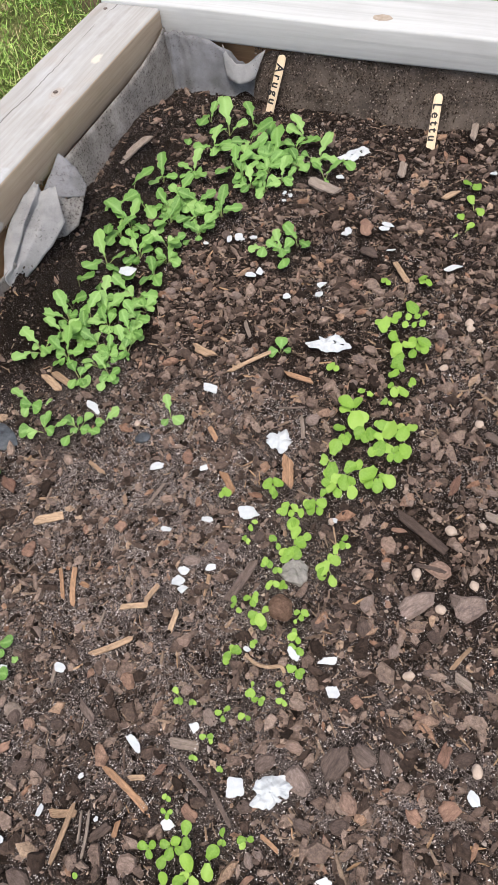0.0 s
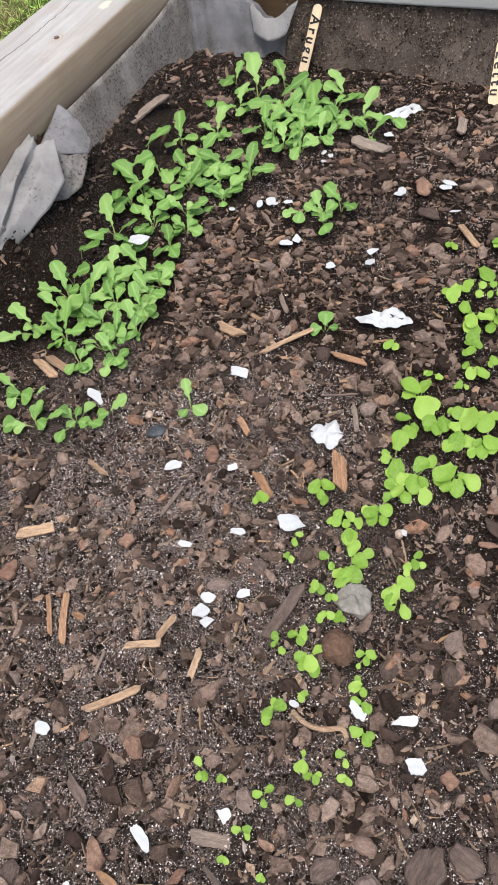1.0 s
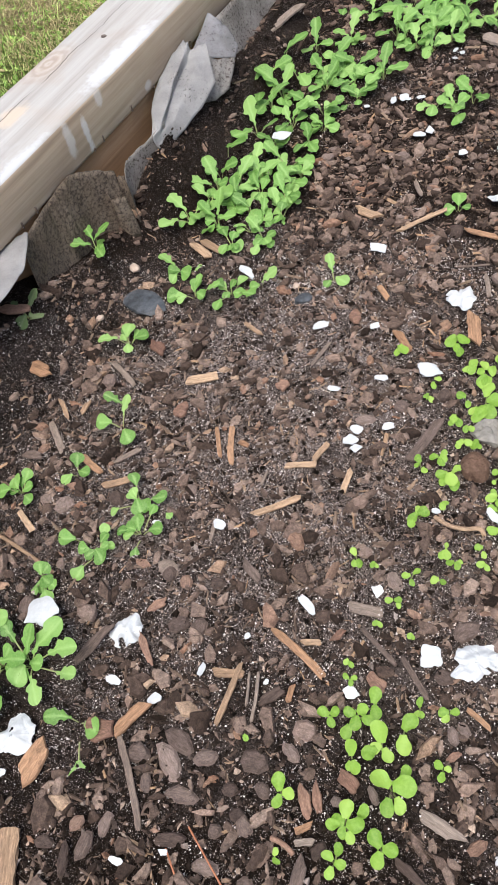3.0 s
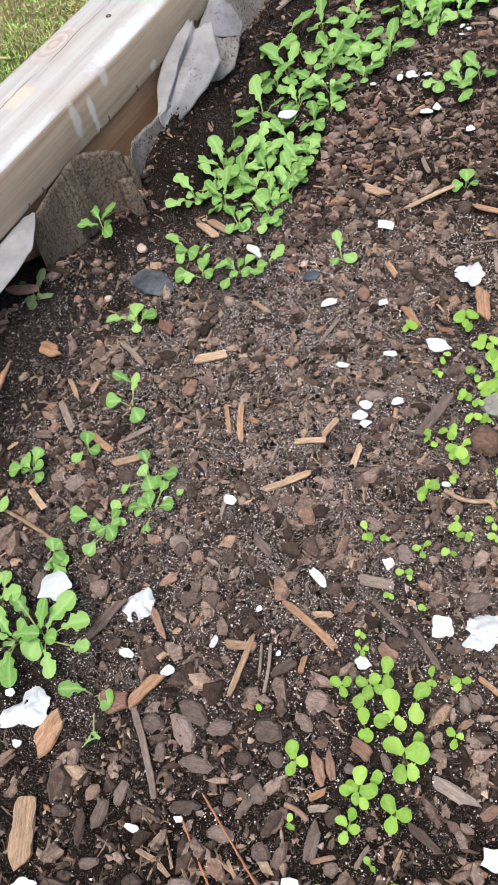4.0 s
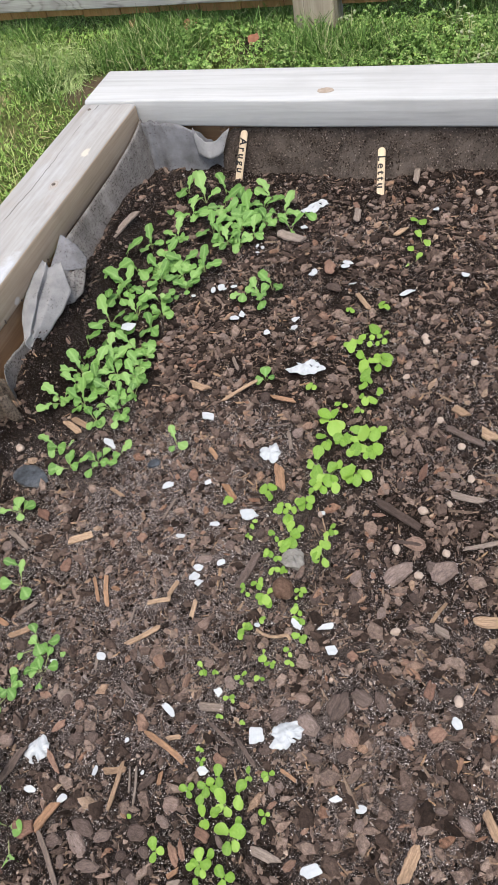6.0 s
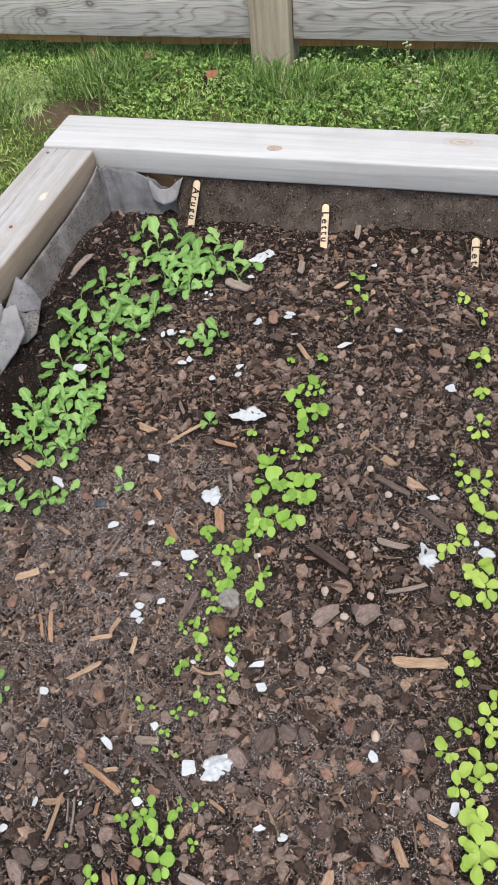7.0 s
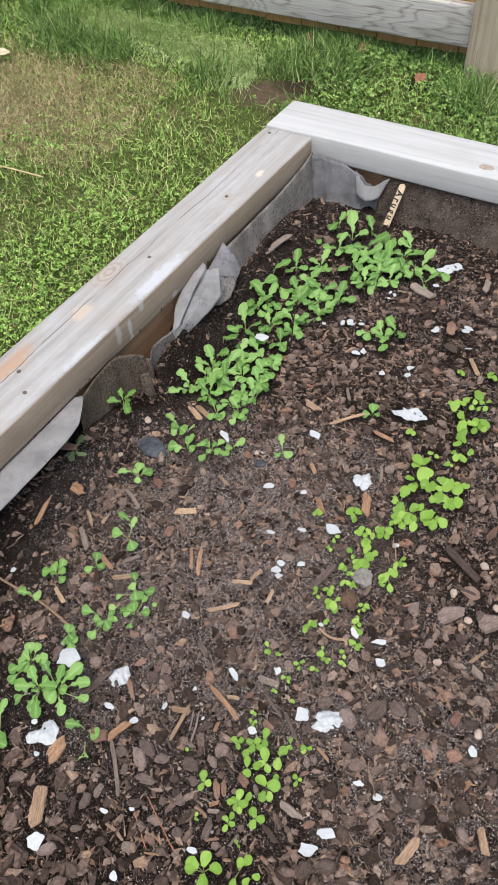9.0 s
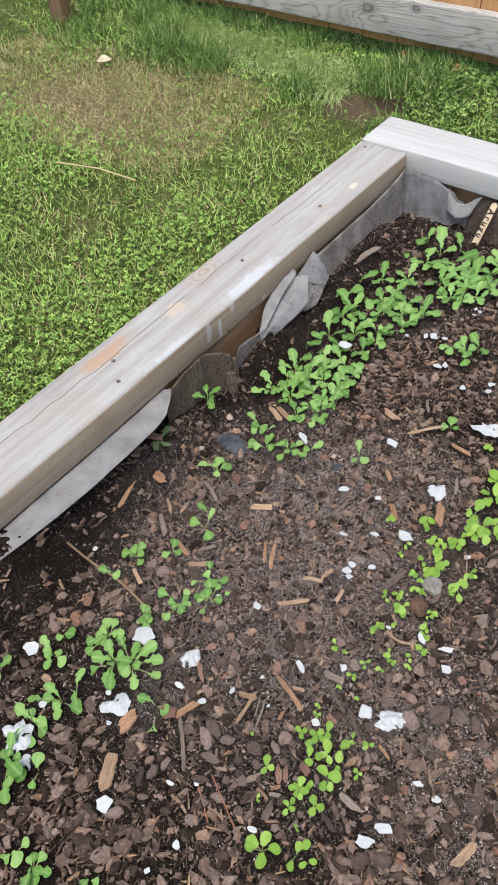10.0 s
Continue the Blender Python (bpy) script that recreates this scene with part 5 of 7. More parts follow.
arugula(0.188, -0.784, (-131, 18, 7, 5), (-48, 7, 12, 9), (124, 16, 9, 7), (17, 17, 11, 8))
arugula(0.212, -0.786, (-19, 5, 6, 6))
arugula(0.127, -0.777, (-109, 9, 10, 8), (5, 7, 10, 8), (114, 9, 11, 8))
arugula(0.137, -0.728, (-36, 15, 13, 9), (-158, 13, 13, 10), (90, 14, 14, 11))
arugula(0.127, -0.709, (178, 9, 14, 10))
arugula(0.089, -0.644, (-59, 8, 9, 7), (99, 7, 13, 12), (30, 13, 13, 9), (-155, 16, 15, 13))
arugula(0.022, -0.575, (-39, 16, 16, 13), (57, 11, 17, 15), (-139, 12, 16, 13), (137, 13, 17, 14))
arugula(0.119, -0.577, (-153, 18, 13, 8), (-138, 12, 10, 7), (5, 6, 7, 6), (79, 9, 14, 9), (20, 18, 14, 9))
arugula(0.149, -0.564, (-102, 18, 11, 7), (159, 10, 8, 3), (162, 13, 10, 7), (67, 14, 11, 7), (-8, 20, 16, 9))
arugula(0.092, -0.553, (-100, 11, 9, 9), (-19, 2, 12, 8), (166, 16, 16, 12), (25, 17, 8, 6))
arugula(0.172, -0.549, (-147, 6, 9, 6), (33, 6, 15, 9))
arugula(0.230, -0.524, (-105, 8, 8, 6), (-19, 9, 12, 8), (122, 12, 15, 9))
arugula(0.123, -0.510, (-44, 9, 7, 3), (-37, 6, 5, 3), (-76, 6, 9, 6), (99, 7, 9, 7), (143, 15, 11, 8))
arugula(0.151, -0.498, (-91, 16, 10, 7), (-42, 7, 10, 7), (41, 7, 11, 4), (79, 8, 4, 3), (146, 15, 16, 10))
arugula(0.066, -0.488, (-113, 22, 18, 13), (-16, 3, 17, 12), (164, 13, 22, 16), (27, 12, 9, 6), (59, 14, 11, 10))
arugula(0.097, -0.488, (-121, 11, 13, 4), (177, 10, 18, 13), (-50, 8, 14, 4), (5, 9, 18, 12), (86, 14, 21, 15))
arugula(0.133, -0.489, (-168, 10, 12, 8), (99, 4, 6, 3), (-8, 2, 9, 7), (-16, 5, 7, 6), (-6, 5, 8, 3))
arugula(0.139, -0.475, (-72, 12, 5, 4), (-31, 9, 8, 6), (136, 4, 11, 4), (170, 6, 9, 7), (102, 13, 14, 8))
arugula(0.152, -0.462, (-60, 12, 5, 4), (-78, 10, 12, 8), (-73, 3, 9, 3), (82, 12, 7, 3), (134, 15, 18, 10))
arugula(0.075, -0.460, (-85, 12, 17, 12), (-45, 4, 12, 8), (1, 12, 23, 16), (165, 11, 17, 12), (112, 13, 9, 5))
arugula(0.104, -0.465, (-76, 3, 14, 7), (-23, 4, 12, 5), (154, 2, 8, 5), (115, 2, 14, 9), (131, 3, 11, 6))
arugula(0.120, -0.464, (-22, 7, 7, 6), (9, 15, 7, 6), (-152, 5, 12, 8), (169, 8, 17, 10), (172, 9, 12, 6))
arugula(0.102, -0.455, (-53, 9, 14, 9), (-19, 10, 10, 5), (-129, 3, 15, 9), (174, 5, 12, 5), (123, 14, 18, 14))
arugula(0.072, -0.439, (-153, 16, 19, 13), (134, 10, 22, 16), (28, 5, 9, 7), (15, 6, 11, 12), (-22, 11, 14, 5))
arugula(0.147, -0.440, (-66, 7, 12, 8), (328, 2, 13, 7), (64, 3, 15, 4), (80, 3, 11, 5), (-177, 5, 10, 4))
arugula(0.147, -0.440, (-17, 15, 8, 7), (-13, 12, 16, 10), (-156, 8, 12, 4), (169, 10, 10, 4), (138, 13, 18, 11))
arugula(0.093, -0.431, (-129, 16, 14, 12), (75, 2, 21, 15), (142, 11, 11, 5), (8, 9, 9, 8), (29, 11, 11, 7))
arugula(0.117, -0.435, (-22, 16, 15, 9), (-119, 3, 10, 5), (143, 6, 18, 11), (76, 9, 12, 7), (-159, 11, 17, 10))
arugula(0.108, -0.417, (-109, 10, 9, 6), (-175, 4, 11, 5), (-28, 3, 10, 8), (131, 3, 19, 11), (52, 10, 19, 11))
arugula(0.066, -0.421, (-158, 11, 22, 16), (22, 11, 18, 13))
arugula(0.143, -0.419, (-13, 12, 15, 9), (-27, 5, 14, 6), (80, 3, 8, 3), (148, 2, 17, 10), (176, 14, 11, 4))
arugula(0.304, -0.413, (-145, 8, 10, 7), (104, 4, 13, 8), (5, 7, 8, 6))
arugula(0.144, -0.399, (-143, 10, 17, 10), (-163, 3, 15, 7), (-23, 4, 14, 9), (42, 4, 10, 6), (53, 8, 12, 7))
arugula(0.093, -0.397, (-82, 8, 13, 5), (-131, 7, 18, 10), (97, 6, 19, 12), (137, 17, 9, 7), (-17, 17, 9, 3))
arugula(0.123, -0.385, (-27, 16, 11, 7), (8, 19, 19, 11), (147, 8, 12, 6), (-141, 11, 18, 10), (159, 20, 19, 12))
arugula(0.059, -0.391, (344, 2, 23, 14))
arugula(0.098, -0.359, (-101, 6, 14, 9), (-15, 6, 11, 6), (-36, 9, 23, 14), (178, 12, 17, 10), (92, 12, 14, 5))
arugula(0.072, -0.348, (-111, 17, 21, 13), (135, 13, 25, 15), (24, 16, 16, 9))
arugula(0.131, -0.350, (-53, 11, 18, 10), (-21, 4, 8, 7), (-117, 8, 16, 10), (114, 4, 20, 11), (112, 15, 11, 6))
arugula(0.102, -0.327, (-108, 13, 9, 7), (-107, 13, 17, 10), (144, 8, 16, 9), (49, 12, 13, 8), (62, 13, 20, 12))
arugula(0.137, -0.325, (-16, 13, 12, 8), (8, 8, 12, 5), (-140, 4, 12, 8), (163, 8, 15, 9), (166, 10, 10, 5))
arugula(0.070, -0.307, (-101, 12, 22, 13), (-166, 8, 16, 6), (-42, 14, 13, 8), (76, 10, 20, 11), (102, 14, 16, 8))
arugula(0.130, -0.306, (-159, 15, 21, 13), (179, 13, 17, 8), (-20, 6, 19, 11), (-13, 10, 15, 9), (38, 15, 14, 9))
arugula(0.056, -0.302, (-68, 10, 21, 13))
arugula(0.077, -0.292, (-54, 19, 15, 6), (-15, 18, 19, 11), (75, 8, 21, 12), (160, 13, 17, 10), (158, 20, 26, 16))
arugula(0.259, -0.283, (-62, 22, 13, 7), (-62, 7, 16, 10), (170, 11, 15, 9), (60, 12, 13, 6), (125, 16, 17, 10))
arugula(0.157, -0.279, (-115, 19, 8, 5), (164, 5, 16, 10), (140, 7, 11, 4), (27, 9, 18, 10), (36, 13, 17, 10))
arugula(0.239, -0.283, (-141, 11, 14, 8), (-89, 6, 12, 8), (56, 15, 12, 8))
arugula(0.119, -0.273, (-107, 14, 15, 7), (-112, 11, 19, 11), (92, 8, 11, 7), (62, 8, 21, 12), (60, 10, 18, 5))
arugula(0.056, -0.275, (-141, 7, 21, 12), (39, 7, 22, 14))
arugula(0.273, -0.266, (-32, 12, 18, 11), (148, 12, 21, 13))
arugula(0.146, -0.260, (-128, 15, 16, 10), (-126, 5, 14, 7), (35, 6, 10, 8), (12, 7, 19, 11), (86, 12, 13, 8))
arugula(0.110, -0.253, (-83, 9, 11, 4), (-49, 5, 18, 11), (26, 9, 10, 6), (124, 6, 13, 5), (159, 9, 21, 13))
arugula(0.081, -0.257, (-50, 4, 23, 14), (-6, 14, 17, 6), (165, 16, 21, 13))
arugula(0.174, -0.248, (-115, 12, 22, 13), (-118, 9, 14, 8), (122, 3, 14, 8), (100, 13, 21, 12), (14, 14, 21, 12))
arugula(0.129, -0.246, (-114, 10, 20, 11), (-66, 7, 11, 8), (4, 3, 12, 8), (120, 8, 16, 4), (78, 9, 16, 5))
arugula(0.141, -0.239, (-58, 10, 22, 13), (33, 10, 20, 11), (161, 6, 14, 8), (173, 8, 22, 12))
arugula(0.112, -0.228, (-77, 8, 20, 11), (7, 2, 13, 9), (151, 5, 18, 7), (65, 6, 22, 12))
arugula(0.056, -0.240, (38, 9, 28, 16))
arugula(0.081, -0.207, (-109, 9, 19, 11), (-2, 7, 17, 10), (115, 9, 21, 12))
arugula(0.191, -0.195, (-91, 12, 17, 10), (-148, 13, 15, 9), (118, 10, 17, 10), (44, 10, 15, 9), (24, 10, 8, 5))
arugula(0.207, -0.190, (-109, 6, 10, 5), (-102, 3, 17, 10), (-162, 4, 12, 4), (126, 8, 15, 7), (18, 11, 15, 9))
arugula(0.112, -0.185, (-31, 18, 17, 10), (-127, 8, 16, 9), (174, 11, 18, 10), (86, 14, 20, 11))
arugula(0.172, -0.175, (-97, 12, 11, 6), (-70, 7, 16, 5), (108, 6, 15, 4), (33, 9, 19, 11), (133, 10, 14, 8))
arugula(0.159, -0.166, (-121, 17, 22, 13), (99, 4, 20, 11), (47, 14, 21, 12))
arugula(0.221, -0.171, (-44, 10, 17, 10), (-139, 9, 15, 8), (-161, 11, 11, 6), (91, 7, 19, 11), (44, 14, 14, 4))
arugula(0.199, -0.159, (-95, 10, 19, 11), (-134, 12, 14, 4), (17, 5, 19, 11), (118, 6, 14, 4), (58, 14, 21, 12))
arugula(0.268, -0.147, (-71, 14, 15, 9), (41, 9, 19, 11), (146, 14, 16, 9))
arugula(0.192, -0.141, (-151, 9, 21, 12), (-113, 3, 14, 5), (16, 5, 17, 11), (-11, 7, 10, 4), (109, 7, 18, 10))
arugula(0.229, -0.135, (-42, 14, 23, 13), (-4, 8, 14, 4), (90, 9, 11, 5), (125, 9, 18, 10), (-157, 15, 22, 10))
arugula(0.118, -0.134, (-145, 15, 20, 11), (-63, 9, 18, 11), (2, 11, 22, 12), (98, 17, 23, 13))
arugula(0.163, -0.135, (-156, 18, 24, 13), (179, 12, 15, 8), (43, 3, 17, 5), (-25, 14, 17, 5), (38, 18, 22, 12))
arugula(0.203, -0.134, (-27, 11, 17, 6), (-28, 6, 23, 13), (-173, 4, 23, 14), (-176, 6, 12, 6), (118, 10, 16, 4))
arugula(0.200, -0.123, (-135, 12, 18, 8), (154, 7, 19, 6), (117, 6, 28, 16), (-0, 9, 22, 12), (2, 9, 14, 6))
arugula(0.249, -0.112, (-82, 12, 20, 11), (-104, 4, 11, 7), (-11, 15, 20, 11), (74, 15, 24, 13), (168, 20, 10, 7))
arugula(0.079, -0.117, (-93, 5, 11, 7))
arugula(0.157, -0.111, (-166, 11, 19, 11), (-85, 2, 20, 12), (25, 12, 29, 17))
arugula(0.278, -0.109, (-46, 6, 22, 12))
arugula(0.213, -0.096, (-107, 12, 15, 4), (-169, 6, 20, 12), (155, 9, 14, 8), (69, 7, 15, 9), (11, 16, 20, 12))
arugula(0.183, -0.099, (-97, 7, 13, 8), (-36, 10, 14, 8), (119, 14, 23, 13))
arugula(0.122, -0.090, (-144, 15, 21, 12), (128, 3, 32, 18), (24, 15, 19, 11))
arugula(0.217, -0.078, (-28, 17, 20, 12), (122, 6, 23, 13), (166, 12, 21, 12))
arugula(0.085, -0.065, (-98, 10, 26, 14), (82, 10, 18, 10))
arugula(0.142, -0.057, (-49, 6, 14, 8), (131, 6, 22, 12))
seedling(0.030, -0.680, "dusty", ((-89, 8, 12, 6), (-15, 10, 15, 6), (-179, 10, 14, 6), (88, 11, 15, 6)))
lettuce(0.404, -0.979, (-175, 11, 12, 9), (102, 9, 12, 9), (35, 13, 11, 9), (-58, 11, 12, 9), (-147, 12, 9, 8))
lettuce(0.429, -0.963, (-82, 14, 8, 7), (96, 3, 8, 7), (63, 11, 9, 8))
lettuce(0.441, -0.963, (-109, 6, 7, 6), (32, 5, 7, 6))
lettuce(0.419, -0.948, (146, 2, 4, 4), (-22, 2, 3, 4))
lettuce(0.375, -0.947, (71, 2, 4, 4), (-41, 3, 4, 4))
lettuce(0.403, -0.937, (85, 7, 6, 5), (153, 3, 6, 6), (-1, 4, 6, 5), (-84, 6, 6, 6))
lettuce(0.422, -0.922, (148, 5, 9, 7), (17, 3, 8, 6), (-91, 6, 8, 6))
lettuce(0.402, -0.919, (105, 7, 9, 7), (-146, 7, 7, 6), (2, 6, 9, 7), (49, 12, 7, 6), (-170, 2, 7, 6), (-47, 8, 6, 6), (-93, 5, 6, 5))
lettuce(0.366, -0.919, (124, 2, 9, 7), (13, 5, 7, 6), (-81, 5, 7, 6))
lettuce(0.334, -0.900, (-35, 2, 4, 4), (-25, 2, 3, 4))
lettuce(0.417, -0.894, (167, 6, 11, 8), (26, 4, 12, 9), (-85, 11, 9, 7), (-41, 10, 8, 6), (26, 10, 8, 6), (67, 12, 7, 6))
lettuce(0.392, -0.887, (111, 4, 8, 6), (-49, 6, 7, 6), (-83, 5, 5, 5))
lettuce(0.404, -0.874, (115, 2, 11, 8), (-124, 9, 9, 7), (-41, 7, 8, 7), (-135, 2, 7, 6))
lettuce(0.437, -0.873, (170, 2, 5, 5), (-84, 5, 5, 5), (18, 2, 4, 4))
lettuce(0.372, -0.870, (177, 2, 7, 6), (50, 3, 6, 5), (-66, 3, 6, 5))
lettuce(0.385, -0.863, (-164, 3, 7, 6), (-72, 6, 8, 7), (-97, 13, 8, 6), (55, 4, 7, 6), (-11, 8, 7, 6))
lettuce(0.412, -0.863, (70, 3, 10, 8), (-73, 8, 10, 8))
lettuce(0.392, -0.855, (95, 2, 9, 7), (-52, 5, 8, 7), (-130, 7, 6, 5))
lettuce(0.416, -0.847, (125, 2, 5, 5), (-99, 4, 4, 4), (-60, 4, 4, 4))
lettuce(0.374, -0.846, (-173, 2, 4, 4), (-47, 3, 4, 4), (21, 3, 4, 4))
lettuce(0.431, -0.843, (-155, 2, 6, 5), (-95, 5, 5, 5), (18, 3, 5, 5), (-148, 4, 4, 4))
lettuce(0.369, -0.835, (-110, 2, 4, 4), (-48, 4, 4, 4))
lettuce(0.397, -0.805, (-117, 2, 4, 4), (-60, 3, 3, 4))
lettuce(0.375, -0.804, (-116, 2, 4, 4), (-45, 3, 4, 4))
lettuce(0.380, -0.790, (-140, 3, 5, 5), (12, 2, 5, 5), (-27, 5, 4, 4))
lettuce(0.384, -0.770, (-141, 2, 6, 6), (43, 4, 6, 6), (-66, 5, 5, 5))
lettuce(0.347, -0.768, (144, 2, 6, 6), (-52, 5, 6, 5), (-88, 5, 5, 5))
lettuce(0.359, -0.768, (-86, 2, 5, 5), (-42, 3, 4, 4))
lettuce(0.401, -0.767, (-148, 2, 6, 5), (-27, 3, 5, 5))
lettuce(0.406, -0.752, (-143, 3, 6, 5), (-43, 2, 6, 5), (22, 3, 4, 4))
lettuce(0.398, -0.748, (-58, 2, 8, 7), (-104, 4, 6, 6), (85, 4, 4, 4))
lettuce(0.423, -0.747, (-125, 2, 6, 6), (-55, 3, 5, 5))
lettuce(0.419, -0.736, (-160, 2, 6, 5), (-71, 5, 5, 5))
lettuce(0.372, -0.724, (-107, 2, 9, 7), (30, 4, 8, 6), (-96, 7, 8, 6), (19, 6, 6, 5), (90, 3, 6, 5))
lettuce(0.425, -0.721, (-149, 3, 8, 7), (-58, 5, 8, 7), (-171, 6, 5, 5), (-12, 4, 6, 5))
lettuce(0.384, -0.711, (-50, 2, 6, 5), (4, 3, 5, 5))
lettuce(0.420, -0.705, (-45, 2, 8, 7), (-164, 4, 7, 6), (-88, 6, 6, 5))
lettuce(0.416, -0.694, (-121, 2, 9, 7), (-65, 5, 6, 5), (149, 3, 5, 5))
lettuce(0.382, -0.689, (-155, 4, 9, 7), (-55, 5, 12, 9), (48, 7, 8, 6), (-48, 9, 10, 8), (-97, 6, 8, 6))
lettuce(0.362, -0.686, (149, 2, 7, 6), (-53, 6, 6, 5), (-134, 3, 5, 5))
lettuce(0.372, -0.678, (-153, 2, 7, 6), (-11, 3, 7, 6), (-62, 5, 7, 6), (50, 4, 6, 5))
lettuce(0.413, -0.676, (-146, 3, 6, 5), (-7, 2, 7, 6), (-68, 5, 6, 5), (-14, 5, 5, 5), (-100, 9, 4, 4))
lettuce(0.382, -0.658, (-94, 2, 7, 6), (-26, 5, 7, 6), (-99, 6, 6, 5))
lettuce(0.391, -0.654, (-93, 3, 8, 7), (-55, 5, 5, 5))
lettuce(0.382, -0.645, (-96, 3, 6, 5), (-32, 4, 6, 5))
lettuce(0.371, -0.640, (-86, 2, 8, 7), (-47, 6, 8, 6), (-89, 6, 6, 5))
lettuce(0.420, -0.625, (-108, 2, 14, 10), (-100, 11, 11, 8), (28, 4, 11, 8), (-130, 8, 9, 7), (-62, 17, 10, 8), (75, 4, 8, 6))
lettuce(0.347, -0.625, (-102, 2, 6, 5), (-52, 6, 6, 5))
lettuce(0.374, -0.622, (179, 2, 8, 7), (-59, 5, 6, 6))
lettuce(0.387, -0.617, (98, 8, 12, 9), (19, 3, 10, 8), (42, 12, 9, 7), (-90, 11, 12, 9), (-62, 10, 13, 9), (-120, 12, 9, 7), (-96, 17, 10, 8), (-2, 7, 10, 8))
lettuce(0.347, -0.612, (22, 2, 6, 6), (-78, 5, 6, 6))
lettuce(0.424, -0.602, (-50, 2, 8, 6), (-104, 7, 8, 6), (44, 4, 7, 6), (-96, 11, 6, 6), (-21, 7, 6, 5))
lettuce(0.379, -0.594, (-82, 4, 11, 8), (-49, 6, 9, 7), (-87, 9, 8, 6))
lettuce(0.311, -0.587, (-43, 5, 11, 8), (-83, 6, 7, 6))
lettuce(0.371, -0.581, (-129, 2, 9, 7), (-20, 6, 9, 7), (-102, 9, 9, 7), (-62, 10, 8, 6), (-23, 13, 8, 6), (-124, 11, 7, 6))
lettuce(0.393, -0.575, (-126, 2, 13, 9), (-104, 8, 11, 8), (-4, 5, 11, 8), (-54, 10, 9, 7), (-152, 7, 10, 7), (69, 11, 8, 7))
lettuce(0.349, -0.563, (-114, 6, 12, 9), (-24, 3, 12, 9), (-72, 11, 9, 7), (-63, 16, 8, 7))
lettuce(0.401, -0.550, (-81, 7, 13, 9), (-145, 5, 11, 8), (-55, 12, 11, 8))
lettuce(0.409, -0.541, (63, 3, 14, 10), (47, 14, 11, 8), (-81, 9, 15, 10), (-127, 9, 12, 9), (-33, 9, 11, 8), (-54, 20, 13, 9))
lettuce(0.434, -0.527, (-118, 5, 19, 13), (-101, 15, 12, 9), (-70, 16, 14, 10), (-31, 16, 15, 10), (-123, 14, 9, 7), (-35, 9, 10, 8))
lettuce(0.392, -0.523, (88, 3, 16, 11), (-73, 16, 17, 12), (-131, 8, 9, 7), (-86, 18, 11, 8), (-168, 7, 7, 6))
lettuce(0.432, -0.497, (-96, 5, 16, 11), (-115, 14, 12, 9), (-48, 8, 11, 8), (142, 6, 11, 8))
lettuce(0.449, -0.497, (-57, 2, 15, 10), (-91, 13, 12, 8), (-57, 10, 12, 9), (-114, 16, 9, 7), (-125, 7, 9, 7))
lettuce(0.394, -0.487, (-142, 3, 12, 9), (-74, 13, 10, 7), (-95, 10, 8, 6), (-57, 9, 9, 7))
lettuce(0.415, -0.485, (-136, 9, 12, 9), (-52, 4, 14, 10), (-87, 10, 12, 9), (-24, 9, 10, 7), (-120, 12, 9, 7))
lettuce(0.433, -0.476, (-80, 2, 18, 12), (-141, 7, 12, 9), (-55, 10, 10, 8), (-163, 11, 9, 7))
lettuce(0.448, -0.472, (-90, 12, 16, 11), (-34, 5, 11, 8), (-148, 6, 9, 7))
lettuce(0.396, -0.468, (149, 5, 18, 12), (83, 9, 12, 9), (-69, 14, 21, 14), (-168, 8, 12, 9), (-31, 11, 15, 10))
lettuce(0.423, -0.447, (-106, 4, 7, 6), (-50, 6, 6, 5), (-121, 7, 5, 5))
lettuce(0.398, -0.433, (-96, 7, 7, 6), (-52, 11, 8, 6), (-123, 7, 6, 5))
lettuce(0.422, -0.424, (-88, 7, 8, 7), (-71, 15, 11, 8), (-46, 20, 12, 9), (-48, 14, 8, 7))
lettuce(0.362, -0.418, (-101, 6, 11, 8), (-58, 7, 8, 6))
lettuce(0.440, -0.418, (-75, 4, 9, 7), (-98, 7, 6, 5))
lettuce(0.423, -0.414, (-88, 3, 11, 8), (-107, 7, 9, 7))
lettuce(0.422, -0.399, (-91, 8, 15, 10), (-100, 12, 9, 7), (-64, 13, 8, 6))
lettuce(0.420, -0.383, (-112, 8, 15, 10), (-18, 3, 14, 10), (-115, 12, 11, 8), (-77, 13, 9, 7))
lettuce(0.430, -0.368, (-96, 5, 12, 9), (-36, 11, 16, 11), (-82, 21, 11, 8), (-48, 18, 11, 8), (-55, 11, 9, 7))
lettuce(0.408, -0.366, (-86, 8, 13, 9), (-67, 11, 8, 6))
lettuce(0.400, -0.358, (-105, 3, 16, 11), (-137, 9, 11, 8), (-10, 6, 10, 8), (-96, 13, 11, 8))
lettuce(0.429, -0.338, (-129, 5, 8, 7), (-72, 12, 9, 7), (-105, 15, 7, 6), (17, 4, 7, 6))
lettuce(0.412, -0.329, (-41, 2, 17, 11), (-105, 19, 11, 8), (-71, 17, 9, 7), (-32, 8, 8, 7), (-79, 28, 9, 7))
lettuce(0.382, -0.299, (-112, 6, 7, 6), (-58, 8, 8, 6), (-69, 2, 5, 5))
lettuce(0.423, -0.288, (-133, 3, 11, 8), (-71, 8, 10, 7), (-111, 8, 7, 6))
lettuce(0.444, -0.199, (-125, 14, 8, 4), (58, 6, 5, 2), (52, 8, 10, 5))
lettuce(0.431, -0.176, (-24, 3, 10, 5))
lettuce(0.447, -0.153, (-47, 10, 13, 6), (133, 10, 13, 6))
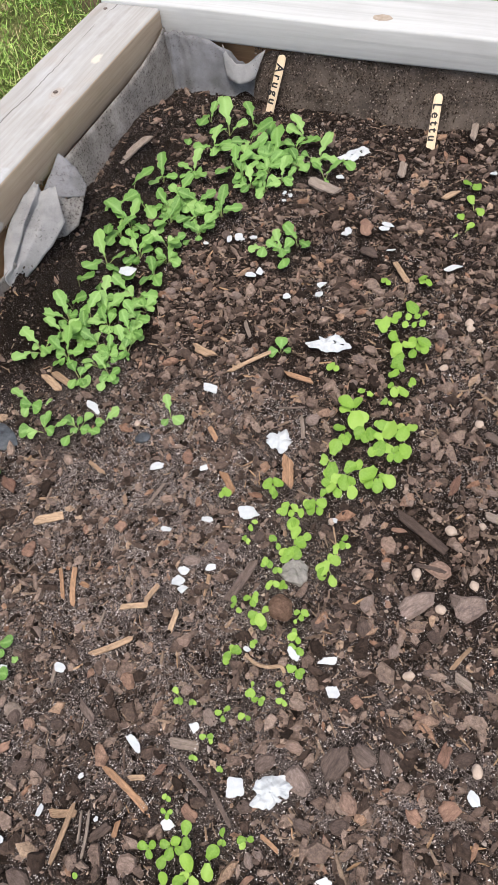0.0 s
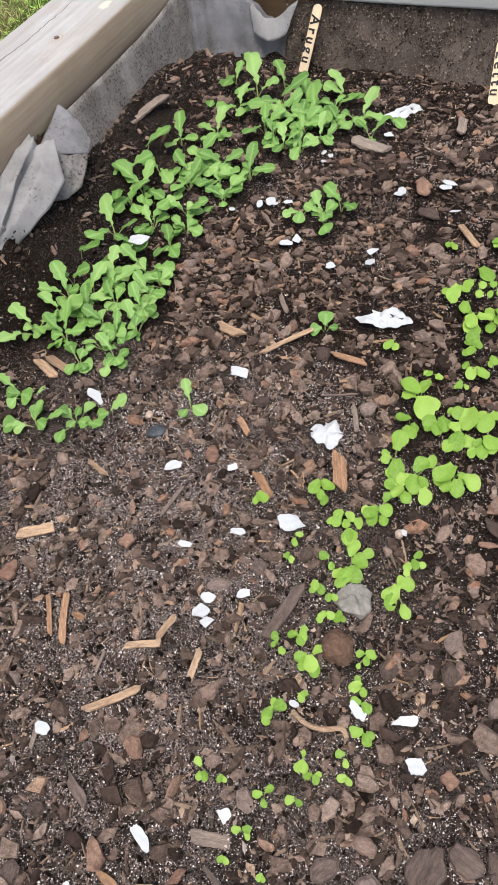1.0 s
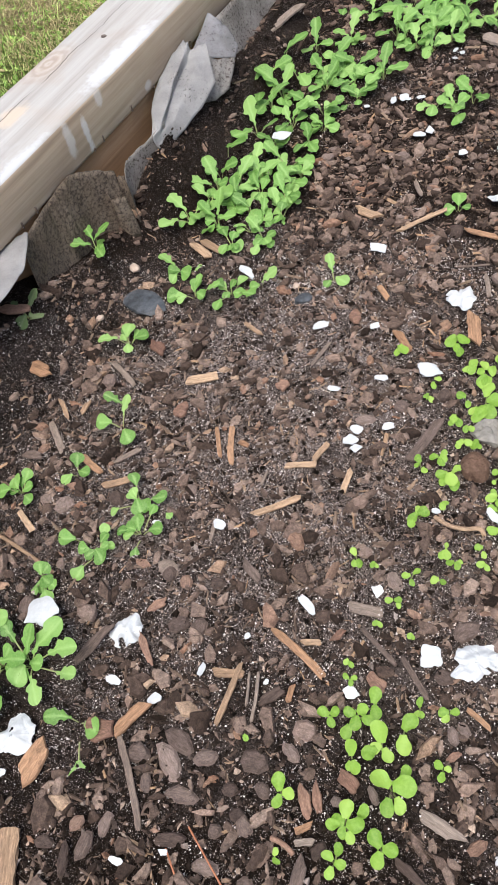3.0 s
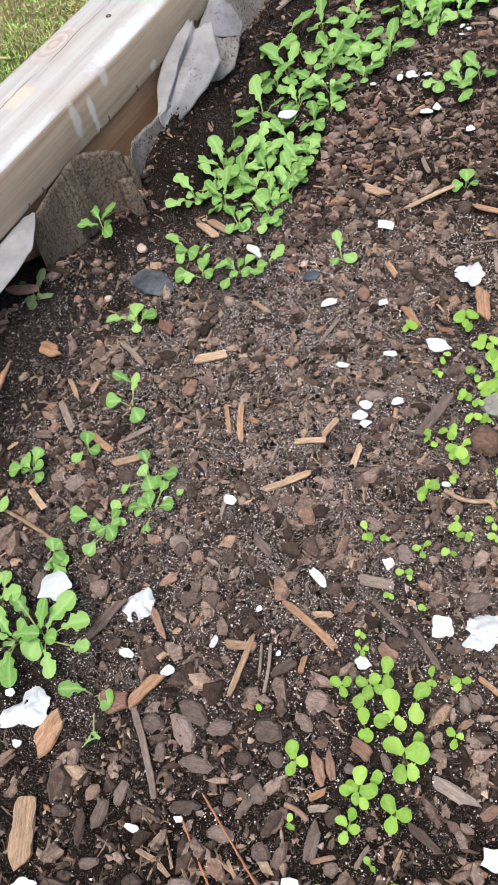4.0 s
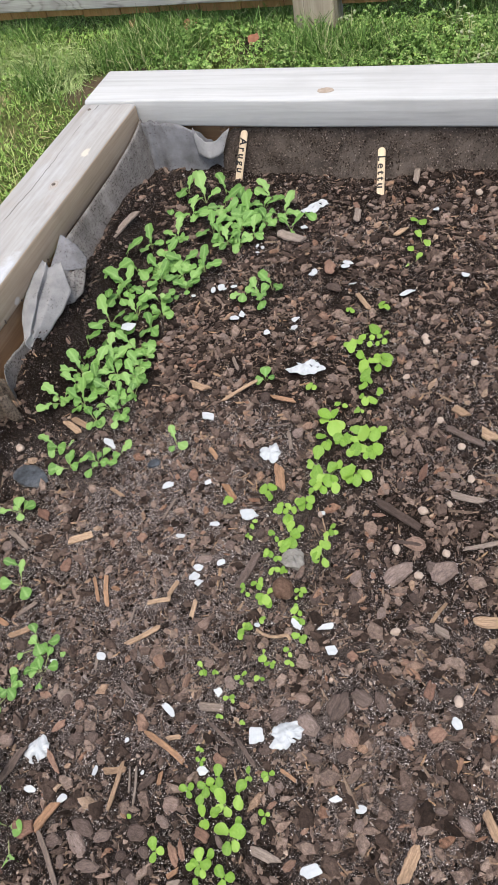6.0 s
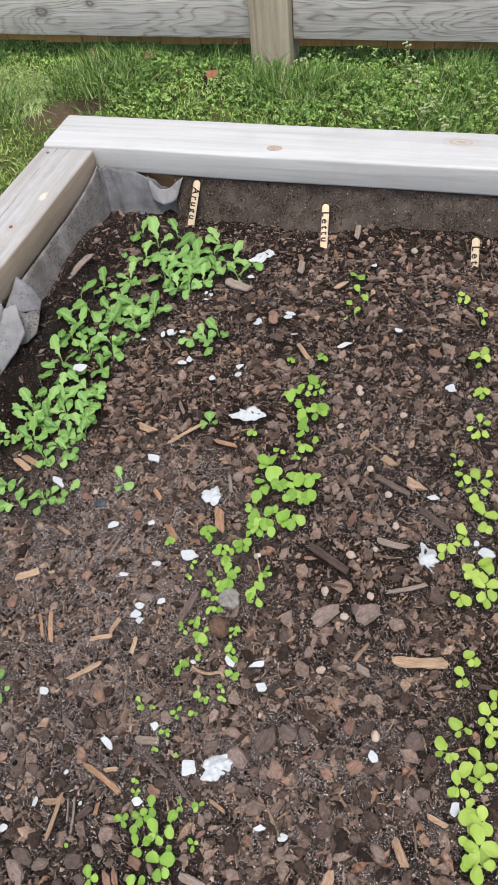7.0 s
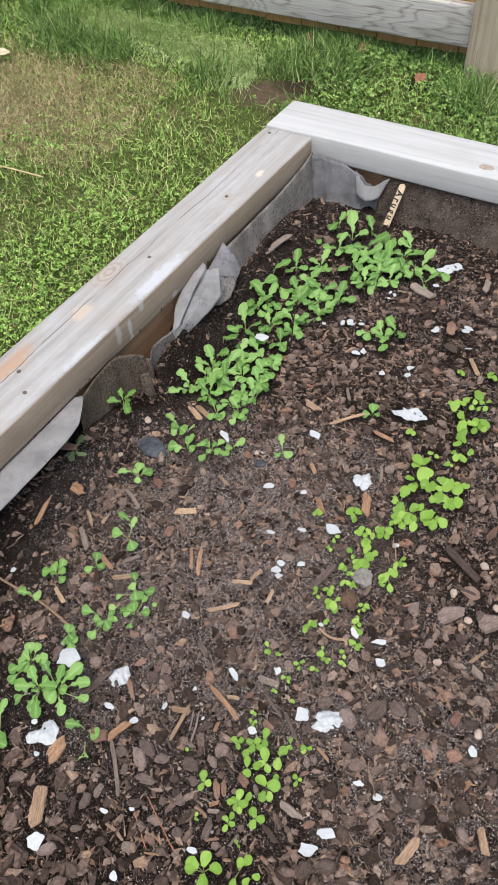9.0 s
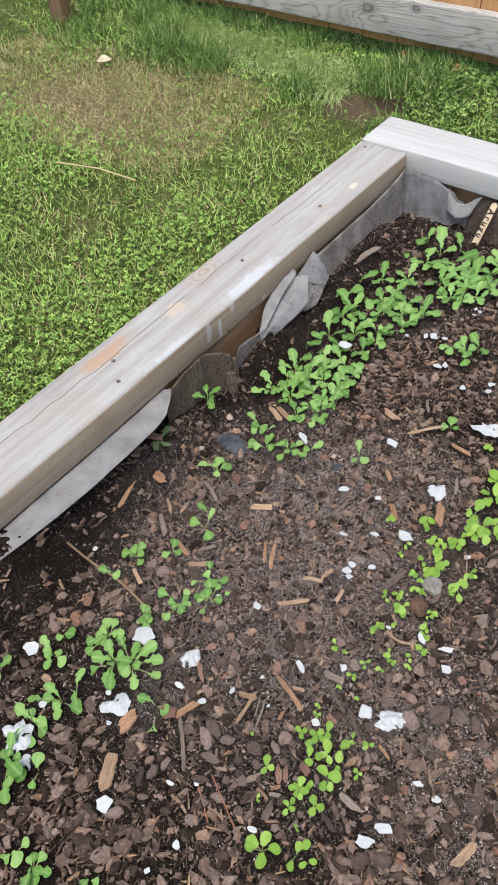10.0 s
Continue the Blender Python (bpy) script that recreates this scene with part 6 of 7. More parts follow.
lettuce(0.437, -0.123, (-23, 6, 12, 6), (157, 6, 12, 6))
pale_lettuce(0.657, -0.834, (-88, 2, 13, 10), (-161, 10, 8, 7), (13, 11, 9, 7), (170, 7, 11, 8))
pale_lettuce(0.659, -0.818, (109, 3, 15, 11), (-4, 2, 14, 10), (-160, 8, 11, 9), (179, 14, 9, 7), (-114, 11, 11, 9), (-72, 9, 12, 9))
pale_lettuce(0.659, -0.799, (-166, 4, 13, 9), (90, 2, 11, 9), (-43, 5, 11, 8), (-131, 10, 11, 8))
pale_lettuce(0.648, -0.792, (90, 4, 8, 7), (-109, 6, 13, 9), (-34, 5, 11, 8))
pale_lettuce(0.639, -0.775, (130, 2, 12, 9), (-129, 8, 10, 8), (-48, 7, 9, 8), (-105, 6, 8, 7))
pale_lettuce(0.656, -0.764, (17, 7, 9, 7), (-98, 7, 10, 8), (-156, 6, 8, 7), (6, 2, 8, 7))
pale_lettuce(0.654, -0.749, (-139, 14, 15, 11), (133, 2, 13, 10), (-83, 6, 14, 10), (-13, 11, 10, 8))
pale_lettuce(0.627, -0.746, (170, 3, 13, 10), (-137, 8, 8, 7), (-73, 7, 9, 7), (-34, 8, 8, 7))
pale_lettuce(0.662, -0.724, (118, 3, 10, 8), (-89, 7, 12, 9), (11, 3, 8, 7))
pale_lettuce(0.638, -0.722, (-166, 3, 14, 10), (-37, 6, 8, 7), (-110, 8, 7, 6))
pale_lettuce(0.660, -0.707, (143, 2, 13, 10), (-136, 8, 9, 7), (-45, 6, 10, 8))
pale_lettuce(0.664, -0.691, (111, 2, 10, 8), (-91, 4, 8, 7))
pale_lettuce(0.635, -0.674, (143, 2, 11, 8), (-66, 6, 9, 7), (-115, 8, 8, 7))
pale_lettuce(0.643, -0.649, (-153, 2, 12, 9), (-67, 8, 9, 8), (-106, 10, 9, 7))
pale_lettuce(0.624, -0.587, (-164, 5, 10, 8), (-43, 8, 14, 10), (-85, 8, 9, 7))
pale_lettuce(0.648, -0.575, (179, 7, 14, 10), (23, 2, 14, 10), (-52, 10, 13, 9), (-108, 13, 13, 9), (-83, 19, 11, 9))
pale_lettuce(0.638, -0.551, (-154, 10, 14, 10), (15, 2, 16, 12), (-11, 10, 16, 12), (-116, 14, 13, 10), (-60, 14, 13, 10), (-93, 11, 13, 10))
pale_lettuce(0.608, -0.532, (-134, 10, 12, 9), (-74, 4, 13, 10), (-114, 18, 10, 8), (7, 7, 9, 8))
pale_lettuce(0.624, -0.519, (151, 5, 15, 11), (-87, 7, 11, 8), (-158, 7, 9, 7))
pale_lettuce(0.639, -0.492, (147, 2, 17, 12), (-9, 5, 15, 11), (-89, 15, 13, 9), (-68, 18, 10, 8))
pale_lettuce(0.630, -0.444, (126, 3, 14, 10), (-21, 9, 13, 10), (-122, 17, 9, 7), (-95, 28, 15, 11), (-64, 17, 11, 9), (46, 16, 10, 8))
pale_lettuce(0.613, -0.436, (-165, 5, 10, 8), (-54, 8, 12, 9), (-94, 14, 8, 7))
pale_lettuce(0.603, -0.416, (154, 3, 8, 7), (-53, 9, 9, 7), (-93, 9, 5, 5))
pale_lettuce(0.625, -0.358, (103, 5, 11, 9), (-137, 14, 9, 7), (-95, 18, 10, 8), (4, 8, 10, 8), (-67, 18, 11, 9), (-104, 22, 8, 7))
pale_lettuce(0.623, -0.308, (-123, 7, 13, 9), (-46, 7, 12, 9), (-122, 13, 8, 7), (-87, 13, 8, 7))
pale_lettuce(0.615, -0.260, (-151, 4, 13, 10), (37, 6, 13, 10), (-140, 11, 9, 7), (-22, 10, 11, 9), (-90, 19, 10, 8), (-23, 4, 10, 8))
pale_lettuce(0.614, -0.179, (178, 3, 11, 8), (-78, 5, 9, 7), (-90, 20, 8, 7))
pale_lettuce(0.587, -0.151, (-169, 4, 10, 8), (-120, 12, 8, 7), (-59, 7, 10, 8), (-80, 14, 8, 7))

# ---------------------------------------------------------------- eggshells: place, length and width in mm, turn
eggshell(0.412, -0.815, 15, 13, 22)
eggshell(0.377, -0.852, 9, 7, -9)
eggshell(0.332, -0.812, 15, 6, -34)
eggshell(0.368, -0.787, 9, 7, -10)
eggshell(0.387, -0.971, 8, 5, 8)
eggshell(0.307, -0.845, 4, 4, 24)
eggshell(0.330, -0.866, 4, 3, -83)
eggshell(0.182, -0.884, 24, 21, 10, lift=0.009)
eggshell(0.291, -0.875, 8, 4, -81)
eggshell(0.242, -0.902, 10, 5, 7)
eggshell(0.272, -0.901, 8, 6, 34)
eggshell(0.214, -0.974, 6, 4, 11)
eggshell(0.302, -0.983, 9, 5, 9)
eggshell(0.322, -0.969, 6, 3, 13)
eggshell(0.265, -1.032, 15, 14, 51)
eggshell(0.193, -0.952, 6, 5, 45)
eggshell(0.342, -1.020, 7, 6, -53)
eggshell(0.336, -1.050, 6, 6, 34)
eggshell(0.093, -0.964, 16, 14, 42)
eggshell(0.152, -1.001, 7, 7, 28)
eggshell(0.055, -0.831, 8, 5, 87)
eggshell(0.472, -0.919, 16, 14, 1)
eggshell(0.480, -0.900, 16, 9, 13)
eggshell(0.341, -0.604, 18, 13, 31)
eggshell(0.310, -0.673, 9, 7, 24)
eggshell(0.308, -0.683, 11, 10, 31)
eggshell(0.315, -0.688, 9, 7, 22)
eggshell(0.330, -0.662, 10, 6, 28)
eggshell(0.278, -0.640, 9, 5, 7)
eggshell(0.244, -0.584, 14, 9, 29)
eggshell(0.286, -0.573, 9, 6, 47)
eggshell(0.254, -0.481, 21, 9, -21)
eggshell(0.308, -0.620, 11, 5, -3)
eggshell(0.254, -0.781, 9, 7, -17)
eggshell(0.152, -0.537, 20, 8, -32)
eggshell(0.212, -0.796, 7, 4, 6)
eggshell(0.238, -0.322, 11, 9, -10)
eggshell(0.246, -0.317, 12, 10, -57)
eggshell(0.287, -0.344, 8, 7, 4)
eggshell(0.172, -0.292, 6, 5, -19)
eggshell(0.271, -0.302, 6, 3, -10)
eggshell(0.205, -0.275, 12, 10, -66)
eggshell(0.221, -0.269, 8, 6, 20)
eggshell(0.446, -0.707, 16, 7, 22)
eggshell(0.456, -0.731, 11, 9, -1)
eggshell(0.419, -0.711, 12, 6, -37)
eggshell(0.383, -0.718, 7, 4, -20)
eggshell(0.414, -0.585, 6, 4, -45)
eggshell(0.361, -0.228, 11, 7, 8)
eggshell(0.376, -0.254, 10, 3, 24)
eggshell(0.319, -0.322, 10, 9, 28)
eggshell(0.320, -0.336, 13, 10, -84)
eggshell(0.322, -0.247, 11, 8, 62)
eggshell(0.233, -0.194, 6, 5, 19)
eggshell(0.240, -0.194, 11, 6, -64)
eggshell(0.235, -0.204, 6, 4, -2)
eggshell(0.287, -0.148, 13, 7, 22)
eggshell(0.196, -0.280, 9, 6, -78)
eggshell(0.211, -0.278, 6, 4, 36)
eggshell(0.586, -0.313, 16, 12, -78)
eggshell(0.444, -0.261, 20, 9, 29)
eggshell(0.584, -0.474, 14, 7, 9)
eggshell(0.509, -0.226, 10, 7, -5)
eggshell(0.363, -0.222, 13, 9, 14)
eggshell(0.566, -0.765, 11, 7, -54)
eggshell(0.506, -0.850, 8, 6, 22)
eggshell(0.486, -0.849, 10, 5, 15)
eggshell(0.647, -0.533, 16, 13, -30)
eggshell(0.638, -0.793, 15, 6, 76)
eggshell(0.635, -0.525, 7, 6, -33)
eggshell(0.457, -0.100, 9, 8, -85)
eggshell(0.324, -0.241, 13, 7, -76)
eggshell(0.288, -0.090, 50, 25, 51, True)
eggshell(0.350, -0.397, 48, 22, 6, True, label='long torn crumpled strip of white eggshell')
eggshell(0.340, -0.519, 28, 33, 15, True, label='crumpled flower-like heap of white eggshell')
eggshell(0.436, -0.810, 24, 36, -38, True, label='large crumpled white eggshell with holes')
eggshell(0.588, -0.549, 40, 22, -57, True, label='crescent of broken white eggshell')
eggshell(0.111, -0.369, 18, 15, 14, lift=0.02, label='white eggshell caught among arugula leaves')
eggshell(0.233, -0.871, 28, 24, 58, True, label='torn curved white eggshell with ragged rim')
eggshell(0.208, -0.955, 35, 25, 47, True, label='torn curved white eggshell with ragged rim')
eggshell(0.157, -1.037, 32, 38, 37, True, label='large broken white eggshells among arugula leaves')
eggshell(0.181, -1.051, 18, 19, 35, True, label='large broken white eggshells among arugula leaves')

# ---------------------------------------------------------------- wood and bark pieces: place, length and width in mm, turn
wood_chip(0.340, -0.842, 47, 5.0, -21, **ORANGEWOOD)
wood_chip(0.217, -0.716, 28, 3.3, -57, **ORANGEWOOD)
wood_chip(0.228, -0.715, 35, 4.7, -64, **ORANGEWOOD)
wood_chip(0.236, -0.711, 9, 4.4, -0, **ORANGEWOOD)
wood_chip(0.284, -0.715, 22, 4.9, 24, **TANWOOD)
wood_chip(0.293, -0.700, 18, 4.3, 75, **TANWOOD)
wood_chip(0.281, -0.751, 36, 4.8, 38, **TANWOOD)
wood_chip(0.319, -0.715, 19, 4.2, -87, **TANWOOD)
wood_chip(0.175, -0.664, 25, 8.3, 32, **TANWOOD)
wood_chip(0.311, -0.577, 23, 6.7, -45, **ORANGEWOOD)
wood_chip(0.358, -0.550, 31, 10.1, -70, **ORANGEWOOD)
wood_chip(0.278, -0.532, 17, 5.0, -44, **ORANGEWOOD)
wood_chip(0.333, -0.441, 28, 5.7, -3, **ORANGEWOOD)
wood_chip(0.280, -0.437, 47, 4.3, 47, **TANWOOD)
wood_chip(0.334, -0.475, 30, 1.5, 15, **GREYCHIP)
wood_chip(0.353, -0.493, 27, 3.9, -68, **GREYCHIP)
wood_chip(0.227, -0.435, 23, 8.9, -13, **TANWOOD)
wood_chip(0.103, -0.512, 29, 7.3, -19, **TANWOOD)
wood_chip(0.094, -0.520, 29, 7.9, -27, **TANWOOD)
wood_chip(0.190, -0.602, 20, 3.5, -21, **TANWOOD)
wood_chip(0.041, -0.756, 50, 5.8, -70, **ORANGEWOOD)
wood_chip(0.046, -0.708, 27, 13.5, -3, **ORANGEWOOD)
wood_chip(0.078, -0.727, 23, 3.8, -40, **TANWOOD)
wood_chip(0.096, -0.721, 13, 4.6, -82, **TANWOOD)
wood_chip(0.105, -0.677, 33, 4.4, -27, **GREYCHIP)
wood_chip(0.159, -0.752, 20, 4.2, 53, **GREYCHIP)
wood_chip(0.164, -0.776, 22, 6.2, 34, **TANWOOD)
wood_chip(0.121, -0.830, 32, 4.7, -26, **TANWOOD)
wood_chip(0.136, -0.768, 23, 5.3, -19, **ORANGEWOOD)
wood_chip(0.266, -0.917, 23, 8.0, 71, **ORANGEWOOD)
wood_chip(0.227, -0.961, 28, 16.6, 88, **ORANGEWOOD)
wood_chip(0.286, -0.948, 51, 4.0, -46, **GREYCHIP)
wood_chip(0.249, -1.009, 33, 12.2, -61, **TANWOOD)
wood_chip(0.218, -0.888, 33, 7.4, 78, **DARKCHIP)
wood_chip(0.250, -0.876, 24, 6.1, -41, **REDCHIP, ragged=0.2)
wood_chip(0.314, -0.882, 39, 3.7, -84, **TANWOOD)
wood_chip(0.308, -0.871, 18, 5.3, 20, **TANWOOD)
wood_chip(0.242, -0.848, 14, 7.5, 54, **REDCHIP, ragged=0.2)
wood_chip(0.322, -0.874, 20, 1.6, -69, **GREYCHIP)
wood_chip(0.328, -0.877, 29, 2.0, -72, **GREYCHIP)
wood_chip(0.365, -0.799, 21, 7.1, 12, **GREYCHIP)
wood_chip(0.407, -0.830, 28, 3.3, -40, **DARKCHIP)
wood_chip(0.381, -0.819, 30, 3.0, -27, **DARKCHIP)
wood_chip(0.343, -0.832, 12, 3.8, 20, **TANWOOD)
wood_chip(0.446, -0.840, 15, 2.9, -20, **ORANGEWOOD)
wood_chip(0.440, -0.865, 10, 4.8, 49, **REDCHIP, ragged=0.2)
wood_chip(0.395, -0.899, 16, 9.1, -29, **REDCHIP, ragged=0.2)
wood_chip(0.443, -0.900, 21, 7.1, -10, **GREYCHIP)
wood_chip(0.378, -0.917, 18, 5.9, -50, **REDCHIP, ragged=0.2)
wood_chip(0.383, -0.913, 15, 4.7, -58, **REDCHIP, ragged=0.2)
wood_chip(0.383, -0.929, 9, 3.5, 46, **ORANGEWOOD)
wood_chip(0.386, -0.935, 10, 3.5, 28, **GREYCHIP)
wood_chip(0.389, -0.950, 20, 7.6, -85, **DARKCHIP)
wood_chip(0.438, -0.926, 21, 5.3, -18, **DARKCHIP)
wood_chip(0.397, -0.955, 12, 2.2, 37, **REDCHIP, ragged=0.2)
wood_chip(0.414, -0.946, 12, 2.4, 79, **GREYCHIP)
wood_chip(0.336, -0.873, 18, 6.8, 56, **DARKCHIP)
wood_chip(0.346, -0.867, 10, 3.5, -82, **ORANGEWOOD)
wood_chip(0.356, -0.821, 12, 5.5, 59, **REDCHIP, ragged=0.2)
wood_chip(0.388, -0.841, 14, 9.2, -27, **REDCHIP, ragged=0.2)
wood_chip(0.358, -0.665, 41, 7.9, 77, **DARKCHIP)
wood_chip(0.288, -0.803, 26, 6.6, -33, **DARKCHIP)
wood_chip(0.252, -0.930, 18, 14.0, 33, **REDCHIP, ragged=0.2)
wood_chip(0.172, -0.696, 12, 14.8, 14, **REDCHIP, ragged=0.2)
wood_chip(0.118, -0.642, 23, 11.7, -26, **REDCHIP, ragged=0.2)
wood_chip(0.241, -0.652, 10, 13.6, 21, **REDCHIP, ragged=0.2)
wood_chip(0.266, -0.564, 10, 14.8, 17, **REDCHIP, ragged=0.2)
wood_chip(0.017, -0.681, 33, 10.5, 17, **REDCHIP, ragged=0.2)
wood_chip(0.080, -0.774, 21, 8.9, 11, **DARKCHIP)
wood_chip(0.092, -0.755, 33, 6.0, -39, **GREYCHIP)
wood_chip(0.250, -0.785, 17, 2.9, -75, **GREYCHIP)
wood_chip(0.263, -0.732, 13, 2.2, -86, **GREYCHIP)
wood_chip(0.262, -0.397, 23, 4.2, -56, **GREYCHIP)
wood_chip(0.255, -0.611, 26, 3.1, 79, **GREYCHIP)
wood_chip(0.394, -0.280, 32, 6.4, -51, **TANWOOD)
wood_chip(0.039, -0.192, 63, 10.8, 80, **GREYCHIP)
wood_chip(0.272, -0.167, 42, 13.6, -21, **GREYCHIP)
wood_chip(0.355, -0.268, 21, 12.2, -19, **DARKCHIP)
wood_chip(0.342, -0.236, 19, 12.5, -70, **REDCHIP, ragged=0.2)
wood_chip(0.467, -0.576, 14, 4.3, 9, **REDCHIP, ragged=0.2)
wood_chip(0.346, -0.085, 19, 8.5, -58, **REDCHIP, ragged=0.2)
wood_chip(0.474, -0.731, 10, 9.4, 0, **REDCHIP, ragged=0.2)
wood_chip(0.595, -0.666, 51, 10.8, 12, **TANWOOD)
wood_chip(0.599, -0.838, 21, 6.9, -57, **TANWOOD)
wood_chip(0.529, -0.436, 17, 9.3, -33, **TANWOOD)
wood_chip(0.561, -0.461, 17, 12.2, -32, **TANWOOD)
wood_chip(0.416, -0.140, 19, 7.6, -125, **TANWOOD)
wood_chip(0.539, -0.671, 24, 3.2, -116, **TANWOOD)
wood_chip(0.625, -0.806, 17, 4.5, -14, **TANWOOD)
wood_chip(0.549, -0.541, 32, 7.5, -8, **GREYCHIP)
wood_chip(0.572, -0.590, 41, 4.5, 24, **GREYCHIP)
wood_chip(0.544, -0.689, 14, 7.4, -21, **GREYCHIP)
wood_chip(0.419, -0.023, 37, 8.3, -86, **GREYCHIP)
wood_chip(0.353, -0.113, 28, 9.4, -84, **GREYCHIP)
wood_chip(0.486, -0.572, 52, 8.9, -27, **DARKCHIP)
wood_chip(0.532, -0.626, 25, 16.3, -16, **DARKCHIP)
wood_chip(0.501, -0.603, 24, 3.9, 2, **DARKCHIP)
wood_chip(0.489, -0.766, 18, 13.4, -19, **DARKCHIP)
wood_chip(0.490, -0.719, 10, 3.7, 134, **DARKCHIP)
wood_chip(0.589, -0.504, 42, 8.3, -36, **DARKCHIP)
wood_chip(0.538, -0.466, 44, 7.4, -25, **DARKCHIP)
wood_chip(0.656, -0.676, 16, 6.5, 5, **DARKCHIP)
wood_chip(0.561, -0.262, 21, 12.5, -24, **REDCHIP, ragged=0.2)
wood_chip(0.503, -0.520, 24, 7.1, 80, **REDCHIP, ragged=0.2)
wood_chip(0.552, -0.779, 14, 12.2, 57, **REDCHIP, ragged=0.2)
wood_chip(0.476, -0.647, 8, 5.5, -51, **REDCHIP, ragged=0.2)
wood_chip(0.340, -0.223, 23, 13.1, -62, **REDCHIP, ragged=0.2)
wood_chip(0.530, -0.792, 11, 10.1, -29, **REDCHIP, ragged=0.2)
wood_chip(0.559, -0.148, 15, 10.5, -43, **REDCHIP, ragged=0.2)
wood_chip(0.417, -0.071, 16, 8.0, 133, **REDCHIP, ragged=0.2)
wood_chip(0.542, -0.745, 21, 9.3, -93, **REDCHIP, ragged=0.2)
wood_chip(0.472, -0.777, 26, 16.6, 78, **DARKCHIP)
wood_chip(0.546, -0.878, 28, 8.5, 76, **TANWOOD)

# the largest bark flakes: place, length and width in mm, turn
FLAKES = []


def bark_flake(x, y, length, width, turn):
    keep_clear(x, y, 0.0004 * width, 0.0006 * length, turn)
    FLAKES.append((x, y, length, width, turn))


bark_flake(0.300, -0.916, 23, 11, -16)
bark_flake(0.300, -0.929, 28, 12, -33)
bark_flake(0.316, -0.941, 22, 9, 12)
bark_flake(0.319, -0.919, 15, 10, 32)
bark_flake(0.282, -0.932, 15, 12, 14)
bark_flake(0.281, -0.985, 17, 10, -89)
bark_flake(0.285, -0.971, 16, 7, -89)
bark_flake(0.321, -0.962, 19, 8, 31)
bark_flake(0.261, -0.853, 16, 12, 25)
bark_flake(0.237, -0.825, 13, 11, -56)
bark_flake(0.251, -0.826, 11, 10, -66)
bark_flake(0.271, -0.818, 11, 10, 11)
bark_flake(0.270, -0.977, 11, 7, 60)
bark_flake(0.276, -0.995, 19, 6, -64)
bark_flake(0.289, -1.006, 13, 6, 27)
bark_flake(0.261, -0.992, 11, 7, 24)
bark_flake(0.344, -0.966, 16, 9, 14)
bark_flake(0.164, -0.884, 16, 13, -73)
bark_flake(0.341, -0.949, 9, 8, 11)
bark_flake(0.314, -1.004, 12, 7, 25)
bark_flake(0.422, -0.824, 11, 9, -6)
bark_flake(0.363, -0.883, 15, 15, 0)
bark_flake(0.345, -0.909, 18, 15, -1)
bark_flake(0.360, -0.897, 15, 7, -25)
bark_flake(0.355, -0.921, 11, 8, -21)
bark_flake(0.354, -0.941, 13, 9, -35)
bark_flake(0.394, -0.935, 11, 7, 78)
bark_flake(0.402, -0.957, 9, 7, 24)
bark_flake(0.368, -0.965, 12, 10, -7)
bark_flake(0.441, -0.848, 10, 7, -46)
bark_flake(0.463, -0.900, 13, 7, 53)
bark_flake(0.409, -0.900, 11, 5, -46)
bark_flake(0.393, -0.910, 6, 6, -69)
bark_flake(0.282, -0.503, 12, 12, -77)
bark_flake(0.311, -0.440, 19, 13, -81)
bark_flake(0.332, -0.640, 13, 11, -52)
bark_flake(0.312, -0.661, 16, 10, 30)
bark_flake(0.138, -0.807, 15, 15, -77)
bark_flake(0.376, -0.776, 17, 9, -43)
bark_flake(0.426, -0.792, 18, 12, 51)
bark_flake(0.339, -0.928, 9, 8, 35)
bark_flake(0.348, -0.937, 9, 8, 36)
bark_flake(0.497, -0.638, 37, 18, 52)
bark_flake(0.508, -0.601, 22, 15, -6)
bark_flake(0.538, -0.626, 30, 21, 53)
bark_flake(0.517, -0.660, 15, 12, 34)
bark_flake(0.599, -0.742, 19, 19, -26)
bark_flake(0.555, -0.742, 17, 11, 33)
bark_flake(0.505, -0.765, 20, 10, -59)
bark_flake(0.488, -0.767, 20, 11, -37)
bark_flake(0.486, -0.813, 15, 12, 33)
bark_flake(0.537, -0.835, 16, 12, 32)
bark_flake(0.451, -0.796, 25, 17, -38)

# ---------------------------------------------------------------- stones, stems and needles
rock(0.076, -0.596, 44, 29, 10, 4, M_STONE, "slate_stone", "dark blue-grey smooth slate stone in the soil")
rock(0.397, -0.678, 19, 20, 18, 21, M_CLOD, "soil_clod", "rounded brown clod beside lettuce seedlings")
rock(0.397, -0.643, 22, 20, 15, 16, M_ROCK, "grey_rock", "pale grey rough rock chip beside lettuce seedlings")
rock(0.053, -0.631, 7, 6, 5, 58, M_PEBBLE, "pebble", "small pale round pebble on dark soil")
rock(0.050, -0.566, 9, 11, 7, 55, M_PEBBLE, "pebble", "small pale round pebble near the fabric")
rock(0.202, -0.541, 6, 7, 4, 18, M_PEBBLE, "pebble", "small tan pebble on the soil")
rock(0.217, -0.558, 15, 12, 7, 46, M_STONE, "slate_chip", "small grey slate chip on the soil")
rock(0.565, -0.747, 8, 10, 6, 17, M_PEBBLE, "pebble", "small pale round pebble on the mulch")
rock(0.509, -0.562, 10, 9, 6, 14, M_PEBBLE, "pebble", "small pale round pebble on the mulch")
rock(0.491, -0.610, 7, 11, 6, 14, M_PEBBLE, "pebble", "small pale round pebble on the mulch")
rock(0.508, -0.056, 9, 10, 7, 10, M_PEBBLE, "pebble", "small white pebble near the end wall")
rock(0.477, -0.330, 9, 9, 6, 9, M_PEBBLE, "pebble", "small pale round pebble on the mulch")
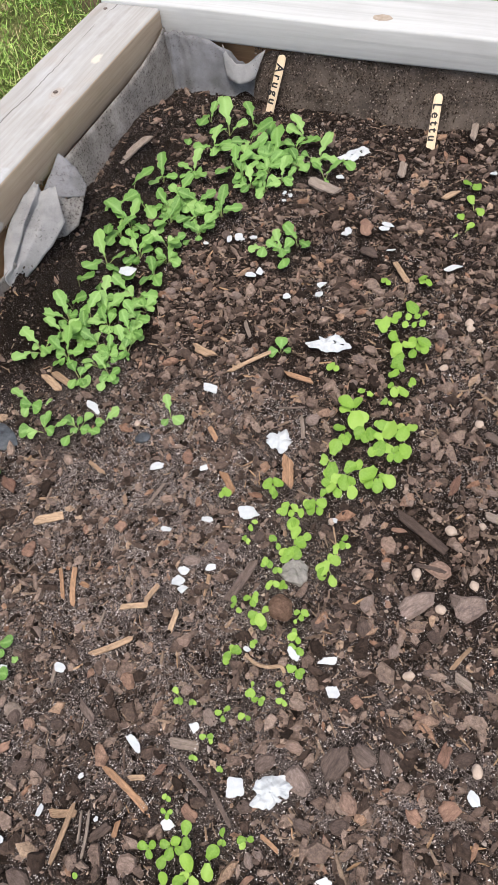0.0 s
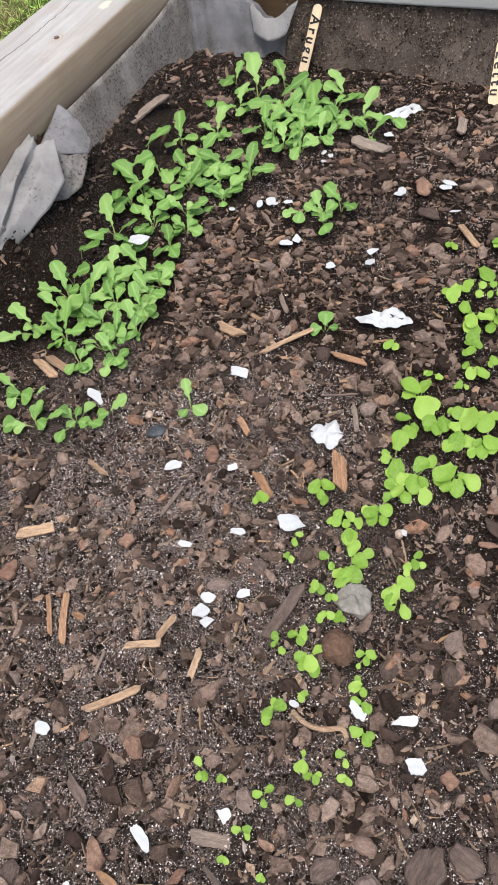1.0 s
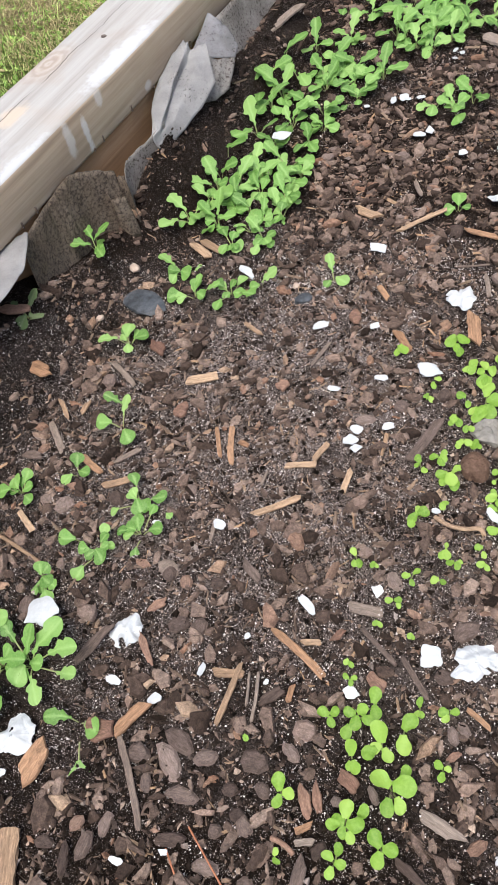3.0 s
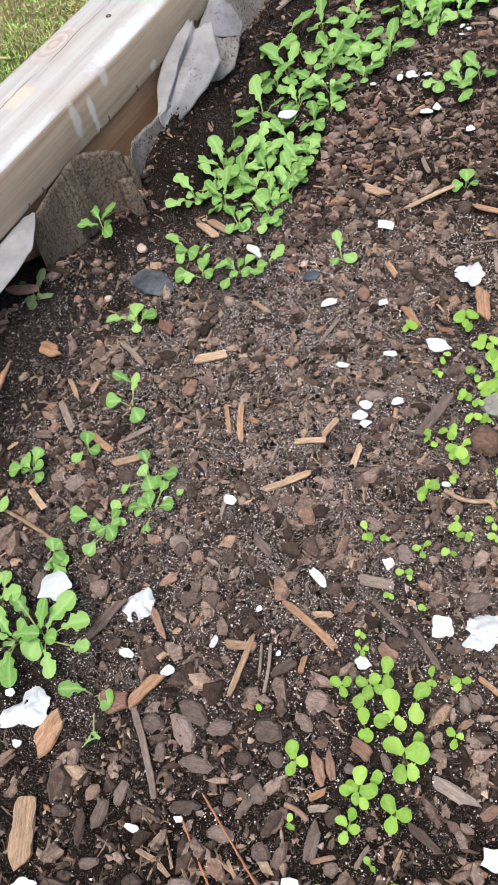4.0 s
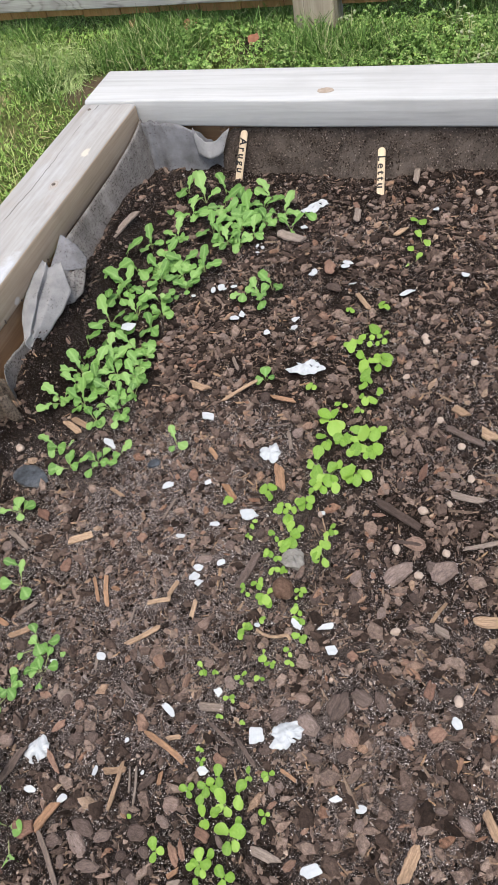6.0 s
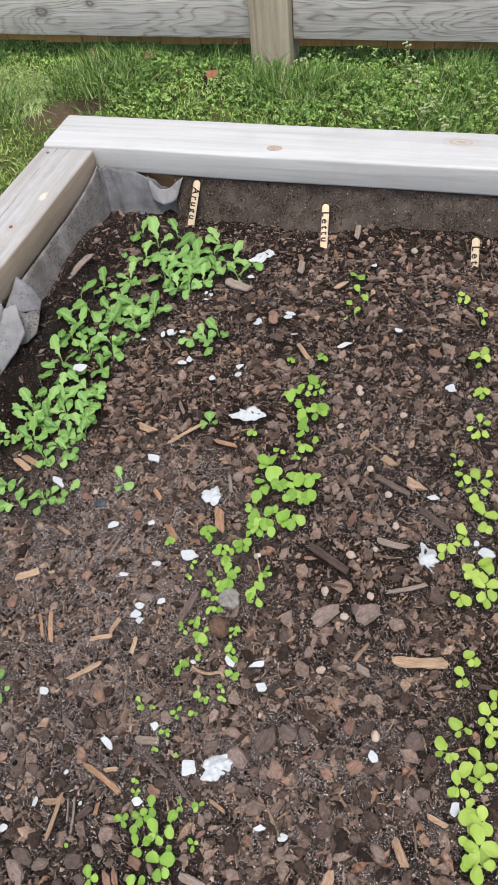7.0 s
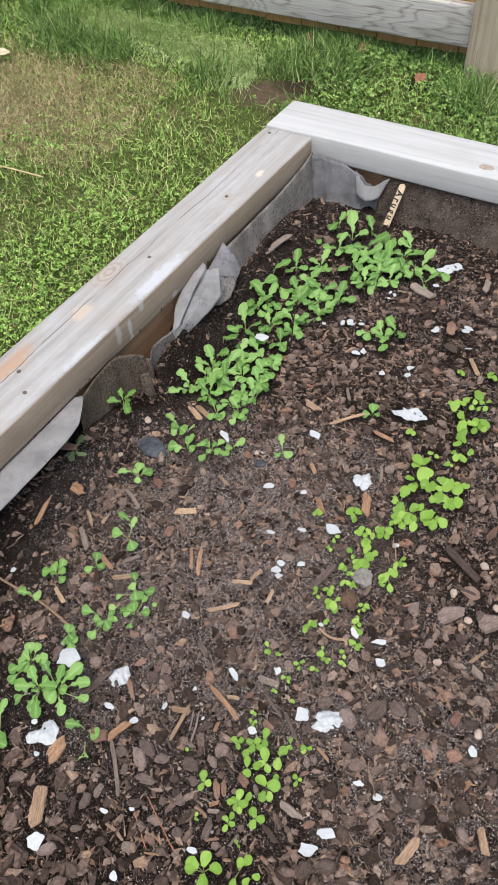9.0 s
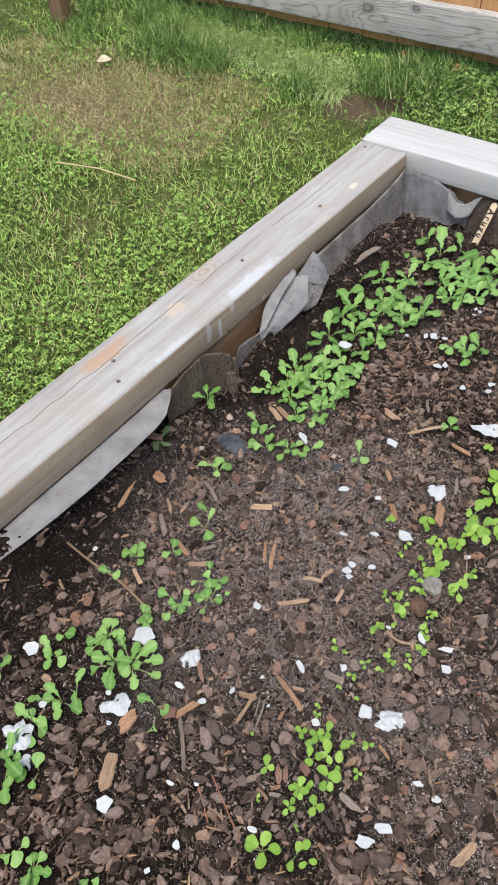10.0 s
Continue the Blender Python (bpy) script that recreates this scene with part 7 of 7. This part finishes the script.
rock(0.508, -0.563, 6, 6, 5, 0, M_PEBBLE, "pebble", "small pale pinkish pebble on the mulch")
rock(0.537, -0.605, 7, 9, 5, 37, M_PEBBLE, "pebble", "small pale pinkish pebble on the mulch")
rock(0.516, -0.636, 8, 8, 5, 74, M_PEBBLE, "pebble", "small pale pinkish pebble on the mulch")
rock(0.491, -0.611, 9, 7, 5, 111, M_PEBBLE, "pebble", "small pale pinkish pebble on the mulch")
rock(0.533, -0.550, 6, 6, 5, 148, M_PEBBLE, "pebble", "small pale pinkish pebble on the mulch")
rock(0.550, -0.519, 7, 9, 5, 5, M_PEBBLE, "pebble", "small pale pinkish pebble on the mulch")
rock(0.536, -0.478, 8, 8, 5, 42, M_PEBBLE, "pebble", "small pale pinkish pebble on the mulch")
rock(0.479, -0.336, 9, 7, 5, 79, M_PEBBLE, "pebble", "small pale pinkish pebble on the mulch")
rock(0.491, -0.351, 6, 6, 5, 116, M_PEBBLE, "pebble", "small pale pinkish pebble on the mulch")
rock(0.465, -0.391, 7, 9, 5, 153, M_PEBBLE, "pebble", "small pale pinkish pebble on the mulch")
rock(0.510, -0.447, 8, 8, 5, 10, M_PEBBLE, "pebble", "small pale pinkish pebble on the mulch")
rock(0.536, -0.363, 9, 7, 5, 47, M_PEBBLE, "pebble", "small pale pinkish pebble on the mulch")
rock(0.411, -0.586, 6, 6, 5, 84, M_PEBBLE, "pebble", "small pale pinkish pebble on the mulch")
rock(0.505, -0.697, 7, 9, 5, 121, M_PEBBLE, "pebble", "small pale pinkish pebble on the mulch")
rock(0.234, -0.822, 14, 16, 6, 59, M_GREYWOOD, "bark_lump", "pale brown flat bark lump on the soil")
strand("pine_needle", ((0.327, -0.953, 0.004), (0.347, -0.964, 0.006), (0.374, -0.979, 0.004)), 0.0005, M_NEEDLE, "long red-brown pine needle on the mulch", "pine needle")
strand("pine_needle", ((0.322, -0.967, 0.004), (0.336, -0.978, 0.006), (0.352, -0.989, 0.004)), 0.0005, M_NEEDLE, "long red-brown pine needle on the mulch", "pine needle")
strand("twig", ((0.042, -0.855, 0.004), (0.064, -0.847, 0.006), (0.105, -0.843, 0.004), (0.164, -0.856, 0.004)), 0.0014, M_TAN, "thin pale straw twig lying on the soil", "twig")
strand("dry_stem", ((0.384, -0.722, 0.004), (0.393, -0.729, 0.006), (0.406, -0.727, 0.004), (0.414, -0.722, 0.004), (0.417, -0.727, 0.004)), 0.0015, M_TAN, "bent tan dry stem lying beside lettuce", "stem")
strand("dry_stem", ((0.370, -0.940, 0.004), (0.377, -0.939, 0.006), (0.383, -0.942, 0.004)), 0.0014, M_RED, "short reddish curled stem on the mulch", "stem")
strand("dry_stem", ((0.414, -0.591, 0.004), (0.429, -0.623, 0.006)), 0.0007, M_TAN, "thin dry stalk on the soil", "stem")
strand("root", ((0.523, -0.225, 0.004), (0.490, -0.220, 0.006), (0.463, -0.220, 0.004)), 0.0009, M_DARKWOOD, "thin dark root on the mulch", "root")


# ---------------------------------------------------------------- things on the lawn
def lawn_leaf(x, y, size, turn, material, label):
    """A curled dead leaf lying in the grass, size in mm."""
    verts, faces = [], []
    for i in range(9):
        s = i / 8
        w = 0.34 * math.sin(math.pi * min(0.97, 0.05 + s)) ** 0.7
        for j in range(5):
            q = j / 2 - 1
            verts.append((size * 0.001 * (s - 0.5), size * 0.001 * q * w, size * 0.001 * (0.25 * q * q * w + 0.08 * math.sin(5 * s))))
    for i in range(8):
        for j in range(4):
            faces.append((5 * i + j, 5 * i + j + 1, 5 * i + j + 6, 5 * i + j + 5))
    ob = new("dead_leaf", mesh_of("dead_leaf", verts, faces, material, True))
    ob.matrix_world = pose(x, y, float(lawn_z(x, y)) + 0.03, 14, -18, turn)
    return tagged(ob, label, "dead leaf")


lawn_leaf(-0.500, 1.375, 62, 70, M_RUST, "curled rust-red dead leaf in long grass")
lawn_leaf(-0.715, 1.40, 44, 95, M_RUST, "small rust-red dead leaf below the fence rail")
lawn_leaf(-0.253, 1.25, 50, 80, M_RUST, "brown dead leaf half hidden in the grass")
lawn_leaf(-1.70, 0.905, 62, 20, M_DEADLEAF, "pale dry leaf lying on the lawn")

stake = part("garden_stake", box(-2.15, 1.06, LAWN_Z - 0.05, -2.07, 1.14, 0.9, 0.02, 10, 0.004), M_STAKE, None, "", True)
tagged(stake, "rough brown wooden stake standing in weeds", "stake")
cu = bpy.data.curves.new("straw", "CURVE")
cu.dimensions, cu.bevel_depth = "3D", 0.0025
sp = cu.splines.new("POLY")
sp.points.add(2)
for p, co in zip(sp.points, ((-1.30, 0.275, LAWN_Z + 0.055), (-1.15, 0.31, LAWN_Z + 0.06), (-1.02, 0.33, LAWN_Z + 0.05))):
    p.co = (*co, 1)
tmp = new("straw", cu)
me = bpy.data.meshes.new_from_object(tmp.evaluated_get(bpy.context.evaluated_depsgraph_get()))
bpy.data.objects.remove(tmp)
me.materials.clear()
me.materials.append(M_THATCH)
tagged(new("straw", me), "dry straw stalk lying on the grass", "straw")


# ---------------------------------------------------------------- weeds by the fence
def weed(x, y, high, seed, bloom, label):
    """A loose clump of thin stems with small leaves, some with dry seed heads; height in mm."""
    r = np.random.default_rng(seed)
    ob = tagged(new("weed"), label, "weed", "weeds by the fence")
    ob.matrix_world = pose(x, y, float(lawn_z(x, y)))
    for _ in range(5):
        a, lean, h = r.uniform(0, 6.28), r.uniform(0.15, 0.5), high * 0.001 * r.uniform(0.65, 1.05)
        way = [Vector((math.cos(a) * lean * h * s * s, math.sin(a) * lean * h * s * s, h * s - 0.005)) for s in np.linspace(0, 1, 7)]
        verts, faces = [], []
        for k, q in enumerate(way):
            for i in range(4):
                t = i * math.pi / 2
                verts.append((q.x + 0.0011 * math.cos(t), q.y + 0.0011 * math.sin(t), q.z))
        for k in range(6):
            for i in range(4):
                j = (i + 1) % 4
                faces.append((4 * k + i, 4 * k + j, 4 * k + 4 + j, 4 * k + 4 + i))
        stem = part("stem", mesh_of("stem", verts, faces, M_STEM, True), None, ob)
        for k in range(1, 7):
            b, size = r.uniform(0, 6.28), r.uniform(0.010, 0.021)
            c, s, q = math.cos(b), math.sin(b), way[k]
            pts = []
            for u, w, z in ((0, 0, 0), (0.35, -0.26, 0.1), (0.75, -0.22, 0.1), (1.0, 0, 0), (0.75, 0.22, 0.1), (0.35, 0.26, 0.1), (0.5, 0, 0.02)):
                pts.append((q.x + size * (c * u - s * w), q.y + size * (s * u + c * w), q.z + size * z))
            part("leaf", mesh_of("leaf", pts, [(i, (i + 1) % 6, 6) for i in range(6)], M_WEED, True), None, stem)
        if bloom:
            bm = bmesh.new()
            bmesh.ops.create_icosphere(bm, subdivisions=1, radius=0.0042)
            for v in bm.verts:
                v.co = v.co * r.uniform(0.7, 1.2) + way[-1]
            part("seed_head", bm, M_BLOOM, stem, "pale dry seed head")
    return ob


weed(0.33, 1.30, 105, 1, True, "leggy weed with pale seed heads near the fence")
weed(0.38, 1.20, 90, 2, True, "leggy weed with pale seed heads near the fence")
weed(0.43, 1.10, 60, 3, False, "low pale green weed in the grass")
weed(0.40, 1.06, 100, 11, True, "leggy weed with pale seed heads near the fence")
weed(0.47, 1.00, 90, 12, True, "leggy weed with pale seed heads near the fence")
weed(0.30, 1.06, 70, 13, False, "low pale green weed in the grass")
weed(0.55, 1.12, 90, 14, False, "low pale green weed in the grass")
weed(0.02, 1.30, 80, 4, True, "leggy weed with pale seed heads near the fence")
weed(-2.02, 1.12, 120, 5, False, "dark green weed beside the wooden stake")
weed(-1.95, 1.25, 130, 6, False, "dark green weed beside the wooden stake")
weed(-2.2, 0.95, 110, 7, False, "dark green weed beside the wooden stake")
weed(-1.8, 1.22, 90, 8, False, "dark green weed beside the wooden stake")

# ---------------------------------------------------------------- loose mulch over the soil
CLEAR = np.array(CLEAR)


def is_free(x, y, size):
    """True where a piece of that size does not touch a placed thing."""
    free = np.ones(len(x), bool)
    for cx, cy, cr in CLEAR:
        free &= (x - cx) ** 2 + (y - cy) ** 2 > (cr + 0.4 * size) ** 2
    return free


def dusty(x, y):
    """Where the pale sand and perlite gather: a broad patch in the middle, broken up at two scales."""
    broad = np.exp(-(((x - 0.25) / 0.16) ** 2 + ((y + 0.70) / 0.20) ** 2)) + 0.9 * np.exp(-(((x - 0.54) / 0.12) ** 2 + ((y + 0.81) / 0.12) ** 2)) + 0.55 * np.exp(-(((x - 0.09) / 0.08) ** 2 + ((y + 0.71) / 0.07) ** 2)) + 0.3 * np.exp(-(((x - 0.6) / 0.13) ** 2 + ((y + 0.45) / 0.2) ** 2))
    return np.clip(3.0 * broad * (0.10 + 1.2 * lumps(x, y, 30, 6) * (0.4 + lumps(x, y, 90, 8))) + 1.45 * lumps(x, y, 12, 6) * lumps(x, y, 45, 9) - 0.33, 0.010, 1) * np.where(y > -0.56, np.clip((x - 0.06) / 0.08, 0.12, 1), 0.6) * np.where(y < -0.79, np.clip((x - 0.05) / 0.08, 0.1, 1), 1.0) * np.clip((-0.03 - y) / 0.08, 0.15, 1)


def bed_places(count, thin=True):
    x, y = rng.uniform(0.02, 0.86, count), rng.uniform(-1.24, -0.012, count)
    if thin:
        # thicker towards the near end
        y = -1.24 + 1.228 * ((y + 1.24) / 1.228) ** 1.15
        like = np.where(y > -0.56, np.clip((x - 0.04) / 0.09, 0.42, 1), 0.85) * np.clip(-y / 0.12, 0.35, 1) * (0.45 + 0.8 * lumps(x, y, 7, 4))
        like = np.maximum(like, np.where((y < -0.64) & (y > -0.79) & (x < 0.2), 0.8, 0.0)) * np.where(y < -0.79, np.clip((x - 0.03) / 0.08, 0.45, 1), 1.0)
        ok = rng.random(count) < like
        x, y = x[ok], y[ok]
    # sparser over the far side of the bed
    extra = count // 7
    return np.concatenate([x, rng.uniform(0.86, BED_RIGHT - 0.02, extra)]), np.concatenate([y, rng.uniform(BED_NEAR + 0.02, -0.012, extra)])


def mulch(name, count, shapes, length, slim, thick, material, label, category, tilt=0.3, sink=0.15, thin=True, spread=0.45, most=3.0, patchy=False):
    x, y = bed_places(count, thin)
    if patchy:
        ok = rng.random(len(x)) < dusty(x, y)
        x, y = x[ok], y[ok]
    n = len(x)
    L = length * np.clip(np.exp(rng.normal(0, spread, n)), 0.4, most)
    if thin:
        # finer in the sandy middle, coarser towards the near end
        L = L * np.interp(y, (-1.0, -0.8, -0.6), (1.2, 1.1, 1.0)) * (1 - 0.25 * np.exp(-(((x - 0.27) / 0.14) ** 2 + ((y + 0.66) / 0.18) ** 2)))
        ok = is_free(x, y, L)
        x, y, L = x[ok], y[ok], L[ok]
        n = len(x)
    size = np.stack([L, L * rng.uniform(*slim, n), np.maximum(L * thick * rng.uniform(0.6, 1.4, n), 0.0006)], 1)
    where = np.stack([x, y, soil_z(x, y) + size[:, 2] * (0.5 - sink)], 1)
    ob = scattered(name, shapes, where, rng.uniform(0, 2 * np.pi, n), rng.normal(0, tilt, n), rng.normal(0, tilt, n), size, material)
    return tagged(ob, label, category, kind="stuff")


CHIPS = [chip_shape(k, 40 + i, 0.36, 0.9) for i, k in enumerate((4, 5, 6, 4, 5, 5, 6))] + [flake_shape(k, 60 + i) for i, k in enumerate((6, 5))]
mulch("soil_crumbs", 46000, [crumb_shape(i) for i in range(6)], 0.0024, (0.6, 1.0), 0.75, M_CRUMB, "fine dark soil crumbs over the bed", "soil crumbs", 0.5, 0.05, False, 0.4)
mulch("bark_mulch", 33000, CHIPS, 0.0070, (0.25, 0.8), 0.32, M_BARK, "small grey-brown bark mulch chips over the soil", "bark mulch", 0.3, 0.05, True, 0.48, 2.4)
mulch("bark_fines", 125000, [crumb_shape(90 + i) for i in range(6)], 0.0029, (0.25, 0.8), 0.45, M_FINES, "fine broken bark between the larger chips", "bark mulch", 0.4, 0.1, True, 0.4)
mulch("wood_slivers", 27000, [sliver_shape(i) for i in range(6)], 0.0085, (0.06, 0.2), 0.09, M_SLIVER, "thin brown wood slivers in the mulch", "wood slivers", 0.25, -0.2, True, 0.45, 2.6)
mulch("perlite", 560000, [grain_shape(20 + i) for i in range(5)], 0.00070, (0.7, 1.0), 0.8, M_PERLITE, "white perlite and sand grains sprinkled through the soil", "perlite", 0.8, -0.35, False, 0.32, 3.0, True)

# the larger bark chips, one by one: the marked ones at their places, then the rest
chip_meshes = [mesh_of("bark_chip", *flake_shape(k, 80 + i), M_BARK_BIG) for i, k in enumerate((7, 8, 9, 8, 7, 8, 9, 8, 7, 9, 8, 7))]


def bark_chip(x, y, length, width, turn, deep, lean=6):
    chip = part("bark_chip", random.choice(chip_meshes), None, soil)
    chip.matrix_basis = Matrix.Translation((x, y, sz(x, y) + 0.45 * deep)) @ pose(0, 0, 0, random.gauss(0, lean), random.gauss(0, lean), turn) @ Matrix.Diagonal((length, width, deep, 1))
    return chip


for x, y, length, width, turn in FLAKES:
    bark_chip(x, y, 0.001 * length, 0.001 * width, turn, 0.001 * max(3.5, 0.38 * width))
x, y = rng.uniform(0.07, 0.76, 900), -1.12 + 1.06 * rng.random(900) ** 1.35
L = 0.0132 * np.exp(rng.normal(0, 0.28, 900)) * np.interp(y, (-0.9, -0.6), (1.1, 0.8))
L = np.minimum(L, 0.0175)
ok = rng.random(900) < np.clip(0.25 + 1.1 * lumps(x, y, 6, 4) - 0.7 * np.exp(-(((x - 0.27) / 0.12) ** 2 + ((y + 0.64) / 0.16) ** 2)), 0, 1)
ok &= is_free(x, y, L * 1.1)
for cx, cy, long in list(zip(x[ok], y[ok], L[ok]))[:240]:
    bark_chip(cx, cy, long, long * random.uniform(0.5, 0.85), random.uniform(0, 360), long * random.uniform(0.28, 0.42), 9)
